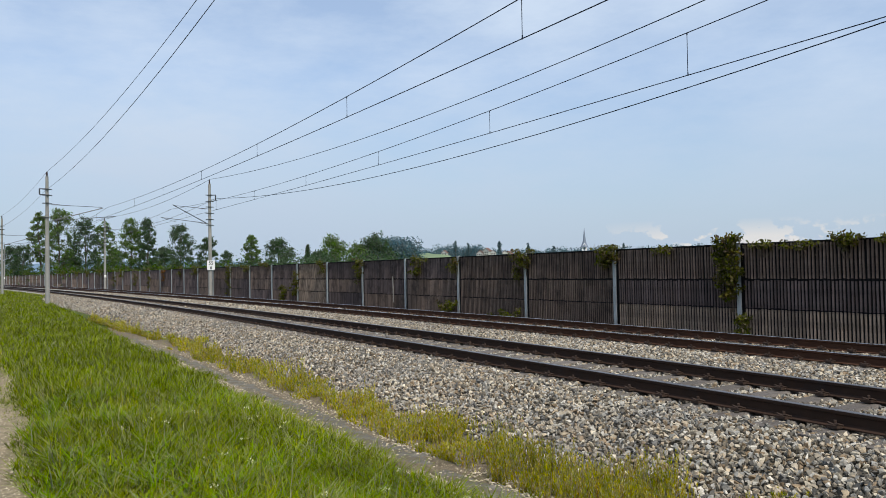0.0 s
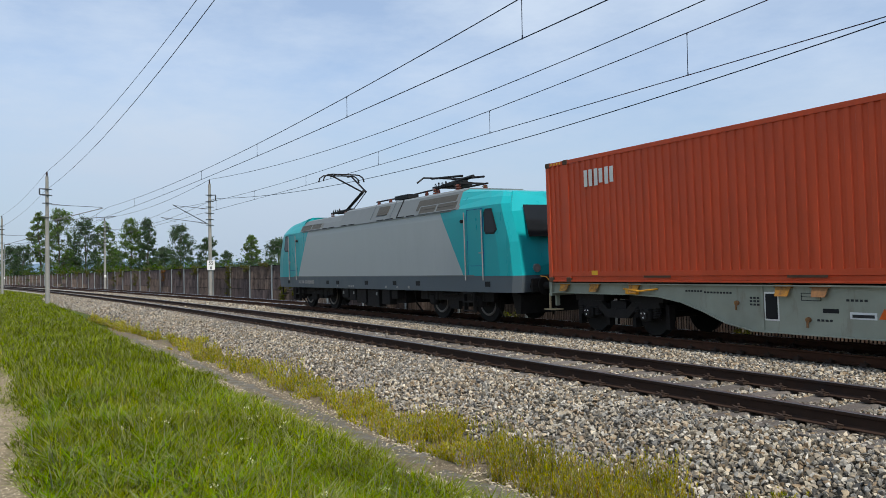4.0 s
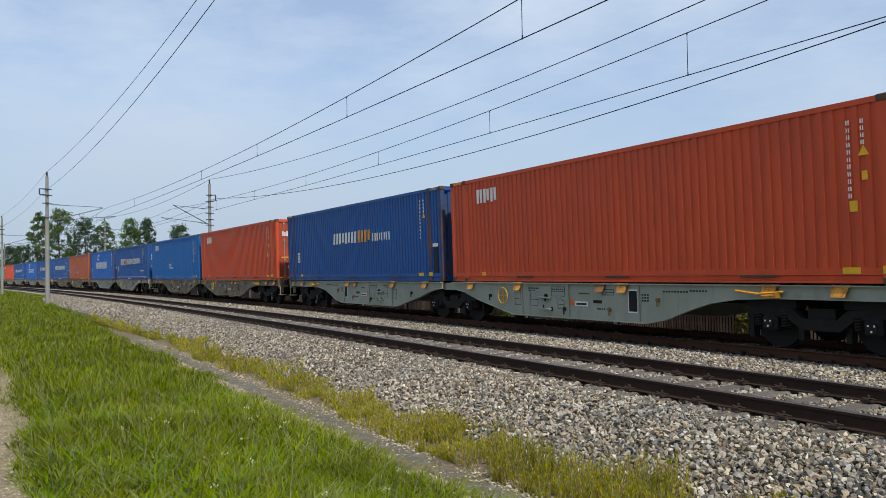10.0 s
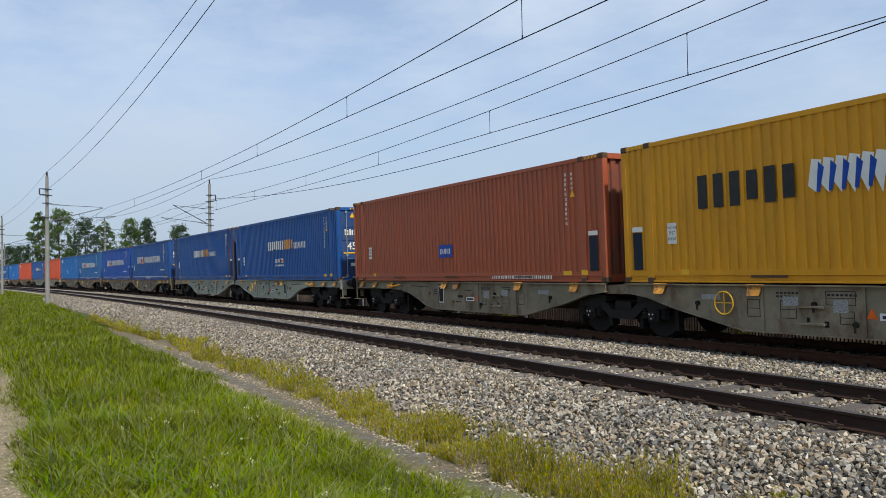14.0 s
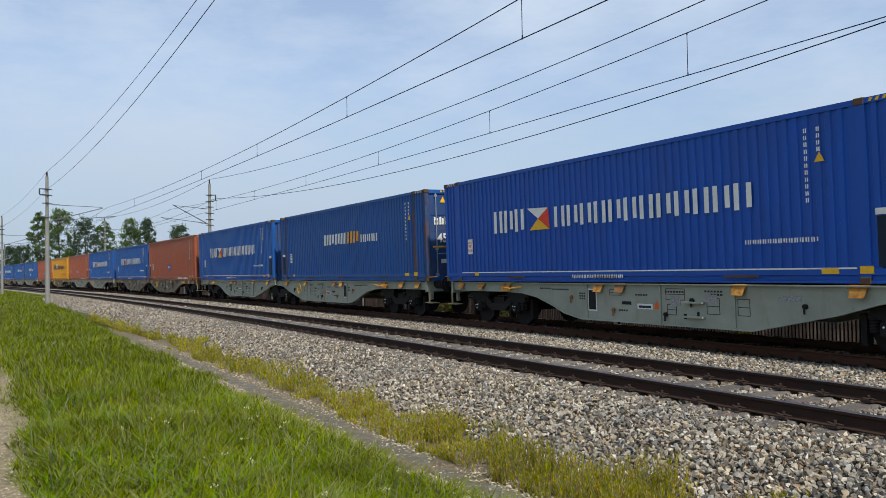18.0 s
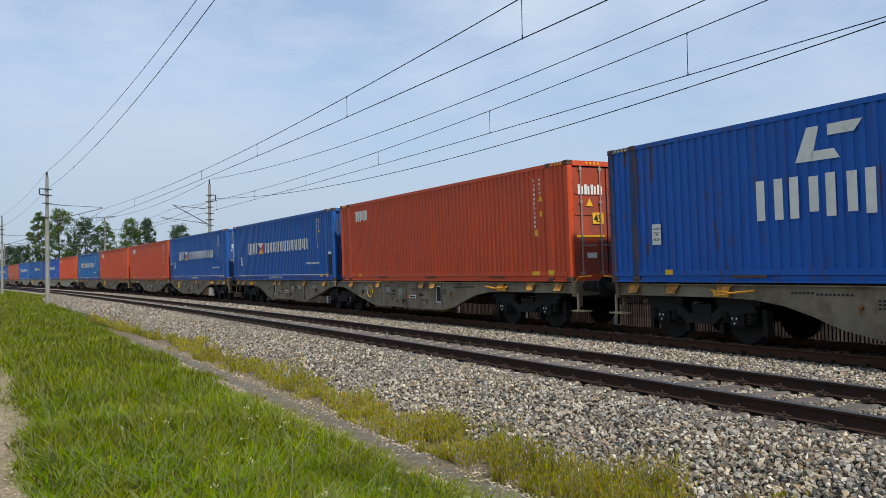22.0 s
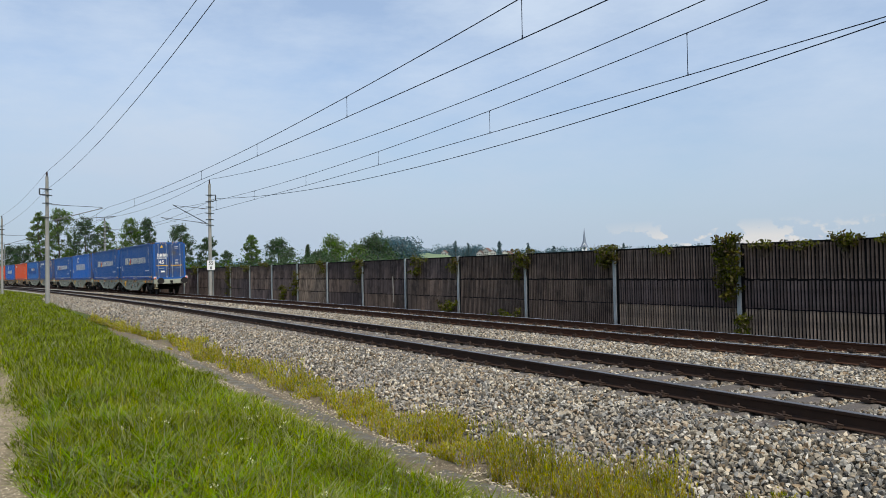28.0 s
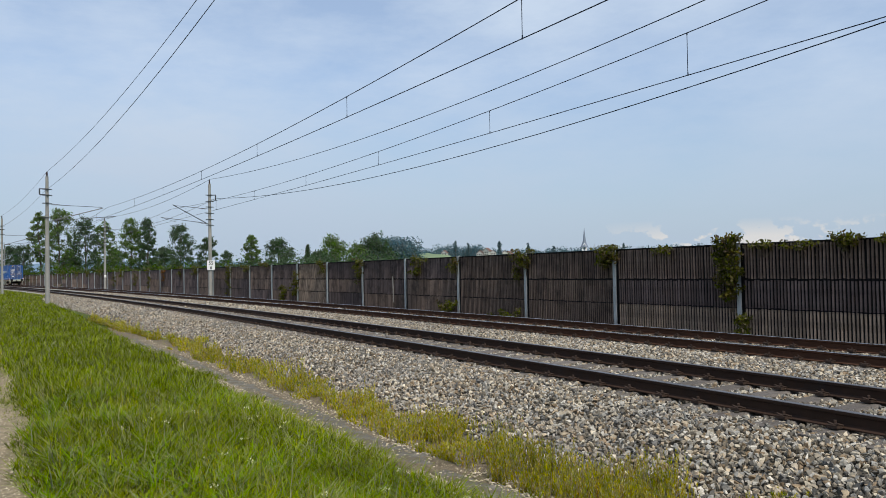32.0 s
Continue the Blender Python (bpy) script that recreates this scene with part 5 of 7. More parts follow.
def make_loco():
    ob = thing("locomotive", "grey electric locomotive with teal cabs and raised pantograph", "locomotive")
    P = lambda name, g, m, parent=ob, lab="", sm=False: part(name, g, m, parent, lab, sm)
    teal = paint("teal_paint", (0.004, 0.31, 0.33), rough=0.35, tone=0.06, second=(0.1, 0.15, 0.14), second_at=(0.7, 0.9))
    grey = paint("loco_grey", (0.37, 0.385, 0.375), rough=0.4, tone=0.05, second=(0.14, 0.13, 0.12), second_at=(0.65, 0.9))
    roofm = paint("roof_grey", (0.135, 0.148, 0.15), rough=0.5, tone=0.1, second=(0.2, 0.19, 0.18), second_at=(0.58, 0.8))
    sillm = paint("loco_sill", (0.09, 0.108, 0.122), rough=0.5, tone=0.08)
    zs = [0.88, 1.32, 2.2, 3.0, 3.22, 3.48, 3.72, 3.80]
    hw = [1.47, 1.48, 1.48, 1.47, 1.45, 1.31, 1.17, 0.95]
    flat = [0, 0, 0, 0, 0, 0.02, 0.06, 0.07]

    def loft(rings):
        g = Geo()
        k = len(rings[0])
        g.add([p for r in rings for p in r], [(i * k + j, i * k + j + 1, (i + 1) * k + j + 1, (i + 1) * k + j) for i in range(len(rings) - 1) for j in range(k - 1)])
        return g

    def ring(xf, wf, lo=0, hi=8, sink=0.0):
        left = [(xf(i), -hw[i] * wf, zs[i] - sink * flat[i]) for i in range(lo, hi)]
        return left + [(x, -y, z) for x, y, z in reversed(left)]

    edge = lambda i: -5.42 - (3.26 - zs[i]) * 0.66 if zs[i] < 3.3 else -6.42 + (zs[i] - 3.4) * 0.7
    for e in (1, -1):
        fo = 0.26 if e > 0 else 0.0
        nose = [-9.12 - fo, -9.20 - fo, -9.10 - fo * 0.85, -8.82 - fo * 0.4, -8.74 - fo * 0.25, -8.64, -8.50, -8.28]
        rings = [ring(lambda i: nose[i], 0.86, 1, 8, 3.0), ring(lambda i: nose[i] + 0.2, 0.97, 1, 8, 2.4), ring(lambda i: nose[i] + 0.7, 1.0, 1, 8, 1.6), ring(edge, 1.0, 1, 8, -0.6)]
        g = loft(rings)
        k = len(rings[0])
        g.f.append(tuple(range(k)))
        g.f.append(tuple(range(4 * k - 1, 3 * k - 1, -1)))
        if e < 0:
            g.v = [(-x, -y, z) for x, y, z in g.v]
        cab = P("cab", g, teal, ob, "teal driver's cab")
        sl = loft([ring(lambda i: nose[i], 0.86, 0, 2), ring(lambda i: nose[i] + 0.2, 0.97, 0, 2), ring(lambda i: nose[i] + 0.8, 1.0, 0, 2), ring(lambda i: 0.0, 1.0, 0, 2)])
        sl.f.append((0, 1, 2, 3))
        if e < 0:
            sl.v = [(-x, -y, z) for x, y, z in sl.v]
        P("sill", sl, sillm, ob)
        # windscreen, side windows, cab doors, lamps, buffers
        P("windscreen", Geo().add([(e * (-9.1 - fo), -0.95, 2.32), (e * (-9.1 - fo), 0.95, 2.32), (e * (-8.79 - fo * 0.3), 0.88, 3.18), (e * (-8.79 - fo * 0.3), -0.88, 3.18)], [(0, 1, 2, 3)]), M_GLASSY, cab, "dark windscreen")
        for sd in (-1, 1):
            P("side_window", Geo().prism([(e * -8.36, 2.56), (e * -8.28, 2.48), (e * -7.92, 2.48), (e * -7.86, 2.56), (e * -7.86, 3.02), (e * -7.92, 3.09), (e * -8.16, 3.09)], sd * 1.47, sd * 1.490), M_GLASSY, cab, "dark side window")
            P("window_seal", Geo().prism([(e * -8.41, 2.55), (e * -8.30, 2.44), (e * -7.90, 2.44), (e * -7.82, 2.54), (e * -7.82, 3.05), (e * -7.90, 3.13), (e * -8.19, 3.13)], sd * 1.47, sd * 1.487), M_BLACK, cab, "black rubber seal")
            P("door_handle", Geo().box((e * -7.66, sd * 1.50, 1.95), (0.2, 0.03, 0.03)).box((e * -7.7, sd * 1.495, 1.93), (0.04, 0.02, 0.2)), M_ROD, cab)
            P("door_seam", Geo().box((e * -7.76, sd * 1.4895, 2.25), (0.012, 0.004, 1.8)).box((e * -6.97, sd * 1.4895, 2.25), (0.012, 0.004, 1.8)).box((e * -7.36, sd * 1.4895, 3.15), (0.8, 0.004, 0.012)).box((e * -7.36, sd * 1.4895, 1.6), (0.6, 0.004, 0.012)), M_SHADE, cab)
            P("mirror_lamp", Geo().cyl((e * -6.72, sd * 1.45, 2.86), (e * -6.72, sd * 1.54, 2.86), 0.05, 10), M_BLACK, cab)
            P("cab_door", Geo().box((e * -7.35, sd * 1.482, 2.25), (0.8, 0.012, 1.85)), teal, cab)
            P("hand_rail", Geo().tube([(e * -7.74, sd * 1.52, 1.2), (e * -7.74, sd * 1.52, 3.1)], 0.018, 6).tube([(e * -6.86, sd * 1.52, 1.2), (e * -6.86, sd * 1.52, 3.1)], 0.018, 6), M_ROD, cab)
            P("headlamp", Geo().cyl((e * (-9.0 - fo), sd * 0.8, 1.5), (e * (-9.22 - fo), sd * 0.8, 1.5), 0.11, 14), M_ROD, cab)
            fx = -10.0 if e > 0 else -9.4
            P("buffer", Geo().cyl((e * -8.9, sd * 0.88, 1.06), (e * (fx + 0.05), sd * 0.88, 1.06), 0.13, 12).rbox((e * fx, sd * 0.88, 1.06), (0.06, 0.55, 0.36), 0.02), M_BOGIE, ob)
            if e > 0:
                P("front_step", Geo().box((-9.62, sd * 1.17, 0.87), (0.05, 0.05, 0.7)).box((-9.5, sd * 1.1, 0.92), (0.28, 0.24, 0.05)).box((-9.5, sd * 1.1, 0.56), (0.28, 0.24, 0.05)), M_BOGIE, ob)
            stp = Geo()
            for z in (0.35, 0.6, 0.84):
                stp.box((e * -6.9, sd * 1.4, z), (0.5, 0.22, 0.03))
            stp.box((e * -7.14, sd * 1.42, 0.6), (0.03, 0.1, 0.6)).box((e * -6.66, sd * 1.42, 0.6), (0.03, 0.1, 0.6))
            P("cab_steps", stp, M_BOGIE, ob)
        P("plough", Geo().prism([(e * -8.3, 0.88), (e * -8.75, 0.8), (e * -8.7, 0.3), (e * -8.5, 0.3)], -1.0, 1.0), M_BOGIE, ob)
        if e > 0:
            P("front_ledge", Geo().rbox((-9.46, 0, 1.245), (0.7, 2.5, 0.12), 0.02), teal, cab)
            P("ledge_top", Geo().box((-9.47, 0, 1.32), (0.74, 2.52, 0.025)), M_BOGIE, cab)
        # bogie with two wheelsets
        bx = e * -5.66
        bogie = P("bogie", Geo().box((bx, -1.1, 0.72), (4.1, 0.14, 0.26)).box((bx, 1.1, 0.72), (4.1, 0.14, 0.26)).box((bx, 0, 0.62), (1.2, 2.1, 0.4)).box((bx, -1.12, 0.5), (0.5, 0.12, 0.3)), M_BOGIE)
        for k in (-1, 1):
            xa = bx + k * 1.3
            ws = P("wheelset", Geo().cyl((xa, -0.9, 0.6), (xa, 0.9, 0.6), 0.1, 12), M_WHEEL, bogie)
            for sd in (-1, 1):
                P("wheel", Geo().cyl((xa, sd * 0.7, 0.6), (xa, sd * 0.83, 0.6), 0.6, 36).cyl((xa, sd * 0.83, 0.6), (xa, sd * 0.84, 0.6), 0.5, 36), M_WHEEL, ws)
                P("brake_disc", Geo().ring((xa, sd * 0.842, 0.6), (0, 1, 0), 0.40, 0.035, 28, 5), M_DISC, ws)
                P("hub", Geo().cyl((xa, sd * 0.83, 0.6), (xa, sd * 0.9, 0.6), 0.14, 14), M_BOGIE, ws)
                P("axle_box", Geo().rbox((xa, sd * 1.1, 0.6), (0.36, 0.2, 0.34), 0.05), M_BOGIE, bogie)
                P("spring", Geo().cyl((xa - 0.3, sd * 1.1, 0.62), (xa - 0.3, sd * 1.1, 0.92), 0.1, 10).cyl((xa + 0.3, sd * 1.1, 0.62), (xa + 0.3, sd * 1.1, 0.92), 0.1, 10), M_BOGIE, bogie)
    body = loft([ring(edge, 1.0, 1, 5), ring(lambda i: -edge(i), 1.0, 1, 5)])
    k = 8
    g = Geo()
    for sd in (-1, 1):
        pts = [(edge(i), sd * hw[i], zs[i]) for i in range(1, 5)] + [(-edge(i), sd * hw[i], zs[i]) for i in range(4, 0, -1)]
        g.add(pts, [tuple(range(8))])
    side = P("body_side", g, grey)
    roof = loft([ring(lambda i: -6.5, 1.0, 4, 8, 1.0), ring(lambda i: 6.5, 1.0, 4, 8, 1.0)])
    P("roof", roof, roofm)
    for sd in (-1, 1):
        P("gutter", Geo().box((0, sd * 1.458, 3.205), (12.2, 0.03, 0.03)), roofm, side)
        P("belt_line", Geo().box((0, sd * 1.485, 1.33), (14.5, 0.012, 0.03)), roofm, side)
        for x, hw_ in ((-5.75, 0.56), (-4.6, 0.5), (4.6, 0.5), (5.75, 0.56)):
            gr = P("roof_grille", Geo().box((x, sd * 1.382, 3.36), (hw_ * 2, 0.02, 0.235), (sd * 28, 0, 0)), M_SIGN_DARK, side, "dark ventilation grille")
            P("grille_frame", Geo().box((x, sd * 1.448, 3.245), (hw_ * 2 + 0.08, 0.03, 0.03), (sd * 28, 0, 0)).box((x, sd * 1.326, 3.475), (hw_ * 2 + 0.08, 0.03, 0.03), (sd * 28, 0, 0)).box((x - hw_ - 0.025, sd * 1.387, 3.36), (0.05, 0.03, 0.26), (sd * 28, 0, 0)).box((x + hw_ + 0.025, sd * 1.387, 3.36), (0.05, 0.03, 0.26), (sd * 28, 0, 0)), roofm, gr)
        for x in (-3.6, -2.9, -1.7, -1.0, 1.4, 2.1, 2.9, 3.6):
            P("drain_slot", Geo().box((x, sd * 1.462, 3.235), (0.52, 0.02, 0.035)), M_BLACK, side)
        P("roof_grille", Geo().box((1.35, sd * 1.29, 3.56), (0.8, 0.02, 0.34), (sd * 27.6, 0, 0)), M_SIGN_DARK, side, "dark ventilation grille")
        P("panel_seam", Geo().box((0.55, sd * 1.287, 3.56), (0.025, 0.015, 0.6), (sd * 27.6, 0, 0)).box((2.1, sd * 1.287, 3.56), (0.025, 0.015, 0.6), (sd * 27.6, 0, 0)), sillm, side)
        for x in (-2.4, 0.2, 2.4, -7.9, 7.9, -3.4, 4.0):
            P("socket", Geo().box((x, sd * 1.485, 1.1), (0.24, 0.012, 0.14)), M_BLACK, side)
        tagged(P("number_bar", Geo().add(*bar_row(-6.66, -4.88, 1.04, 1.17, sd, 26)), M_SIGN_GREY, side, "row of small pale bars"), kind="stuff")
        for x, w in ((-1.3, 0.1), (-1.12, 0.1), (-0.94, 0.1), (2.6, 0.12), (3.4, 0.12), (-2.4, 0.12), (1.75, 0.12)):
            P("small_mark", Geo().box((x, sd * 1.486, 0.97), (w, 0.008, 0.07)), M_SIGN_GREY, side)
    P("underframe", Geo().box((0, 0, 0.62), (4.9, 2.2, 0.4)), M_BOGIE)
    for sd in (-1, 1):
        for x, w, h, m in ((-2.0, 0.55, 0.34, M_BOGIE), (-1.35, 0.5, 0.42, M_BOGIE), (-0.55, 0.8, 0.5, M_BOGIE), (0.45, 0.9, 0.6, M_BOGIE), (1.45, 0.6, 0.5, M_BOGIE), (2.1, 0.45, 0.3, M_BOGIE)):
            P("equipment_box", Geo().rbox((x, sd * 1.2, 0.86 - h / 2), (w, 0.3, h), 0.02), m, ob)
        for x in (-2.15, -1.2, 0.75):
            P("cover_plate", Geo().box((x, sd * 1.356, 0.72), (0.1, 0.01, 0.1)), M_SIGN_GREY, ob)
        for x in (-7.6, -3.0, 3.0, 7.6):
            P("sand_pipe", Geo().tube([(x, sd * 1.05, 0.85), (x, sd * 1.0, 0.45), (x + 0.15, sd * 0.85, 0.15)], 0.03, 6), M_BOGIE, ob)
        for x in (-5.66, 5.66):
            P("damper", Geo().cyl((x - 0.6, sd * 1.22, 0.75), (x + 0.35, sd * 1.22, 0.8), 0.05, 10).cyl((x + 0.35, sd * 1.22, 0.8), (x + 0.7, sd * 1.22, 0.82), 0.03, 8), M_BOGIE, ob)
    for e in (-1, 1):
        up = e < 0
        rise = None if up else Matrix.Translation((0, 0, 0.21))
        bg = Geo().box((e * 4.3, 0.5, 3.95), (1.7, 0.05, 0.05)).box((e * 4.3, -0.5, 3.95), (1.7, 0.05, 0.05)).box((e * 4.3 - 0.7, 0, 3.95), (0.06, 1.0, 0.06)).box((e * 4.3 + 0.7, 0, 3.95), (0.06, 1.0, 0.06)).box((e * 4.4, 0, 3.98), (0.5, 0.5, 0.12))
        bg.cyl((e * 4.3 - 0.55, -0.3, 3.97), (e * 4.3 + 0.2, -0.3, 3.97), 0.08, 10).cyl((e * 4.3 - 0.5, 0.2, 4.0), (e * 4.3 - 0.1, 0.2, 4.02), 0.06, 10).box((e * 4.3 + 0.5, -0.2, 3.98), (0.3, 0.2, 0.14))
        for k in range(4):
            bg.ring((e * 4.3 - 0.75 + 0.22 * k, -0.45, 3.98 + 0.02 * (k % 2)), (0.3, 1, 0.2), 0.09, 0.014, 12, 5)
        base = part("pantograph", bg, M_BLACK, ob, at=rise)
        for x in (-0.7, 0.7):
            for y in (-0.5, 0.5):
                ins = Geo()
                for k in range(3):
                    ins.cyl((e * 4.3 + x, y, 3.74 + 0.06 * k), (e * 4.3 + x, y, 3.785 + 0.06 * k), 0.10, 12, 0.06)
                P("insulator", ins, M_INSULRED, base)
        if up:
            knee, top = (-3.0, 4.68), (-5.15, 5.6)
            P("lower_arm", Geo().tube([(-4.6, 0, 4.08), (knee[0], 0, knee[1])], 0.06, 8).tube([(-4.5, 0.2, 4.05), (knee[0] + 0.1, 0.1, knee[1])], 0.02, 6), M_BLACK, base)
            P("upper_arm", Geo().tube([(knee[0], -0.1, knee[1]), (top[0], -0.45, top[1] - 0.05)], 0.035, 8).tube([(knee[0], 0.1, knee[1]), (top[0], 0.45, top[1] - 0.05)], 0.035, 8), M_BLACK, base)
            hd = Geo()
            for dx in (-0.25, 0.25):
                hd.tube([(top[0] + dx, -0.93, 5.28), (top[0] + dx, -0.88, 5.45), (top[0] + dx, -0.72, 5.56), (top[0] + dx, -0.5, 5.58), (top[0] + dx, 0.5, 5.58), (top[0] + dx, 0.72, 5.56), (top[0] + dx, 0.88, 5.45), (top[0] + dx, 0.93, 5.28)], 0.03, 6)
            hd.tube([(top[0] - 0.25, 0.4, 5.53), (top[0] + 0.25, 0.4, 5.53)], 0.03, 6).tube([(top[0] - 0.25, -0.4, 5.53), (top[0] + 0.25, -0.4, 5.53)], 0.03, 6)
            P("collector_head", hd, M_BLACK, base)
        else:
            P("lower_arm", Geo().tube([(3.5, 0, 4.06), (5.1, 0, 4.16)], 0.06, 8).tube([(5.1, 0.4, 4.16), (3.2, 0.4, 4.28)], 0.035, 8).tube([(5.1, -0.4, 4.16), (3.2, -0.4, 4.28)], 0.035, 8), M_BLACK, base)
            P("collector_head", Geo().tube([(3.2, -0.95, 4.12), (3.2, -0.7, 4.3), (3.2, 0.7, 4.3), (3.2, 0.95, 4.12)], 0.03, 6), M_BLACK, base)
    eq = P("roof_bus", Geo().tube([(-2.2, 0.2, 4.18), (0, 0.3, 4.2), (2.8, 0.2, 4.24)], 0.03, 6).box((1.6, -0.5, 4.02), (1.0, 0.4, 0.14)), M_BLACK)
    for x in (-2.0, -1.0, 1.8, 2.6):
        P("insulator", Geo().cyl((x, 0.2, 3.9), (x, 0.2, 4.2), 0.1, 12, 0.05), M_INSULRED, eq)
    hood = [(-1.455, 3.22), (-1.16, 3.78), (-0.95, 3.87), (0.95, 3.87), (1.16, 3.78), (1.455, 3.22)]
    hg = Geo().add([(x + (0.12 if abs(y) < 1.2 else 0) * k, y, z) for x, k in ((-2.3, 1), (6.45, -1)) for y, z in hood], [(i, i + 1, 7 + i, 6 + i) for i in range(5)] + [(5, 4, 3, 2, 1, 0), (6, 7, 8, 9, 10, 11)])
    hd_ = P("roof_hood", hg, roofm)
    for sd in (-1, 1):
        P("panel_seam", Geo().box((2.62, sd * 1.296, 3.54), (0.05, 0.02, 0.66), (sd * 27.6, 0, 0)), M_BLACK, hd_)
        P("roof_grille", Geo().box((5.0, sd * 1.30, 3.53), (2.3, 0.02, 0.36), (sd * 27.6, 0, 0)), M_SIGN_DARK, hd_, "dark ventilation grille")
    return ob


def bar_row(x0, x1, z0, z1, sd, n):
    g = Geo()
    c = (x1 - x0) / n
    for i in range(n):
        if i not in (2, 5, 10, 14):
            g.box((sd * -1 * (x0 + (i + 0.4) * c), sd * 1.486, (z0 + z1) / 2), (c * 0.6, 0.008, z1 - z0))
    return g.v, g.f


M_DISC = surface("brake_disc_steel", (0.20, 0.18, 0.16), 0.6, 0.4, tone=0.3, bump=0.1)
M_SIGN_DARK = surface("grille_dark", (0.075, 0.07, 0.06), 0.6, tone=0.3, scale=60, stretch=(4, 1, 1), bump=0.3)
M_INSULRED = surface("insulator_brown", (0.10, 0.03, 0.02), 0.3, bump=0)

TRAIN = []           # (thing, metres behind the front of the tenth box, height, turned)


def wider(c):
    """How much farther apart the two boxes of a wagon stand towards the end of the train, by the box's number."""
    return float(np.interp(c, [23, 25, 27, 29, 31, 33, 35, 37, 39, 41], [0.0, 0.57, 0.43, 0.32, 0.30, 0.235, 0.23, 0.146, 0.04, -0.04]))


def build_train():
    made = {}
    for i, code in enumerate(ORDER):
        if code in made:
            ob = copy_thing(made[code], Matrix())
        else:
            ob = made[code] = make_container(*KINDS[code])
        c = i + 1
        ahead = ((10 - c) // 2) * WAGON + (0 if c % 2 == 0 else CL + JOINT)
        TRAIN.append((ob, ahead - CL / 2 + (wider(c) if c % 2 else min(wider(c), 0.06)), FLOOR_Z, c % 2 == 1))
    first = make_wagon("grey articulated container wagon with dark bogies and orange spigots")
    for w in range(21):
        ob = first if w == 0 else copy_thing(first, Matrix())
        if w in (2, 4, 6, 7, 9, 11, 14, 15, 16, 17):
            ob["label"] = "dusty beige-grey articulated container wagon with dark bogies"
            for o in ob.children_recursive:
                if o.data and o.data.materials[0] == M_SILL:
                    key = o.data.name + "_dirty"
                    if key not in bpy.data.meshes:
                        me = o.data.copy()
                        me.name = key
                        me.materials[0] = M_SILL2
                    o.data = bpy.data.meshes[key]
        TRAIN.append((ob, (4 - w) * WAGON + JOINT / 2 + wider(2 * w + 1) / 2, 0.0, False))
    for sd in (-1, 1):
        tm = part("tail_marker", Geo().box((14.14, sd * 1.18, 1.3), (0.02, 0.2, 0.18)), M_WHITE, ob, "white and red tail marker plate")
        part("red_triangle", Geo().add([(14.152, sd * 1.18 - 0.09, 1.22), (14.152, sd * 1.18 + 0.09, 1.22), (14.152, sd * 1.18, 1.38)], [(0, 1, 2)]), M_REDP, tm)
    TRAIN.append((make_loco(), 4 * WAGON + CL + JOINT + 0.80 + 9.45, 0.0, False))


build_train()


def train_at(t):
    """Where the front of the tenth box is at t seconds."""
    u = t - 9.0
    return 21.828 + 27.7415 * u + 0.00397 * u * u - (0.1 * (6.0 - t) ** 2 if t < 6.0 else 0.0)


# ---- planting and distance ----
def aim_dir(px):
    """Plan direction through a column of the view, counted from 0 at its left edge to 1 at its right edge."""
    a = YAW - math.atan((px - 0.5) * 2 * math.tan(radians(59.62 / 2)))
    return Vector((-math.sin(a), math.cos(a), 0))


WALL_S = np.linspace(8, 600, 1200)
WALL_X, WALL_Y = plan(WALL_S, 4.4)
WALL_A = np.arctan2(-WALL_X, WALL_Y)


def behind_wall(px, dist, clear=14.0):
    """At least this far along a column of the view, so as to stand behind the barrier."""
    a = YAW - math.atan((px - 0.5) * 2 * math.tan(radians(59.62 / 2)))
    i = int(np.argmax(WALL_A >= a)) if (WALL_A >= a).any() else len(WALL_A) - 1
    return max(dist, math.hypot(float(WALL_X[i]), float(WALL_Y[i])) + clear)


def leaf_cloud(rng, centres, radii, per, size, squash=0.8, tight=False):
    """Random leaf cards round each centre: verts, quads."""
    c = np.repeat(np.asarray(centres), per, 0)
    r = np.repeat(np.asarray(radii), per)[:, None]
    d = rng.normal(size=c.shape)
    d /= np.linalg.norm(d, axis=1)[:, None]
    reach = rng.random((len(c), 1)) ** 0.4 if tight else np.minimum(1.35, 0.25 + 0.9 * np.abs(rng.normal(size=(len(c), 1))))
    p = c + d * r * reach * np.array([1, 1, squash])
    u = rng.normal(size=c.shape)
    u /= np.linalg.norm(u, axis=1)[:, None]
    w = np.cross(u, rng.normal(size=c.shape))
    w /= np.linalg.norm(w, axis=1)[:, None]
    k = size * (0.55 + 1.35 * rng.random((len(c), 1)) ** 2)
    v = np.stack([p - u * k, p + w * k * 0.62, p + u * k, p - w * k * 0.62], 1).reshape(-1, 3)
    return v, np.arange(len(v)).reshape(-1, 4)


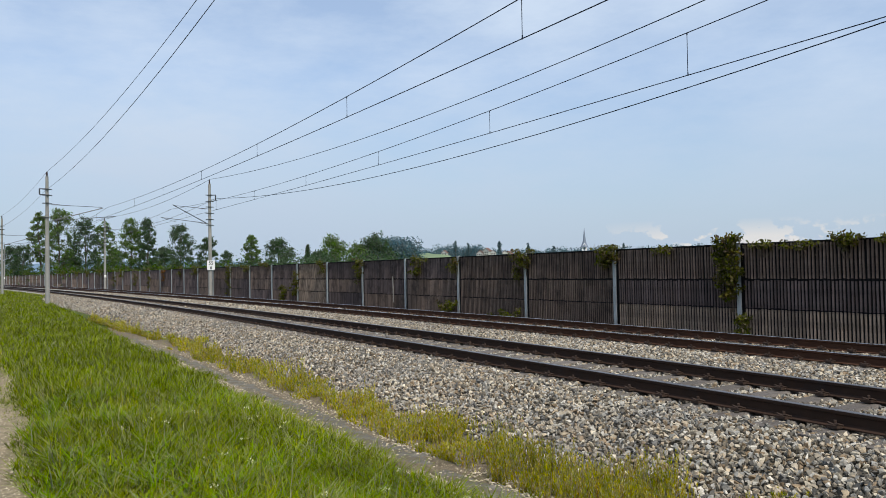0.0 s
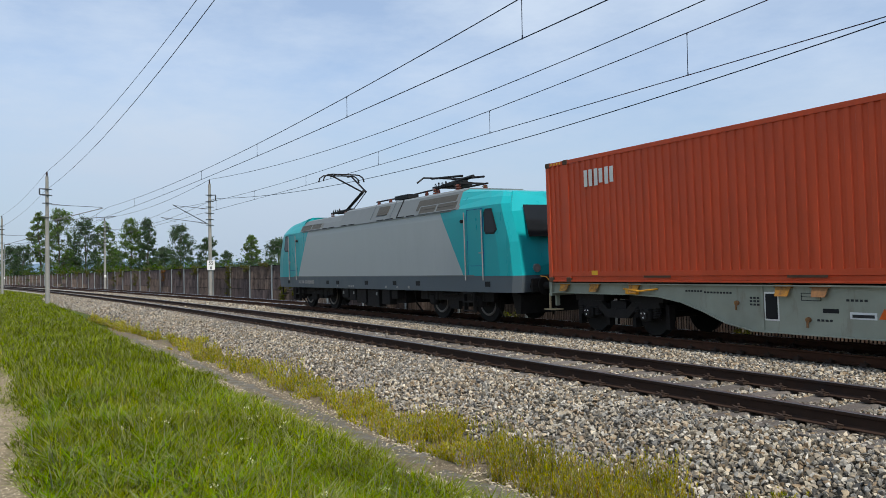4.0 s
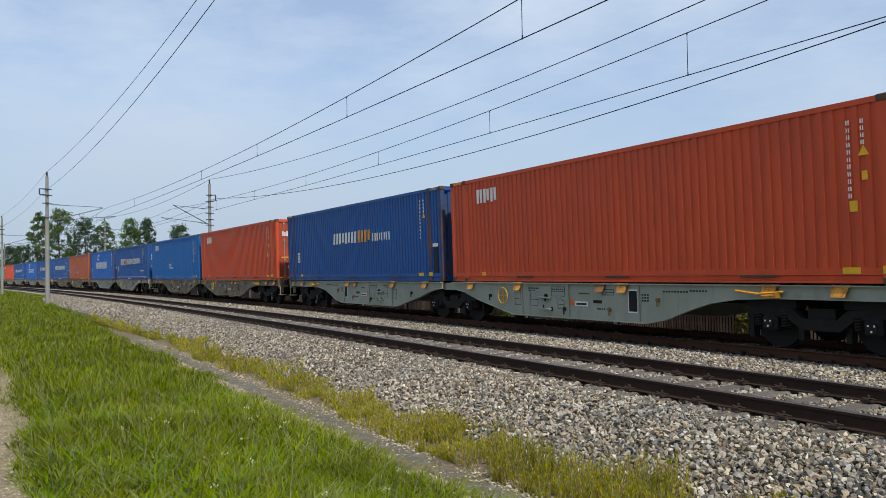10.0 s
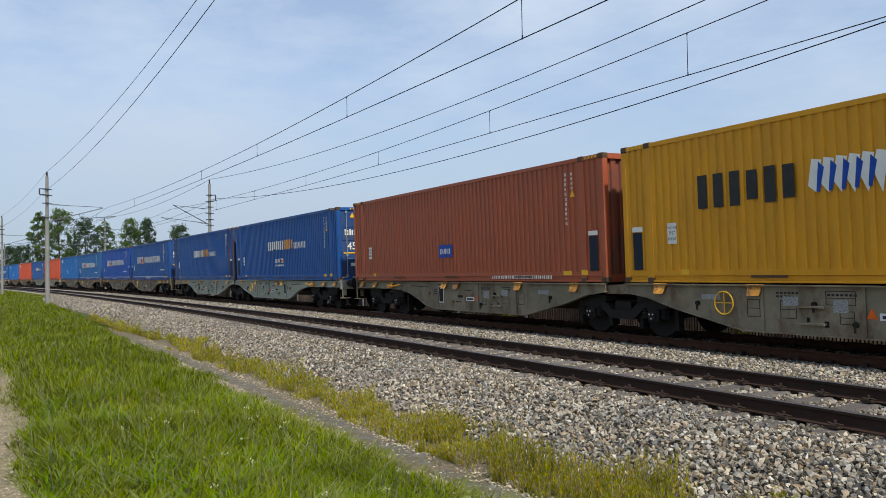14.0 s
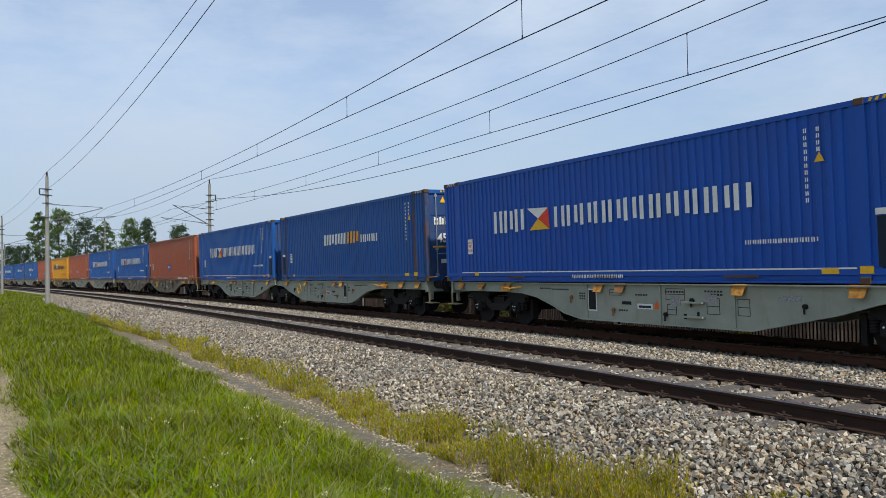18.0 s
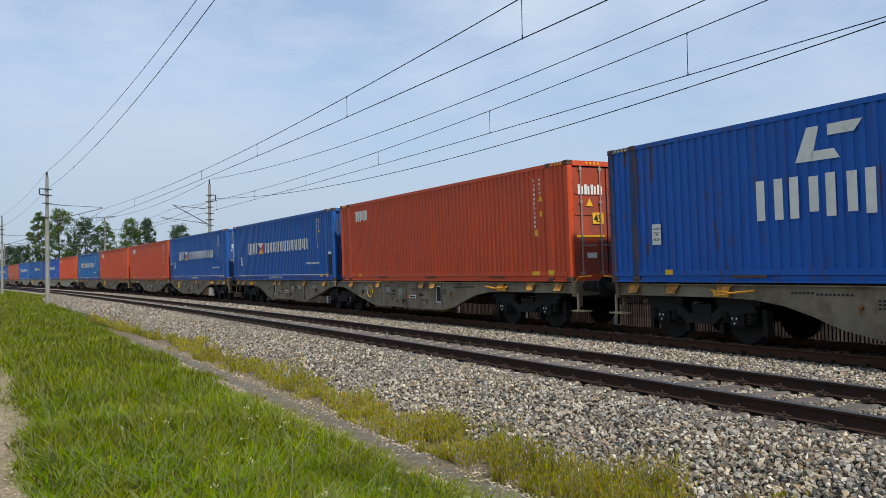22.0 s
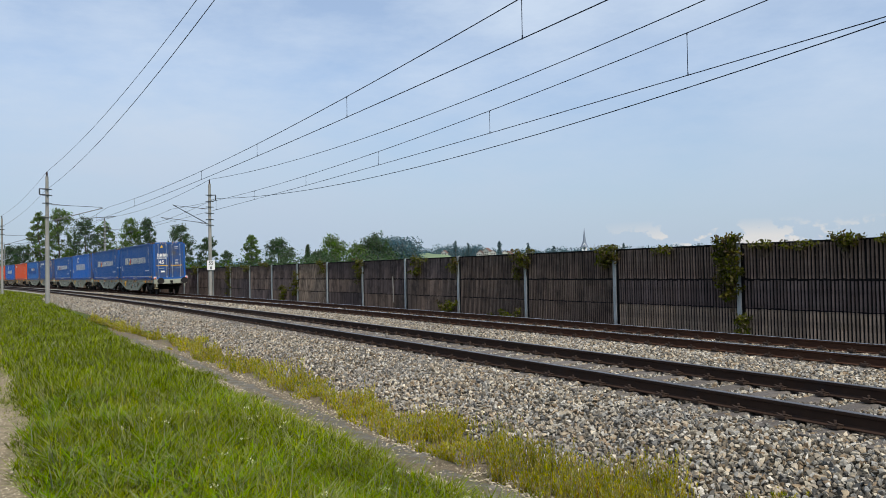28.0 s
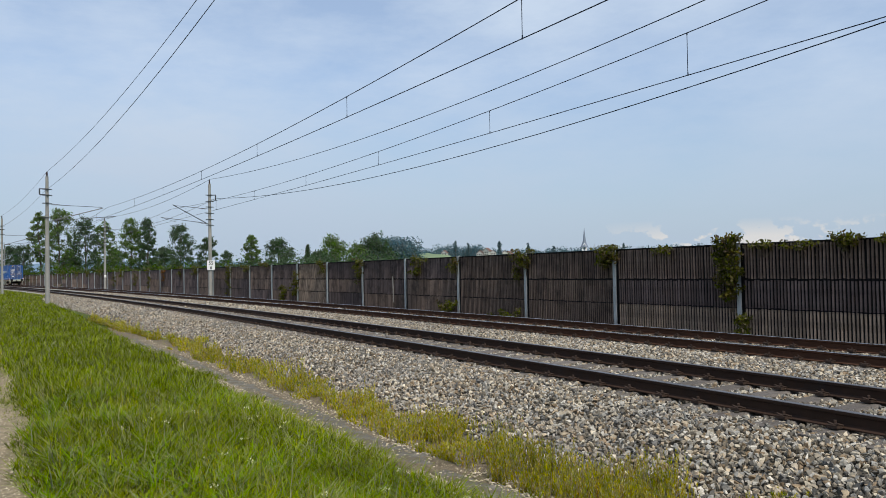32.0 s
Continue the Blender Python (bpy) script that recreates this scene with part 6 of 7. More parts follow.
def make_tree(base, height, width, seed, label, leaf, airy=0.5, low=0.28, conifer=False):
    rng = np.random.default_rng(seed)
    ob = thing("tree", label, "tree", "trees behind the barrier")
    ob.matrix_basis = Matrix.Translation(base)
    g = Geo()
    r = height * 0.013
    knee = (rng.normal() * 0.02 * height, rng.normal() * 0.02 * height, height * 0.45)
    top = (knee[0] + rng.normal() * 0.03 * height, knee[1] + rng.normal() * 0.03 * height, height * 0.92)
    g.cyl((0, 0, -0.5), knee, r, 8, r * 0.7).cyl(knee, top, r * 0.7, 7, r * 0.15)
    centres, radii = [], []
    n = int(300 * (1 - airy * 0.35))
    boughs = []
    nb = int(15 + 16 * (1 - airy))
    for i in range(nb):
        u = (i + rng.random()) / nb
        if conifer:
            continue
        half = width * 0.5 * math.sqrt(max(0.06, 1 - (2 * (u - 0.42)) ** 2 * 0.8)) * (0.7 + 0.42 * rng.random())
        a, q = i * 2.4 + rng.random(), half * (0.35 + 0.55 * rng.random() ** 0.5)
        boughs.append((math.cos(a) * q, math.sin(a) * q, height * (low + (0.93 - low) * u), width * (0.10 + 0.07 * rng.random())))
    for i in range(n):
        u = (i + rng.random()) / n
        if conifer:
            z = height * (0.12 + 0.86 * u)
            spread_ = width * 0.5 * (1.02 - u)
        else:
            z = height * (low + (0.97 - low) * u)
            spread_ = width * 0.5 * math.sqrt(max(0.04, 1 - (2 * (u - 0.42)) ** 2 * 0.78)) * (0.75 + 0.4 * rng.random())
        a = rng.random() * 6.283
        q = spread_ * (0.25 + 0.75 * rng.random() ** 0.6)
        c = (math.cos(a) * q + knee[0], math.sin(a) * q + knee[1], z)
        if boughs and rng.random() < 0.68:
            bx, by, bz, br = boughs[int(rng.integers(len(boughs)))]
            off = rng.normal(size=3) * br * 0.62
            c = (bx + knee[0] + off[0], by + knee[1] + off[1], bz + off[2] * 0.75)
            z = c[2]
        centres.append(c)
        radii.append(width * (0.048 + 0.055 * rng.random() ** 1.5) * (1.25 - 0.35 * airy))
        if i % 17 == 0:
            u2 = min(0.9, max(0.2, z / height - 0.22))
            st = Vector(knee) * (u2 / 0.45) if u2 < 0.45 else Vector(knee).lerp(Vector(top), (u2 - 0.45) / 0.47)
            g.cyl(st, c, r * 0.22, 5, r * 0.06)
    part("trunk", g, M_BARK, ob)
    per = 46
    v, f = leaf_cloud(rng, centres, radii, per, max(height * 0.0058, width * 0.0135) + 0.033)
    part("crown", big_mesh("crown", v, f, leaf), None, ob)
    return ob


def far_tree(px, top, wide, dist, seed, label, leaf=None, airy=0.5, low=0.28, conifer=False):
    """px: column of the view 0..1; top: tangent of the angle of its top over the horizon; wide: angle of its width."""
    dist = behind_wall(px, dist)
    d = aim_dir(px)
    depth = dist * math.cos(math.atan((px - 0.5) * 2 * math.tan(radians(29.81))))
    b = d * dist
    b.z = ground_height(b.x, b.y)
    make_tree(b, EYE_Z + top * depth - b.z, wide * depth, seed, label, leaf or M_LEAF, airy, low, conifer)


F = 1368.3
for i, (x, y, w, dist, leaf, airy, low, con, label) in enumerate((
    (18, 432, 46, 210, 1, 0.1, 0.05, False, "dense dark green tree at the wood's edge"),
    (44, 430, 40, 200, 1, 0.2, 0.05, False, "dense dark green tree at the wood's edge"),
    (98, 366, 66, 165, 0, 0.75, 0.2, False, "tall airy poplar-like tree with open crown"),
    (75, 372, 44, 168, 0, 0.85, 0.35, False, "tall thin airy tree with open crown"),
    (150, 379, 58, 170, 1, 0.6, 0.12, False, "tall dark green tree with gaps in its crown"),
    (182, 388, 44, 175, 0, 0.8, 0.25, False, "slender airy tree behind the barrier"),
    (231, 384, 50, 165, 0, 0.25, 0.2, False, "full leafy green tree behind the barrier"),
    (266, 382, 38, 160, 1, 0.3, 0.15, False, "tall narrow dark green tree"),
    (318, 394, 50, 150, 1, 0.1, 0.12, False, "dense round-topped green tree"),
    (365, 416, 44, 150, 1, 0.7, 0.15, False, "small airy tree behind the kilometre mast"),
    (400, 442, 30, 170, 1, 0.3, 0.05, False, "low dark green tree behind the barrier"),
    (447, 413, 34, 145, 0, 0.7, 0.3, False, "slender young tree with airy crown"),
    (492, 421, 62, 160, 1, 0.5, 0.1, False, "broad green tree with loose crown"),
    (543, 433, 24, 170, 1, 0.0, 0.1, True, "dark pointed conifer behind the barrier"),
    (591, 419, 66, 180, 0, 0.2, 0.1, False, "broad leafy green tree"),
    (632, 430, 40, 185, 0, 0.3, 0.1, False, "light green leafy tree"),
    (662, 416, 72, 190, 1, 0.0, 0.05, False, "large dense dark green tree"),
    (563, 444, 50, 175, 1, 0.2, 0.05, False, "low bushy green tree behind the barrier"),
    (124, 446, 50, 190, 1, 0.3, 0.05, False, "bushy dark green tree behind the barrier"),
    (200, 440, 44, 195, 1, 0.3, 0.05, False, "bushy dark green tree behind the barrier"),
    (290, 436, 50, 190, 1, 0.2, 0.05, False, "bushy dark green tree behind the barrier"),
)):
    hor = 482.5 - (x / 1568) * 23.5
    far_tree(x / 1568, (hor - y) / F, w / F, dist, 100 + i, label, (M_LEAF, M_LEAF2)[leaf], airy, low, con)


def hedge(name, label, cols, dist, tops, leaf, size, per, group=""):
    """A run of scrub or far wood seen over the barrier: loose clumps along an arc."""
    rng = np.random.default_rng(int(dist * 7 + cols[0] * 1000))
    centres, radii = [], []
    n = tops[2]
    for i in range(n):
        px = cols[0] + (cols[1] - cols[0]) * (i + rng.random()) / n
        dd = behind_wall(px, dist, 6.0) * (1.0 + 0.06 * rng.random())
        d = aim_dir(px) * dd
        gz = ground_height(d.x, d.y)
        z1 = EYE_Z + dd * (tops[0] + (tops[1] - tops[0]) * rng.random() ** 1.5)
        rad = max(1.0, (z1 - gz) * 0.3)
        for k in range(3):
            centres.append((d.x + rng.normal() * rad * 0.5, d.y + rng.normal() * rad * 0.5, gz + (z1 - gz - rad * 0.7) * (0.35 + 0.325 * k)))
            radii.append(rad)
    v, f = leaf_cloud(rng, centres, radii, per, size, tight=name == "far_wood")
    ob = new(name, big_mesh(name, v, f, leaf))
    tagged(ob, label, "scrub", group, "stuff")


M_SCRUB = leaf_material("scrub_leaf", (0.06, 0.085, 0.02), hue=0.04)
# blue-green because distance haze is mixed into the leaf colour
M_HAZED_WOOD = leaf_material("far_wood", (0.10, 0.158, 0.175), island=0.22, hue=0.02)
hedge("scrub", "green scrub behind the noise barrier", (0.0, 0.27), 110, (0.001, 0.009, 110), M_SCRUB, 0.13, 110)
hedge("scrub", "green scrub and bushes behind the noise barrier", (0.27, 0.47), 140, (0.006, 0.019, 80), M_LEAF2, 0.16, 120)


# ---- low hills, far village ----
def hill(name, label, px0, px1, dist, depth, height, mat, seed):
    """A long soft rise across the view."""
    rng = random.Random(seed)
    nx, ny = 48, 10
    vs, fs = [], []
    for j in range(ny):
        v = j / (ny - 1)
        for i in range(nx):
            u = i / (nx - 1)
            d = aim_dir(px0 + (px1 - px0) * u) * (dist + depth * v)
            env = math.sin(math.pi * min(1, u * 1.0)) ** 0.6 if 0 < u < 1 else 0.0
            h = height * env * math.sin(math.pi * min(v * 0.62, 1.0)) * (0.8 + 0.35 * noise.noise(Vector((u * 4.0 + seed, v * 1.5, seed))))
            vs.append((d.x, d.y, ground_height(d.x, d.y) - 1.0 + max(0.0, h)))
    fs = [(j * nx + i, j * nx + i + 1, (j + 1) * nx + i + 1, (j + 1) * nx + i) for j in range(ny - 1) for i in range(nx - 1)]
    tagged(new(name, big_mesh(name, vs, fs, mat, True)), label, "hill", kind="structure")


# hills and meadow carry the haze of distance in their base colours
M_HAZED_HILL = surface("hill_far", (0.13, 0.20, 0.27), 1.0, tone=0.12, scale=0.01, bump=0)
M_HAZED_MEADOW = surface("meadow", (0.15, 0.20, 0.11), 0.95, tone=0.15, scale=0.03, bump=0)
hill("backdrop_hill", "hazy blue wooded hills on the horizon", -0.12, 0.42, 2600, 1200, 62, M_HAZED_HILL, 3)
hill("backdrop_hill", "hazy blue wooded hills on the horizon", 0.25, 1.15, 2900, 1200, 70, M_HAZED_HILL, 8)
hill("backdrop_meadow", "pale green meadow slope below the village", 0.435, 0.535, 640, 320, 27, M_HAZED_MEADOW, 5)
hedge("far_wood", "dark wood on the hill beyond the trees", (0.425, 0.462), 600, (0.030, 0.040, 26), M_HAZED_WOOD, 0.7, 300)
hedge("far_wood", "distant trees along the meadow's crest", (0.455, 0.505), 880, (0.019, 0.0245, 30), M_HAZED_WOOD, 0.75, 150)
hedge("far_wood", "dark trees among the village houses", (0.497, 0.545), 890, (0.020, 0.029, 30), M_HAZED_WOOD, 0.75, 190)
hedge("far_wood", "distant trees along the horizon", (0.54, 0.80), 1000, (0.016, 0.0225, 100), M_HAZED_WOOD, 0.85, 100)
hedge("far_wood", "distant trees along the horizon", (0.60, 0.75), 900, (0.014, 0.020, 50), M_HAZED_WOOD, 0.85, 100)
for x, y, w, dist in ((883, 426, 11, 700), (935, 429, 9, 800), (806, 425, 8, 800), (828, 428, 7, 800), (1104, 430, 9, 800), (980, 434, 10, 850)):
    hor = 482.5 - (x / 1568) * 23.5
    far_tree(x / 1568, (hor - y) / F, w / F, dist, x, "slim dark poplar in the distant village", M_HAZED_WOOD, 0.0, 0.1)

M_ROOF = surface("roof_tile", (0.15, 0.095, 0.08), 0.9, bump=0)
M_RENDER = surface("house_render", (0.42, 0.42, 0.40), 0.9, tone=0.05, bump=0)
M_SPIRE = surface("spire_slate", (0.16, 0.19, 0.24), 0.6, bump=0)


def make_house(px, dist, z, w, seed, label):
    d = aim_dir(px) * dist
    ob = thing("house", label, "house", "village houses")
    ob.matrix_basis = Matrix.Translation((d.x, d.y, z)) @ pose(0, 0, 0, 0, 0, math.degrees(math.atan2(d.y, d.x)) - 90 + (seed * 37) % 70 - 35)
    part("wall", Geo().box((0, 0, 1.0), (w, w * 0.7, 8.0)).prism([(-w / 2, 5.0), (w / 2, 5.0), (0, 5.0 + w * 0.38)], -w * 0.33, w * 0.33), M_RENDER, ob)
    part("roof", Geo().prism([(-w / 2 - 0.6, 4.7), (-w / 2 - 0.6, 5.0), (0, 5.5 + w * 0.4), (w / 2 + 0.6, 5.0), (w / 2 + 0.6, 4.7), (0, 5.15 + w * 0.4)], -w * 0.4, w * 0.4), M_ROOF, ob, "red-brown tiled roof")
    for x in (-w * 0.28, 0, w * 0.28):
        for zz in (1.6, 3.8):
            part("window", Geo().box((x, -w * 0.352, zz), (1.1, 0.06, 1.3)), M_GLASSY, ob)


for i, (x, y, w) in enumerate(((862, 440, 8), (872, 443, 7), (901, 446, 8), (893, 444, 7), (787, 443, 6), (915, 447, 7), (850, 444, 7))):
    hor = 482.5 - (x / 1568) * 23.5
    make_house(x / 1568, 840, EYE_Z + (hor - y) / F * 840 - 8.0, w, i, "pale rendered village house with red-brown roof")


def make_church():
    d = aim_dir(1034.5 / 1568) * 950
    ob = thing("church", "white church tower with tall slender grey spire", "church")
    z = EYE_Z + (467 - 445) / F * 935 - 14
    ob.matrix_basis = Matrix.Translation((d.x, d.y, z)) @ pose(0, 0, 0, 0, 0, math.degrees(math.atan2(d.y, d.x)) - 90)
    part("tower", Geo().box((0, 0, 8), (6.2, 6.2, 22)).prism([(-3.1, 19), (3.1, 19), (0, 24)], -3.1, 3.1), M_WHITE, ob, "white tower")
    part("clock_face", Geo().cyl((0, -3.1, 17), (0, -3.2, 17), 1.2, 16), M_CHARCOAL, ob)
    part("window", Geo().box((0, -3.12, 12.5), (1.0, 0.1, 2.2)), M_GLASSY, ob)
    part("spire", Geo().cyl((0, 0, 18.5), (0, 0, 25.5), 4.6, 8, 1.9).cyl((0, 0, 25.5), (0, 0, 42), 1.9, 8, 0.06), M_SPIRE, ob, "slender grey spire")
    part("nave", Geo().box((-9, 5, 4), (18, 9, 10)), M_WHITE, ob)
    part("nave_roof", Geo().prism([(-18.5, 9), (0, 9), (0, 9.2), (-9, 15), (-18.5, 9.2)], 0.2, 9.8), M_ROOF, ob)


make_church()


M_STRAWBOARD = surface("pale_board", (0.28, 0.26, 0.23), 0.9, tone=0.2, bump=0.2)


# ---- climbing plants on the barrier ----
def vine(s, z0, z1, width, n, label, leaf=None, out=0.1, seed=0):
    rng = np.random.default_rng(900 + seed)
    ob = thing("climbing_plant", label, "climbing plant", "climbing plants")
    ob.matrix_basis = barrier_frame(s)
    k = max(4, n // 22)
    zz = z0 + (z1 - z0) * rng.random(k) ** 0.8
    cs = np.stack([rng.normal(size=k) * width * 0.32 * (0.45 + 0.55 * (zz - z0) / max(0.2, z1 - z0)), -0.12 - rng.random(k) * out, zz], 1)
    v, f = leaf_cloud(rng, cs, np.full(k, 0.12), 46, 0.036)
    part("foliage", big_mesh("foliage", v, f, leaf or M_VINE), None, ob)
    g = Geo()
    for i in range(4):
        x = (i - 1.5) * width * 0.16
        g.tube([(x * 0.4, -0.075, z0 - (0.3 if z0 > 0.2 else 0)), (x, -0.10, (z0 + z1) / 2), (x * 1.6, -0.09, z1 - 0.06)], 0.009, 5)
    part("stem", g, M_BARK, ob)


M_VINERED = leaf_material("vine_leaf_red", (0.16, 0.075, 0.03), hue=0.03)
GREEN = "green climbing plant hanging over the barrier"
SV = lambda k: S_POST + k * BAY
for i, (s, z0, z1, w, n, leaf) in enumerate((
    (14.15, 1.15, 2.22, 0.95, 1500, 0), (14.1, 0.55, 1.3, 0.55, 500, 0), (13.75, -0.35, 0.2, 0.5, 320, 0), (10.95, 1.88, 2.1, 0.7, 300, 0), (11.9, 1.93, 1.95, 1.6, 90, 0), (9.9, 1.96, 2.0, 0.9, 90, 0),
    (16.2, 1.93, 1.96, 1.6, 110, 0), (13.1, 1.95, 1.98, 1.0, 110, 0), (SV(1) + 0.25, 1.45, 2.12, 0.85, 600, 0), (SV(2) + 0.05, 1.5, 2.14, 1.2, 520, 0), (SV(2) + 0.4, 1.1, 1.6, 0.3, 120, 0),
    (SV(3) + 0.1, 1.35, 2.08, 0.6, 300, 0), (SV(3) + 0.7, -0.3, 0.15, 1.5, 420, 0), (SV(2) + 1.2, -0.35, -0.05, 1.8, 200, 0), (SV(4) - 1.2, 1.3, 2.12, 1.3, 420, 0), (SV(5) + 0.3, 0.95, 2.15, 1.2, 520, 0),
    (SV(6) + 0.6, 1.35, 2.12, 1.2, 300, 0), (SV(7) + 0.1, -0.2, 1.5, 0.9, 520, 0), (SV(8) - 2.3, -0.3, 0.7, 1.4, 600, 0), (SV(8) + 0.8, 1.95, 2.15, 2.5, 200, 0), (SV(9) + 0.6, 1.4, 2.1, 1.4, 320, 0),
    (SV(10) + 0.2, -0.2, 2.2, 1.0, 600, 0), (SV(12) + 0.6, 1.5, 2.25, 2.2, 340, 0), (SV(13) + 1, 1.2, 2.2, 1.6, 300, 0), (SV(14) + 3, 0.9, 2.0, 1.4, 320, 1), (SV(16), -0.2, 2.2, 2.0, 420, 0),
    (SV(17) + 2, 0.3, 2.3, 3.0, 500, 0), (SV(19), 1.2, 2.3, 5.0, 420, 0), (SV(20), 0.0, 2.3, 3.0, 420, 0), (SV(22), 1.5, 2.4, 5.0, 420, 0), (SV(24), 1.4, 2.3, 5.0, 420, 0), (SV(26), 1.5, 2.4, 6.0, 420, 0), (SV(29), 1.5, 2.4, 7.0, 420, 0),
)):
    vine(s, z0, z1, w, n, GREEN if not leaf else "reddish climbing plant on the barrier", M_VINERED if leaf else None, 0.12, i)


loose = thing("loose_slat", "pale loose wooden slat leaning on the barrier", "slat")
loose.matrix_basis = barrier_frame(33.6) @ pose(0, -0.1, 0.1, 3, 3, 0)
part("board", Geo().box((0, 0, 0.5), (0.07, 0.025, 1.25)), M_STRAWBOARD, loose)


# ---- crushed stone ----
def stone_shapes(rng, count, points):
    """Angular lumps with worn corners: hulls of points strewn over a rounded box. Lists of (verts, triangles)."""
    made = []
    for _ in range(count):
        bm = bmesh.new()
        p = rng.normal(size=(points, 3))
        p /= np.linalg.norm(p, axis=1)[:, None]
        p /= (np.abs(p) ** 3.2).sum(1)[:, None] ** (1 / 3.2)
        for q in p * (0.86 + 0.2 * rng.random((points, 1))):
            bm.verts.new(q)
        bmesh.ops.convex_hull(bm, input=bm.verts)
        bmesh.ops.delete(bm, geom=[v for v in bm.verts if not v.link_faces], context="VERTS")
        bmesh.ops.triangulate(bm, faces=bm.faces)
        bmesh.ops.recalc_face_normals(bm, faces=bm.faces)
        bm.verts.index_update()
        made.append((np.array([v.co[:] for v in bm.verts]), np.array([[v.index for v in f.verts] for f in bm.faces])))
        bm.free()
    return made


def stones(name, label, areas, seed, points):
    """areas: (s0, s1, off0, off1, spacing, layers, gap): packed stones; gap keeps clear of the sleepers of that track."""
    rng = np.random.default_rng(seed)
    shapes = stone_shapes(rng, 16, points)
    bo, bz = [a for a, _ in BED], [b for _, b in BED]
    V, T, n0 = [], [], 0
    for s0, s1, o0, o1, d, layers, gap in areas:
        S, O, Z, Rr = [], [], [], []
        for layer in range(layers):
            gs, go = np.meshgrid(np.arange(s0, s1, d), np.arange(o0, o1, d * 0.9), indexing="ij")
            gs = gs + (np.arange(gs.shape[1]) % 2 * 0.5 * d)[None]
            s, o = (gs + rng.uniform(-0.34, 0.34, gs.shape) * d).ravel(), (go + rng.uniform(-0.34, 0.34, go.shape) * d).ravel()
            keep = rng.random(len(s)) < (1.0 if layer == 0 else 0.42)
            if gap is not None:
                ph = np.abs((s - 3.86 - gap + 0.3) % 0.6 - 0.3)
                keep &= (ph > 0.10) | (rng.random(len(s)) < 0.3)
            if o0 < -7.8:
                keep &= o > -7.95 + 0.22 * np.sin(s * 0.9) + 0.14 * np.sin(s * 2.3 + 1) - 0.5 * rng.random(len(s)) ** 2.5
            s, o = s[keep], o[keep]
            r = d * 0.5 * (0.72 + 0.62 * rng.random(len(s)) ** 1.4)
            S.append(s), O.append(o), Rr.append(r)
            Z.append(r * (0.15 if layer == 0 else 0.8) + 0.006 * rng.normal(size=len(s)) + (0.0 if gap is None else 0.027))
        s, o, r, z = (np.concatenate(q) for q in (S, O, Rr, Z))
        x, y = plan(s, o)
        z = z + np.interp(o, bo, bz) + GRADE * s
        q = rng.normal(size=(len(s), 4))
        q /= np.linalg.norm(q, axis=1)[:, None]
        w, a, b, c = q.T
        R = np.stack([1 - 2 * (b * b + c * c), 2 * (a * b - c * w), 2 * (a * c + b * w), 2 * (a * b + c * w), 1 - 2 * (a * a + c * c), 2 * (b * c - a * w), 2 * (a * c - b * w), 2 * (b * c + a * w), 1 - 2 * (a * a + b * b)], 1).reshape(-1, 3, 3)
        scale = np.stack([r * (1.0 + 0.35 * rng.random(len(s))), r * (0.8 + 0.2 * rng.random(len(s))), r * (0.55 + 0.3 * rng.random(len(s)))], 1)
        kind = rng.integers(0, len(shapes), len(s))
        place = np.stack([x, y, z], 1)
        for k, (sv, st) in enumerate(shapes):
            pick = kind == k
            sh = sv[None] * scale[pick][:, None, :]
            v = np.einsum("nij,nkj->nki", R[pick], sh) + place[pick][:, None, :]
            T.append((st[None] + (n0 + np.arange(len(sh)) * len(sv))[:, None, None]).reshape(-1, 3))
            V.append(v.reshape(-1, 3))
            n0 += len(sh) * len(sv)
    ob = new(name, big_mesh(name, np.concatenate(V), np.concatenate(T), M_STONE))
    tagged(ob, label, "ballast", kind="stuff")


E = -SPACING
stones("ballast_stones", "loose angular grey and tan ballast stones beside the track", [
    (2.6, 14, -8.35, E - 0.86, 0.058, 2, None), (2.6, 14, E - 0.66, E + 0.66, 0.056, 1, 0.0), (3.2, 14, E + 0.86, -0.88, 0.060, 1, None)], 11, 10)
stones("ballast_stones", "loose ballast stones along the tracks", [
    (14, 36, -8.35, E - 0.86, 0.066, 1, None), (14, 34, E - 0.66, E + 0.66, 0.064, 1, 0.0), (14, 36, E + 0.86, -0.88, 0.066, 1, None), (4, 32, -0.66, 0.66, 0.066, 1, 0.22), (5, 30, 0.86, 2.4, 0.095, 1, None)], 12, 7)
stones("ballast_stones", "loose ballast stones along the tracks farther off", [
    (36, 92, -8.3, E - 0.86, 0.105, 1, None), (34, 80, E - 0.66, E + 0.66, 0.1, 1, 0.0), (36, 92, E + 0.86, -0.88, 0.105, 1, None), (32, 70, -0.66, 0.66, 0.1, 1, 0.22), (30, 60, 0.86, 2.4, 0.11, 1, None),
    (-9, 2.6, -8.3, E - 0.86, 0.085, 1, None), (-9, 2.6, E - 0.66, E + 0.66, 0.085, 1, 0.0), (-9, 3.2, E + 0.86, -0.88, 0.085, 1, None), (-9, 4, -0.66, 0.66, 0.085, 1, 0.22)], 13, 6)


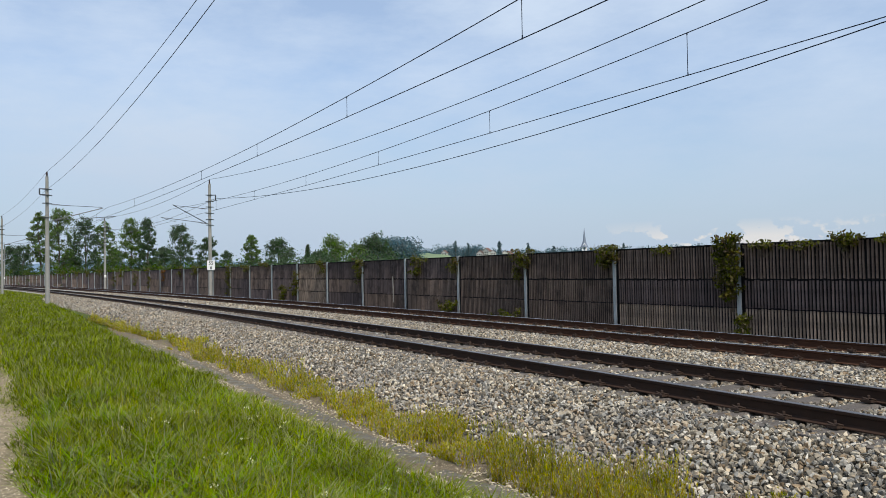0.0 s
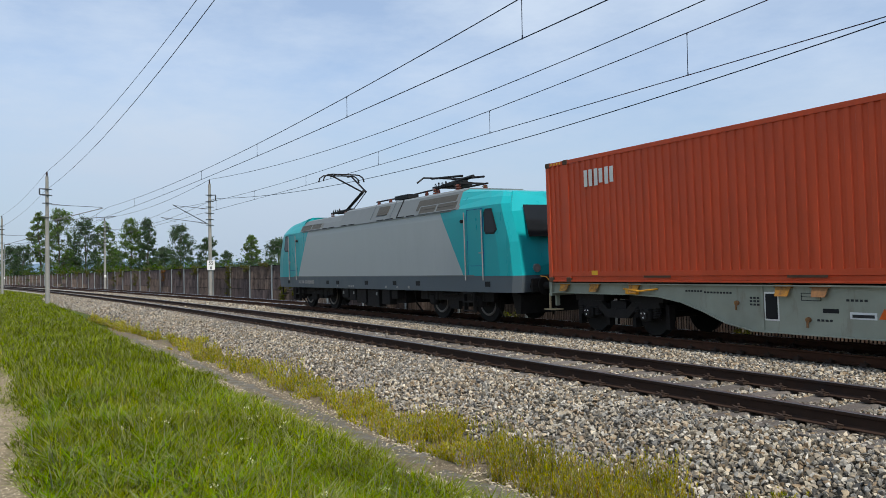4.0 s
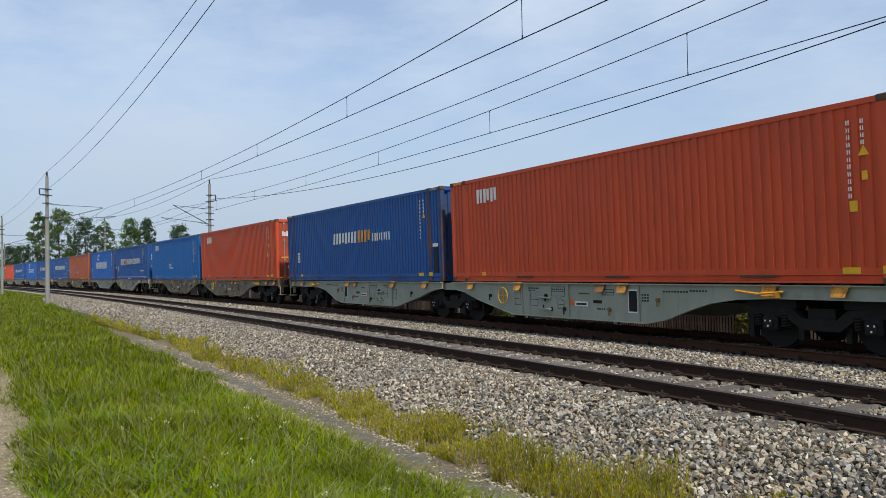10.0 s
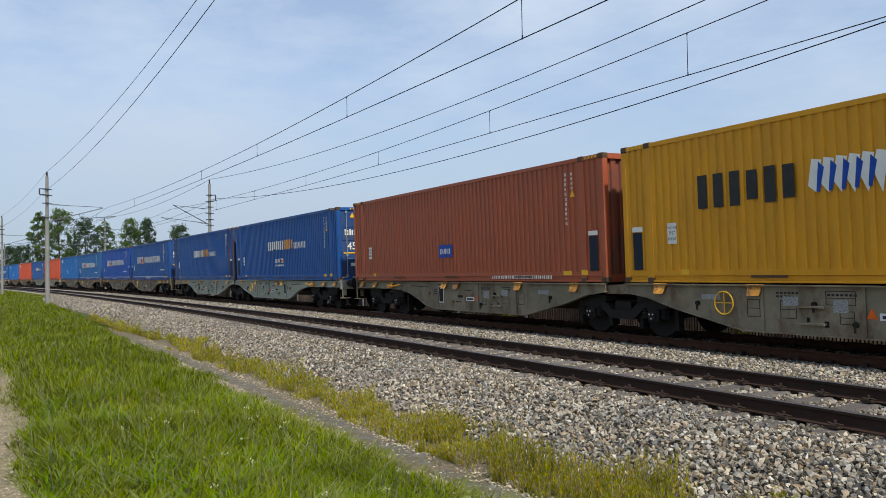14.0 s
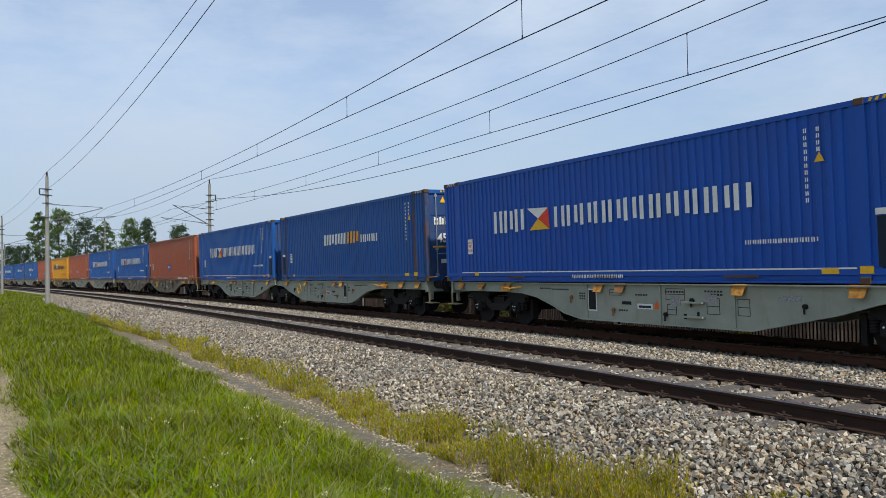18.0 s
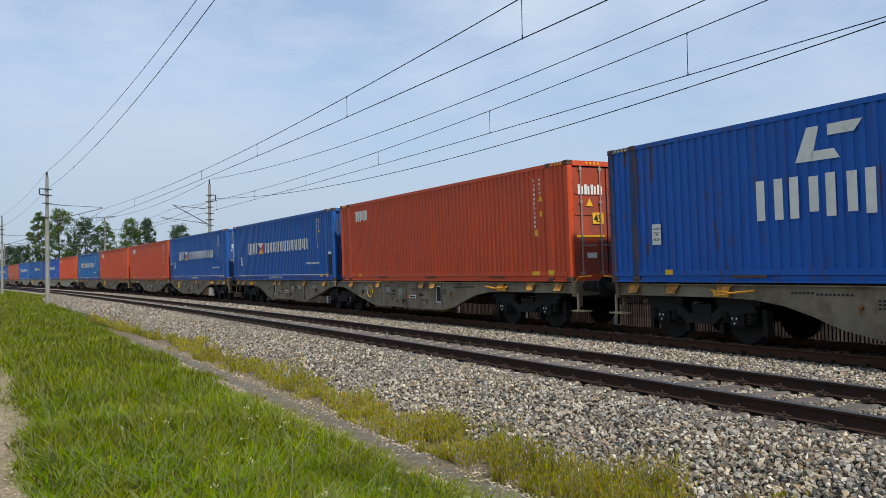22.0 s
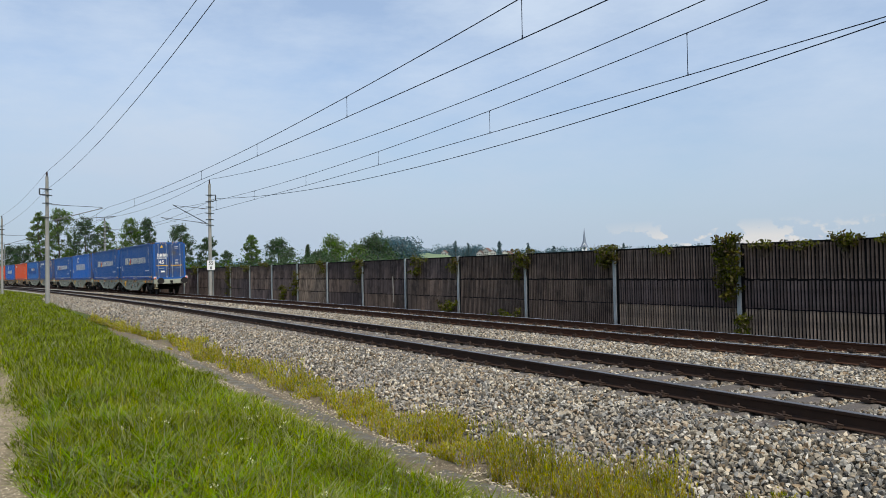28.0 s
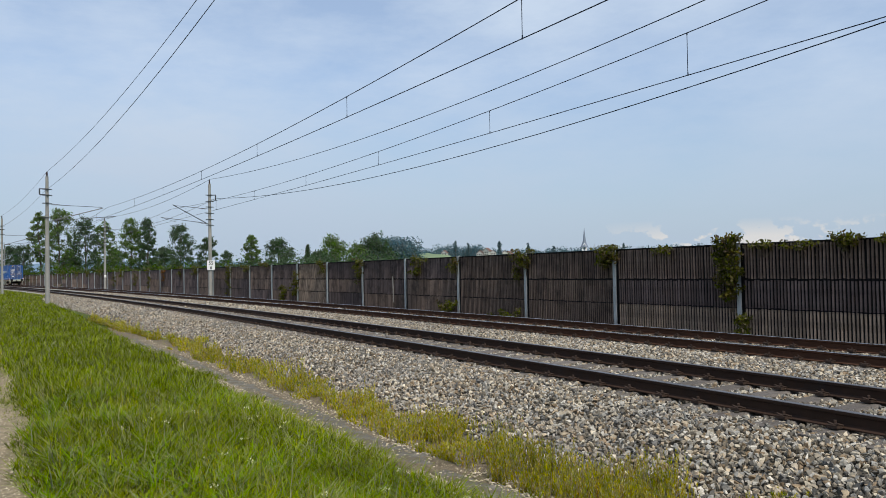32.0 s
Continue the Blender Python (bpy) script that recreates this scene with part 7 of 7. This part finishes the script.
# ---- grass and weeds ----
def blades(name, label, s, o, h, w, lean, material, seed, ground, category="grass", up=0.0, slim=False):
    """Bent tapering blades: five triangles each, or three where slim; up lifts their feet."""
    rng = np.random.default_rng(seed)
    n = len(s)
    x, y = plan(s, o)
    z = ground(s, o) + GRADE * s - 0.015 + up
    a = rng.random(n) * 6.283
    dx, dy = np.cos(a), np.sin(a)
    px, py = -dy, dx
    bend = lean * (0.3 + rng.random(n)) * h
    rows = []
    for t, k in (((0.0, 1.0), (0.55, 0.8)) if slim else ((0.0, 1.0), (0.45, 0.9), (0.8, 0.55))):
        cx, cy, cz = x + dx * bend * t * t, y + dy * bend * t * t, z + h * t * (1 - 0.25 * t * lean)
        rows += [np.stack([cx - px * w * k, cy - py * w * k, cz], 1), np.stack([cx + px * w * k, cy + py * w * k, cz], 1)]
    rows.append(np.stack([x + dx * bend, y + dy * bend, z + h * (1 - 0.25 * lean)], 1))
    v = np.stack(rows, 1).reshape(-1, 3)
    tri = [(0, 1, 3), (0, 3, 2), (2, 3, 4)] if slim else [(0, 1, 3), (0, 3, 2), (2, 3, 5), (2, 5, 4), (4, 5, 6)]
    b = (np.arange(n) * len(rows))[:, None, None]
    f = (np.array(tri)[None] + b).reshape(-1, 3)
    tagged(new(name, big_mesh(name, v, f, material)), label, category, kind="stuff")


def verge_z(s, o):
    return np.where(o > -8.2, np.interp(o, [q for q, _ in BED], [q for _, q in BED]), 0.0) + np.where(o > -8.2, 0.0, 1.0) * np.interp(o, [-17, -15.4, -15.2, -12.75, -12.5, -11.8, -11, -10.2, -9.6, -9.1, -8.5, -8.0], [-0.55, -0.42, -0.34, -0.30, -0.27, -0.29, -0.36, -0.46, -0.53, -0.55, -0.56, -0.56])


def grass_spots(rng, n, s0, s1):
    s = s0 * (s1 / s0) ** rng.random(n)
    d = duct_mid(s)
    edge = d - 0.17 + 0.12 * np.sin(s * 1.7) + 0.08 * np.sin(s * 4.1 + 1) + 0.06 * np.sin(s * 9.7)
    edge = np.where(s > 24, np.minimum(-7.0, edge + (s - 24) * 0.036), edge)
    lo = np.interp(s, [4.5, 8, 12, 18, 30], [-12.54, -12.66, -12.82, -13.02, -13.1]) + 0.06 * np.sin(s * 1.3) + 0.04 * np.sin(s * 3.7)
    o = lo + (edge - lo) * rng.random(n)
    patch = 0.78 + 0.28 * np.sin(s * 0.9 + o * 1.7) * np.sin(o * 2.3 - s * 0.4) + 0.25 * rng.random(n)
    rim = np.clip((o - lo) / 0.35, 0.45, 1) * np.clip((edge - o) / 0.3, 0.35, 1)
    h = (0.13 + 0.22 * rng.random(n) ** 1.3) * patch * rim * (1 + 0.2 * np.clip((s - 20) / 40, 0, 1))
    return s, o, h


def lay_grass():
    rng = np.random.default_rng(21)
    s, o, h = grass_spots(rng, 84000, 2.6, 13)
    w = 0.0030 + 0.0034 * rng.random(len(s)) + 0.00028 * np.maximum(0, s - 4)
    blades("grass", "lush bright green meadow grass on the verge", s, o, h, w, 1.0, M_BLADE, 22, verge_z)
    i = rng.integers(0, len(s), 3500)
    blades("grass_stalks", "thin straw-coloured grass stalks", s[i], o[i], h[i] * 1.4, w[i] * 0.4, 0.35, M_STRAW, 23, verge_z, slim=True)
    # wide arching blades in tufts
    c = rng.integers(0, len(s), 260)
    k = np.repeat(c, 26)
    ts, to = s[k] + rng.normal(size=len(k)) * 0.05, o[k] + rng.normal(size=len(k)) * 0.05
    ok = (to > -12.6) & (to < -9.6)
    blades("grass_tufts", "tufts of broad arching grass blades", ts[ok], to[ok], 0.24 + 0.14 * rng.random(ok.sum()), np.full(ok.sum(), 0.0055), 1.15, M_TUFT, 26, verge_z)
    s, o, h = grass_spots(rng, 84000, 12.5, 90)
    w = 0.005 + 0.003 * rng.random(len(s)) + 0.00034 * (s - 12)
    blades("grass", "lush green meadow grass along the verge", s, o, h, w, 0.7, M_BLADE, 27, verge_z, slim=True)
    n = 30000
    s = -9 + 12.2 * rng.random(n)
    lo = -12.54 + 0.06 * np.sin(s * 1.3) + 0.04 * np.sin(s * 3.7)
    o = lo + (duct_mid(s) - 0.2 + 0.1 * np.sin(s * 1.7) - lo) * rng.random(n)
    blades("grass", "lush bright green meadow grass on the verge", s, o, (0.13 + 0.18 * rng.random(n)) * np.clip((o - lo) / 0.35, 0.45, 1), np.full(n, 0.006), 1.0, M_BLADE, 28, verge_z, slim=True)
    n = 22000
    s = 80 + 130 * rng.random(n)
    o = -13.0 + 6.2 * rng.random(n)
    blades("grass", "distant green grass beside the line", s, o, 0.18 + 0.15 * rng.random(n), np.full(n, 0.035), 0.5, M_BLADE, 24, verge_z, slim=True)


M_STRAW = leaf_material("straw", (0.30, 0.26, 0.07), hue=0.02)
M_TUFT = leaf_material("grass_tuft", (0.135, 0.20, 0.012), hue=0.02)
lay_grass()


def feathery(name, label, s, o, h, size, material, seed, ground, leaves=16):
    """Upright stems set all round with short narrow leaves, like a bottle brush."""
    rng = np.random.default_rng(seed)
    n = len(s)
    x, y = plan(s, o)
    foot = np.stack([x, y, ground(s, o) + GRADE * s - 0.01], 1)
    tip = foot + np.stack([rng.normal(size=n) * 0.16 * h, rng.normal(size=n) * 0.16 * h, h], 1)
    t = rng.random((n, leaves)) ** 0.75
    at = foot[:, None] + (tip - foot)[:, None] * t[..., None]
    a = rng.random((n, leaves)) * 6.283
    rise = 1.2 + 2.2 * rng.random((n, leaves))
    way = np.stack([np.cos(a), np.sin(a), rise], 2)
    way /= np.linalg.norm(way, axis=2)[..., None]
    across = np.stack([-np.sin(a), np.cos(a), np.zeros_like(a)], 2)
    ln = (size[:, None] * (1.15 - 0.6 * t) * (0.6 + 0.8 * rng.random((n, leaves))))[..., None]
    quad = np.stack([at, at + way * ln * 0.5 + across * ln * 0.11, at + way * ln, at + way * ln * 0.5 - across * ln * 0.11], 2).reshape(-1, 3)
    faces = np.arange(len(quad)).reshape(-1, 4)
    st = 0.0016 + 0.00015 * s
    stem = np.stack([foot - np.stack([st, 0 * s, 0 * s], 1), foot + np.stack([st, 0 * s, 0 * s], 1), tip + np.stack([st * 0.3, 0 * s, 0 * s], 1), tip - np.stack([st * 0.3, 0 * s, 0 * s], 1)], 1).reshape(-1, 3)
    faces = np.concatenate([faces, len(quad) + np.arange(len(stem)).reshape(-1, 4)])
    tagged(new(name, big_mesh(name, np.concatenate([quad, stem]), faces, material)), label, "weeds", kind="stuff")


def lay_weeds():
    rng = np.random.default_rng(31)
    # bushy clumps with bare soil and stones between them
    k = 440
    cs = 4.3 * (40 / 4.3) ** rng.random(k)
    mid = -8.33 + 0.12 * np.sin(cs * 0.55 + 0.5) + 0.09 * np.sin(cs * 1.9)
    half = np.clip(0.40 + 0.10 * np.sin(cs * 0.8 + 2), 0.15, 0.6)
    co = mid + half * np.clip(rng.normal(size=k) * 0.6, -1.1, 1.1)
    co = np.where(cs > 26, np.minimum(co, -8.5 - (cs - 26) * 0.03), co)
    ch = (0.13 + 0.26 * rng.random(k) ** 1.5) * np.clip(0.85 + 0.55 * np.sin(cs * 3.1) * np.sin(cs * 0.9 + 1), 0.3, 1.4)
    ch = ch * (1 + 0.55 * np.exp(-((cs - 6.0) / 1.6) ** 2))
    # single taller clumps at the near end, a few sprigs among the stones
    extra = np.array([(6.35, -8.22, 0.42), (6.2, -8.05, 0.36), (6.6, -8.15, 0.36), (5.75, -8.0, 0.32), (5.6, -7.95, 0.38), (5.5, -7.85, 0.33), (5.2, -7.75, 0.42), (5.3, -7.85, 0.40), (5.1, -7.8, 0.36), (4.9, -8.05, 0.24), (4.75, -7.95, 0.22),
                      (4.6, -8.0, 0.2), (4.35, -7.55, 0.10), (4.25, -7.6, 0.12), (4.15, -7.3, 0.09), (9.0, -7.75, 0.26), (8.6, -7.8, 0.22), (8.85, -7.85, 0.2)])
    extra = np.repeat(extra, 3, 0) + rng.normal(size=(len(extra) * 3, 3)) * np.array([0.05, 0.05, 0.02])
    gone = (cs < 7.0) & (co > -8.0)
    cs, co, ch = (np.concatenate([a[~gone], extra[:, i]]) for i, a in enumerate((cs, co, ch)))
    per = 13
    s, o, h = (np.repeat(a, per) for a in (cs, co, ch))
    s = s + rng.normal(size=len(s)) * (0.05 + 0.005 * s)
    o = o + rng.normal(size=len(o)) * 0.06
    o = np.maximum(o, duct_mid(s) + 0.19 + 0.06 * rng.random(len(s)))
    h = h * (0.45 + 0.6 * rng.random(len(h)))
    gz = lambda a, b: np.where(b < -8.0, -0.54, np.interp(b, [q for q, _ in BED], [q for _, q in BED]))
    tint = rng.random(len(s))
    for lo, hi, mat, seed, label in ((0, 0.62, M_WEED, 32, "feathery yellow-green weeds along the foot of the ballast"), (0.62, 0.88, M_WEEDGREEN, 33, "fresh green weeds among the yellow ones"), (0.88, 1.01, M_WEEDDRY, 35, "dry brownish weed stems")):
        q = (tint >= lo) & (tint < hi)
        feathery("weeds", label, s[q], o[q], h[q], 0.036 + 0.0016 * s[q], mat, seed, gz, 20)
    # low moss and seedlings between
    n = 6000
    s = 4.0 * (34 / 4.0) ** rng.random(n)
    o = np.clip(-8.35 + 0.36 * rng.normal(size=n), -8.8, -7.5)
    o = np.maximum(o, duct_mid(s) + 0.24)
    blades("weeds", "low green seedlings between the stones", s, o, 0.03 + 0.04 * rng.random(n), 0.004 + 0.0003 * s, 0.8, M_WEEDGREEN, 34, gz, "weeds", slim=True)
    # pale flower heads in the grass
    gs, go, gh = grass_spots(rng, 70, 3.2, 11)
    gs, go, gh = (np.repeat(a, 9) for a in (gs, go, gh))
    blades("flower_heads", "small cream flower heads in the grass", gs + rng.normal(size=len(gs)) * 0.02, go + rng.normal(size=len(gs)) * 0.02, np.full(len(gs), 0.016), 0.004 + 0.003 * rng.random(len(gs)), 1.2, M_FLOWER, 36, verge_z, "flowers",
           up=gh * 0.85 + 0.03 * rng.random(len(gs)), slim=True)


M_WEEDGREEN = leaf_material("green_weed", (0.31, 0.32, 0.03), island=0.25, through=0.5, hue=0.02)
M_WEEDDRY = leaf_material("dry_weed", (0.36, 0.25, 0.08), island=0.4, hue=0.02)
M_FLOWER = leaf_material("flower_cream", (0.62, 0.6, 0.36), island=0.2, hue=0.01)
lay_weeds()


# ---- gravel of the path, chips on the duct ----
def lay_chips():
    rng = np.random.default_rng(41)
    n = 12000
    s = np.where(rng.random(n) < 0.75, 2.6 * (30 / 2.6) ** rng.random(n), -9 + 11.6 * rng.random(n))
    o = -12.42 - 1.4 * rng.random(n) ** 1.3
    m = 6500
    s2 = 4.5 * (26 / 4.5) ** rng.random(m)
    o2 = duct_mid(s2) + np.where(rng.random(m) < 0.62, -0.19 - 0.19 * rng.random(m), np.where(rng.random(m) < 0.7, 0.10 + 0.26 * rng.random(m), 0.17 * rng.normal(size=m)))
    s, o = np.concatenate([s, s2]), np.concatenate([o, o2])
    x, y = plan(s, o)
    zz = np.concatenate([np.full(n, -0.256), np.where(np.abs(o2 - duct_mid(s2)) < 0.1, -0.508, -0.497) + 0.004 * rng.normal(size=m)])
    c = np.stack([x, y, zz + GRADE * s], 1)
    r = 0.006 + 0.009 * rng.random((len(s), 1))
    r[n:] *= 1.35
    base = np.array([(1, 0, 0), (0, 1, 0), (-1, 0.2, 0), (0.1, -1, 0), (0.1, 0.1, 0.7)])
    a = rng.random(len(s)) * 6.283
    rot = np.stack([np.cos(a), -np.sin(a), np.sin(a), np.cos(a)], 1).reshape(-1, 2, 2)
    sh = base[None] * r[:, None] * (0.7 + 0.6 * rng.random((len(s), 5, 1)))
    sh[:, :, :2] = np.einsum("nij,nkj->nki", rot, sh[:, :, :2])
    v = (c[:, None] + sh).reshape(-1, 3)
    f = (np.array([(0, 1, 4), (1, 2, 4), (2, 3, 4), (3, 0, 4)])[None] + (np.arange(len(s)) * 5)[:, None, None]).reshape(-1, 3)
    tagged(new("gravel_chips", big_mesh("gravel_chips", v, f, M_CHIP)), "pale stone chips on the path and duct lids", "gravel", kind="stuff")


M_CHIP = surface("stone_chip", (0.36, 0.305, 0.215), 0.9, tone=0.2, island=0.5, bump=0)
lay_chips()


def motions():
    for ob, ahead, z, back in TRAIN:
        walk(ob, [(float(t), on_track(train_at(t) + ahead, z, back)) for t in range(0, 33)])


motions()
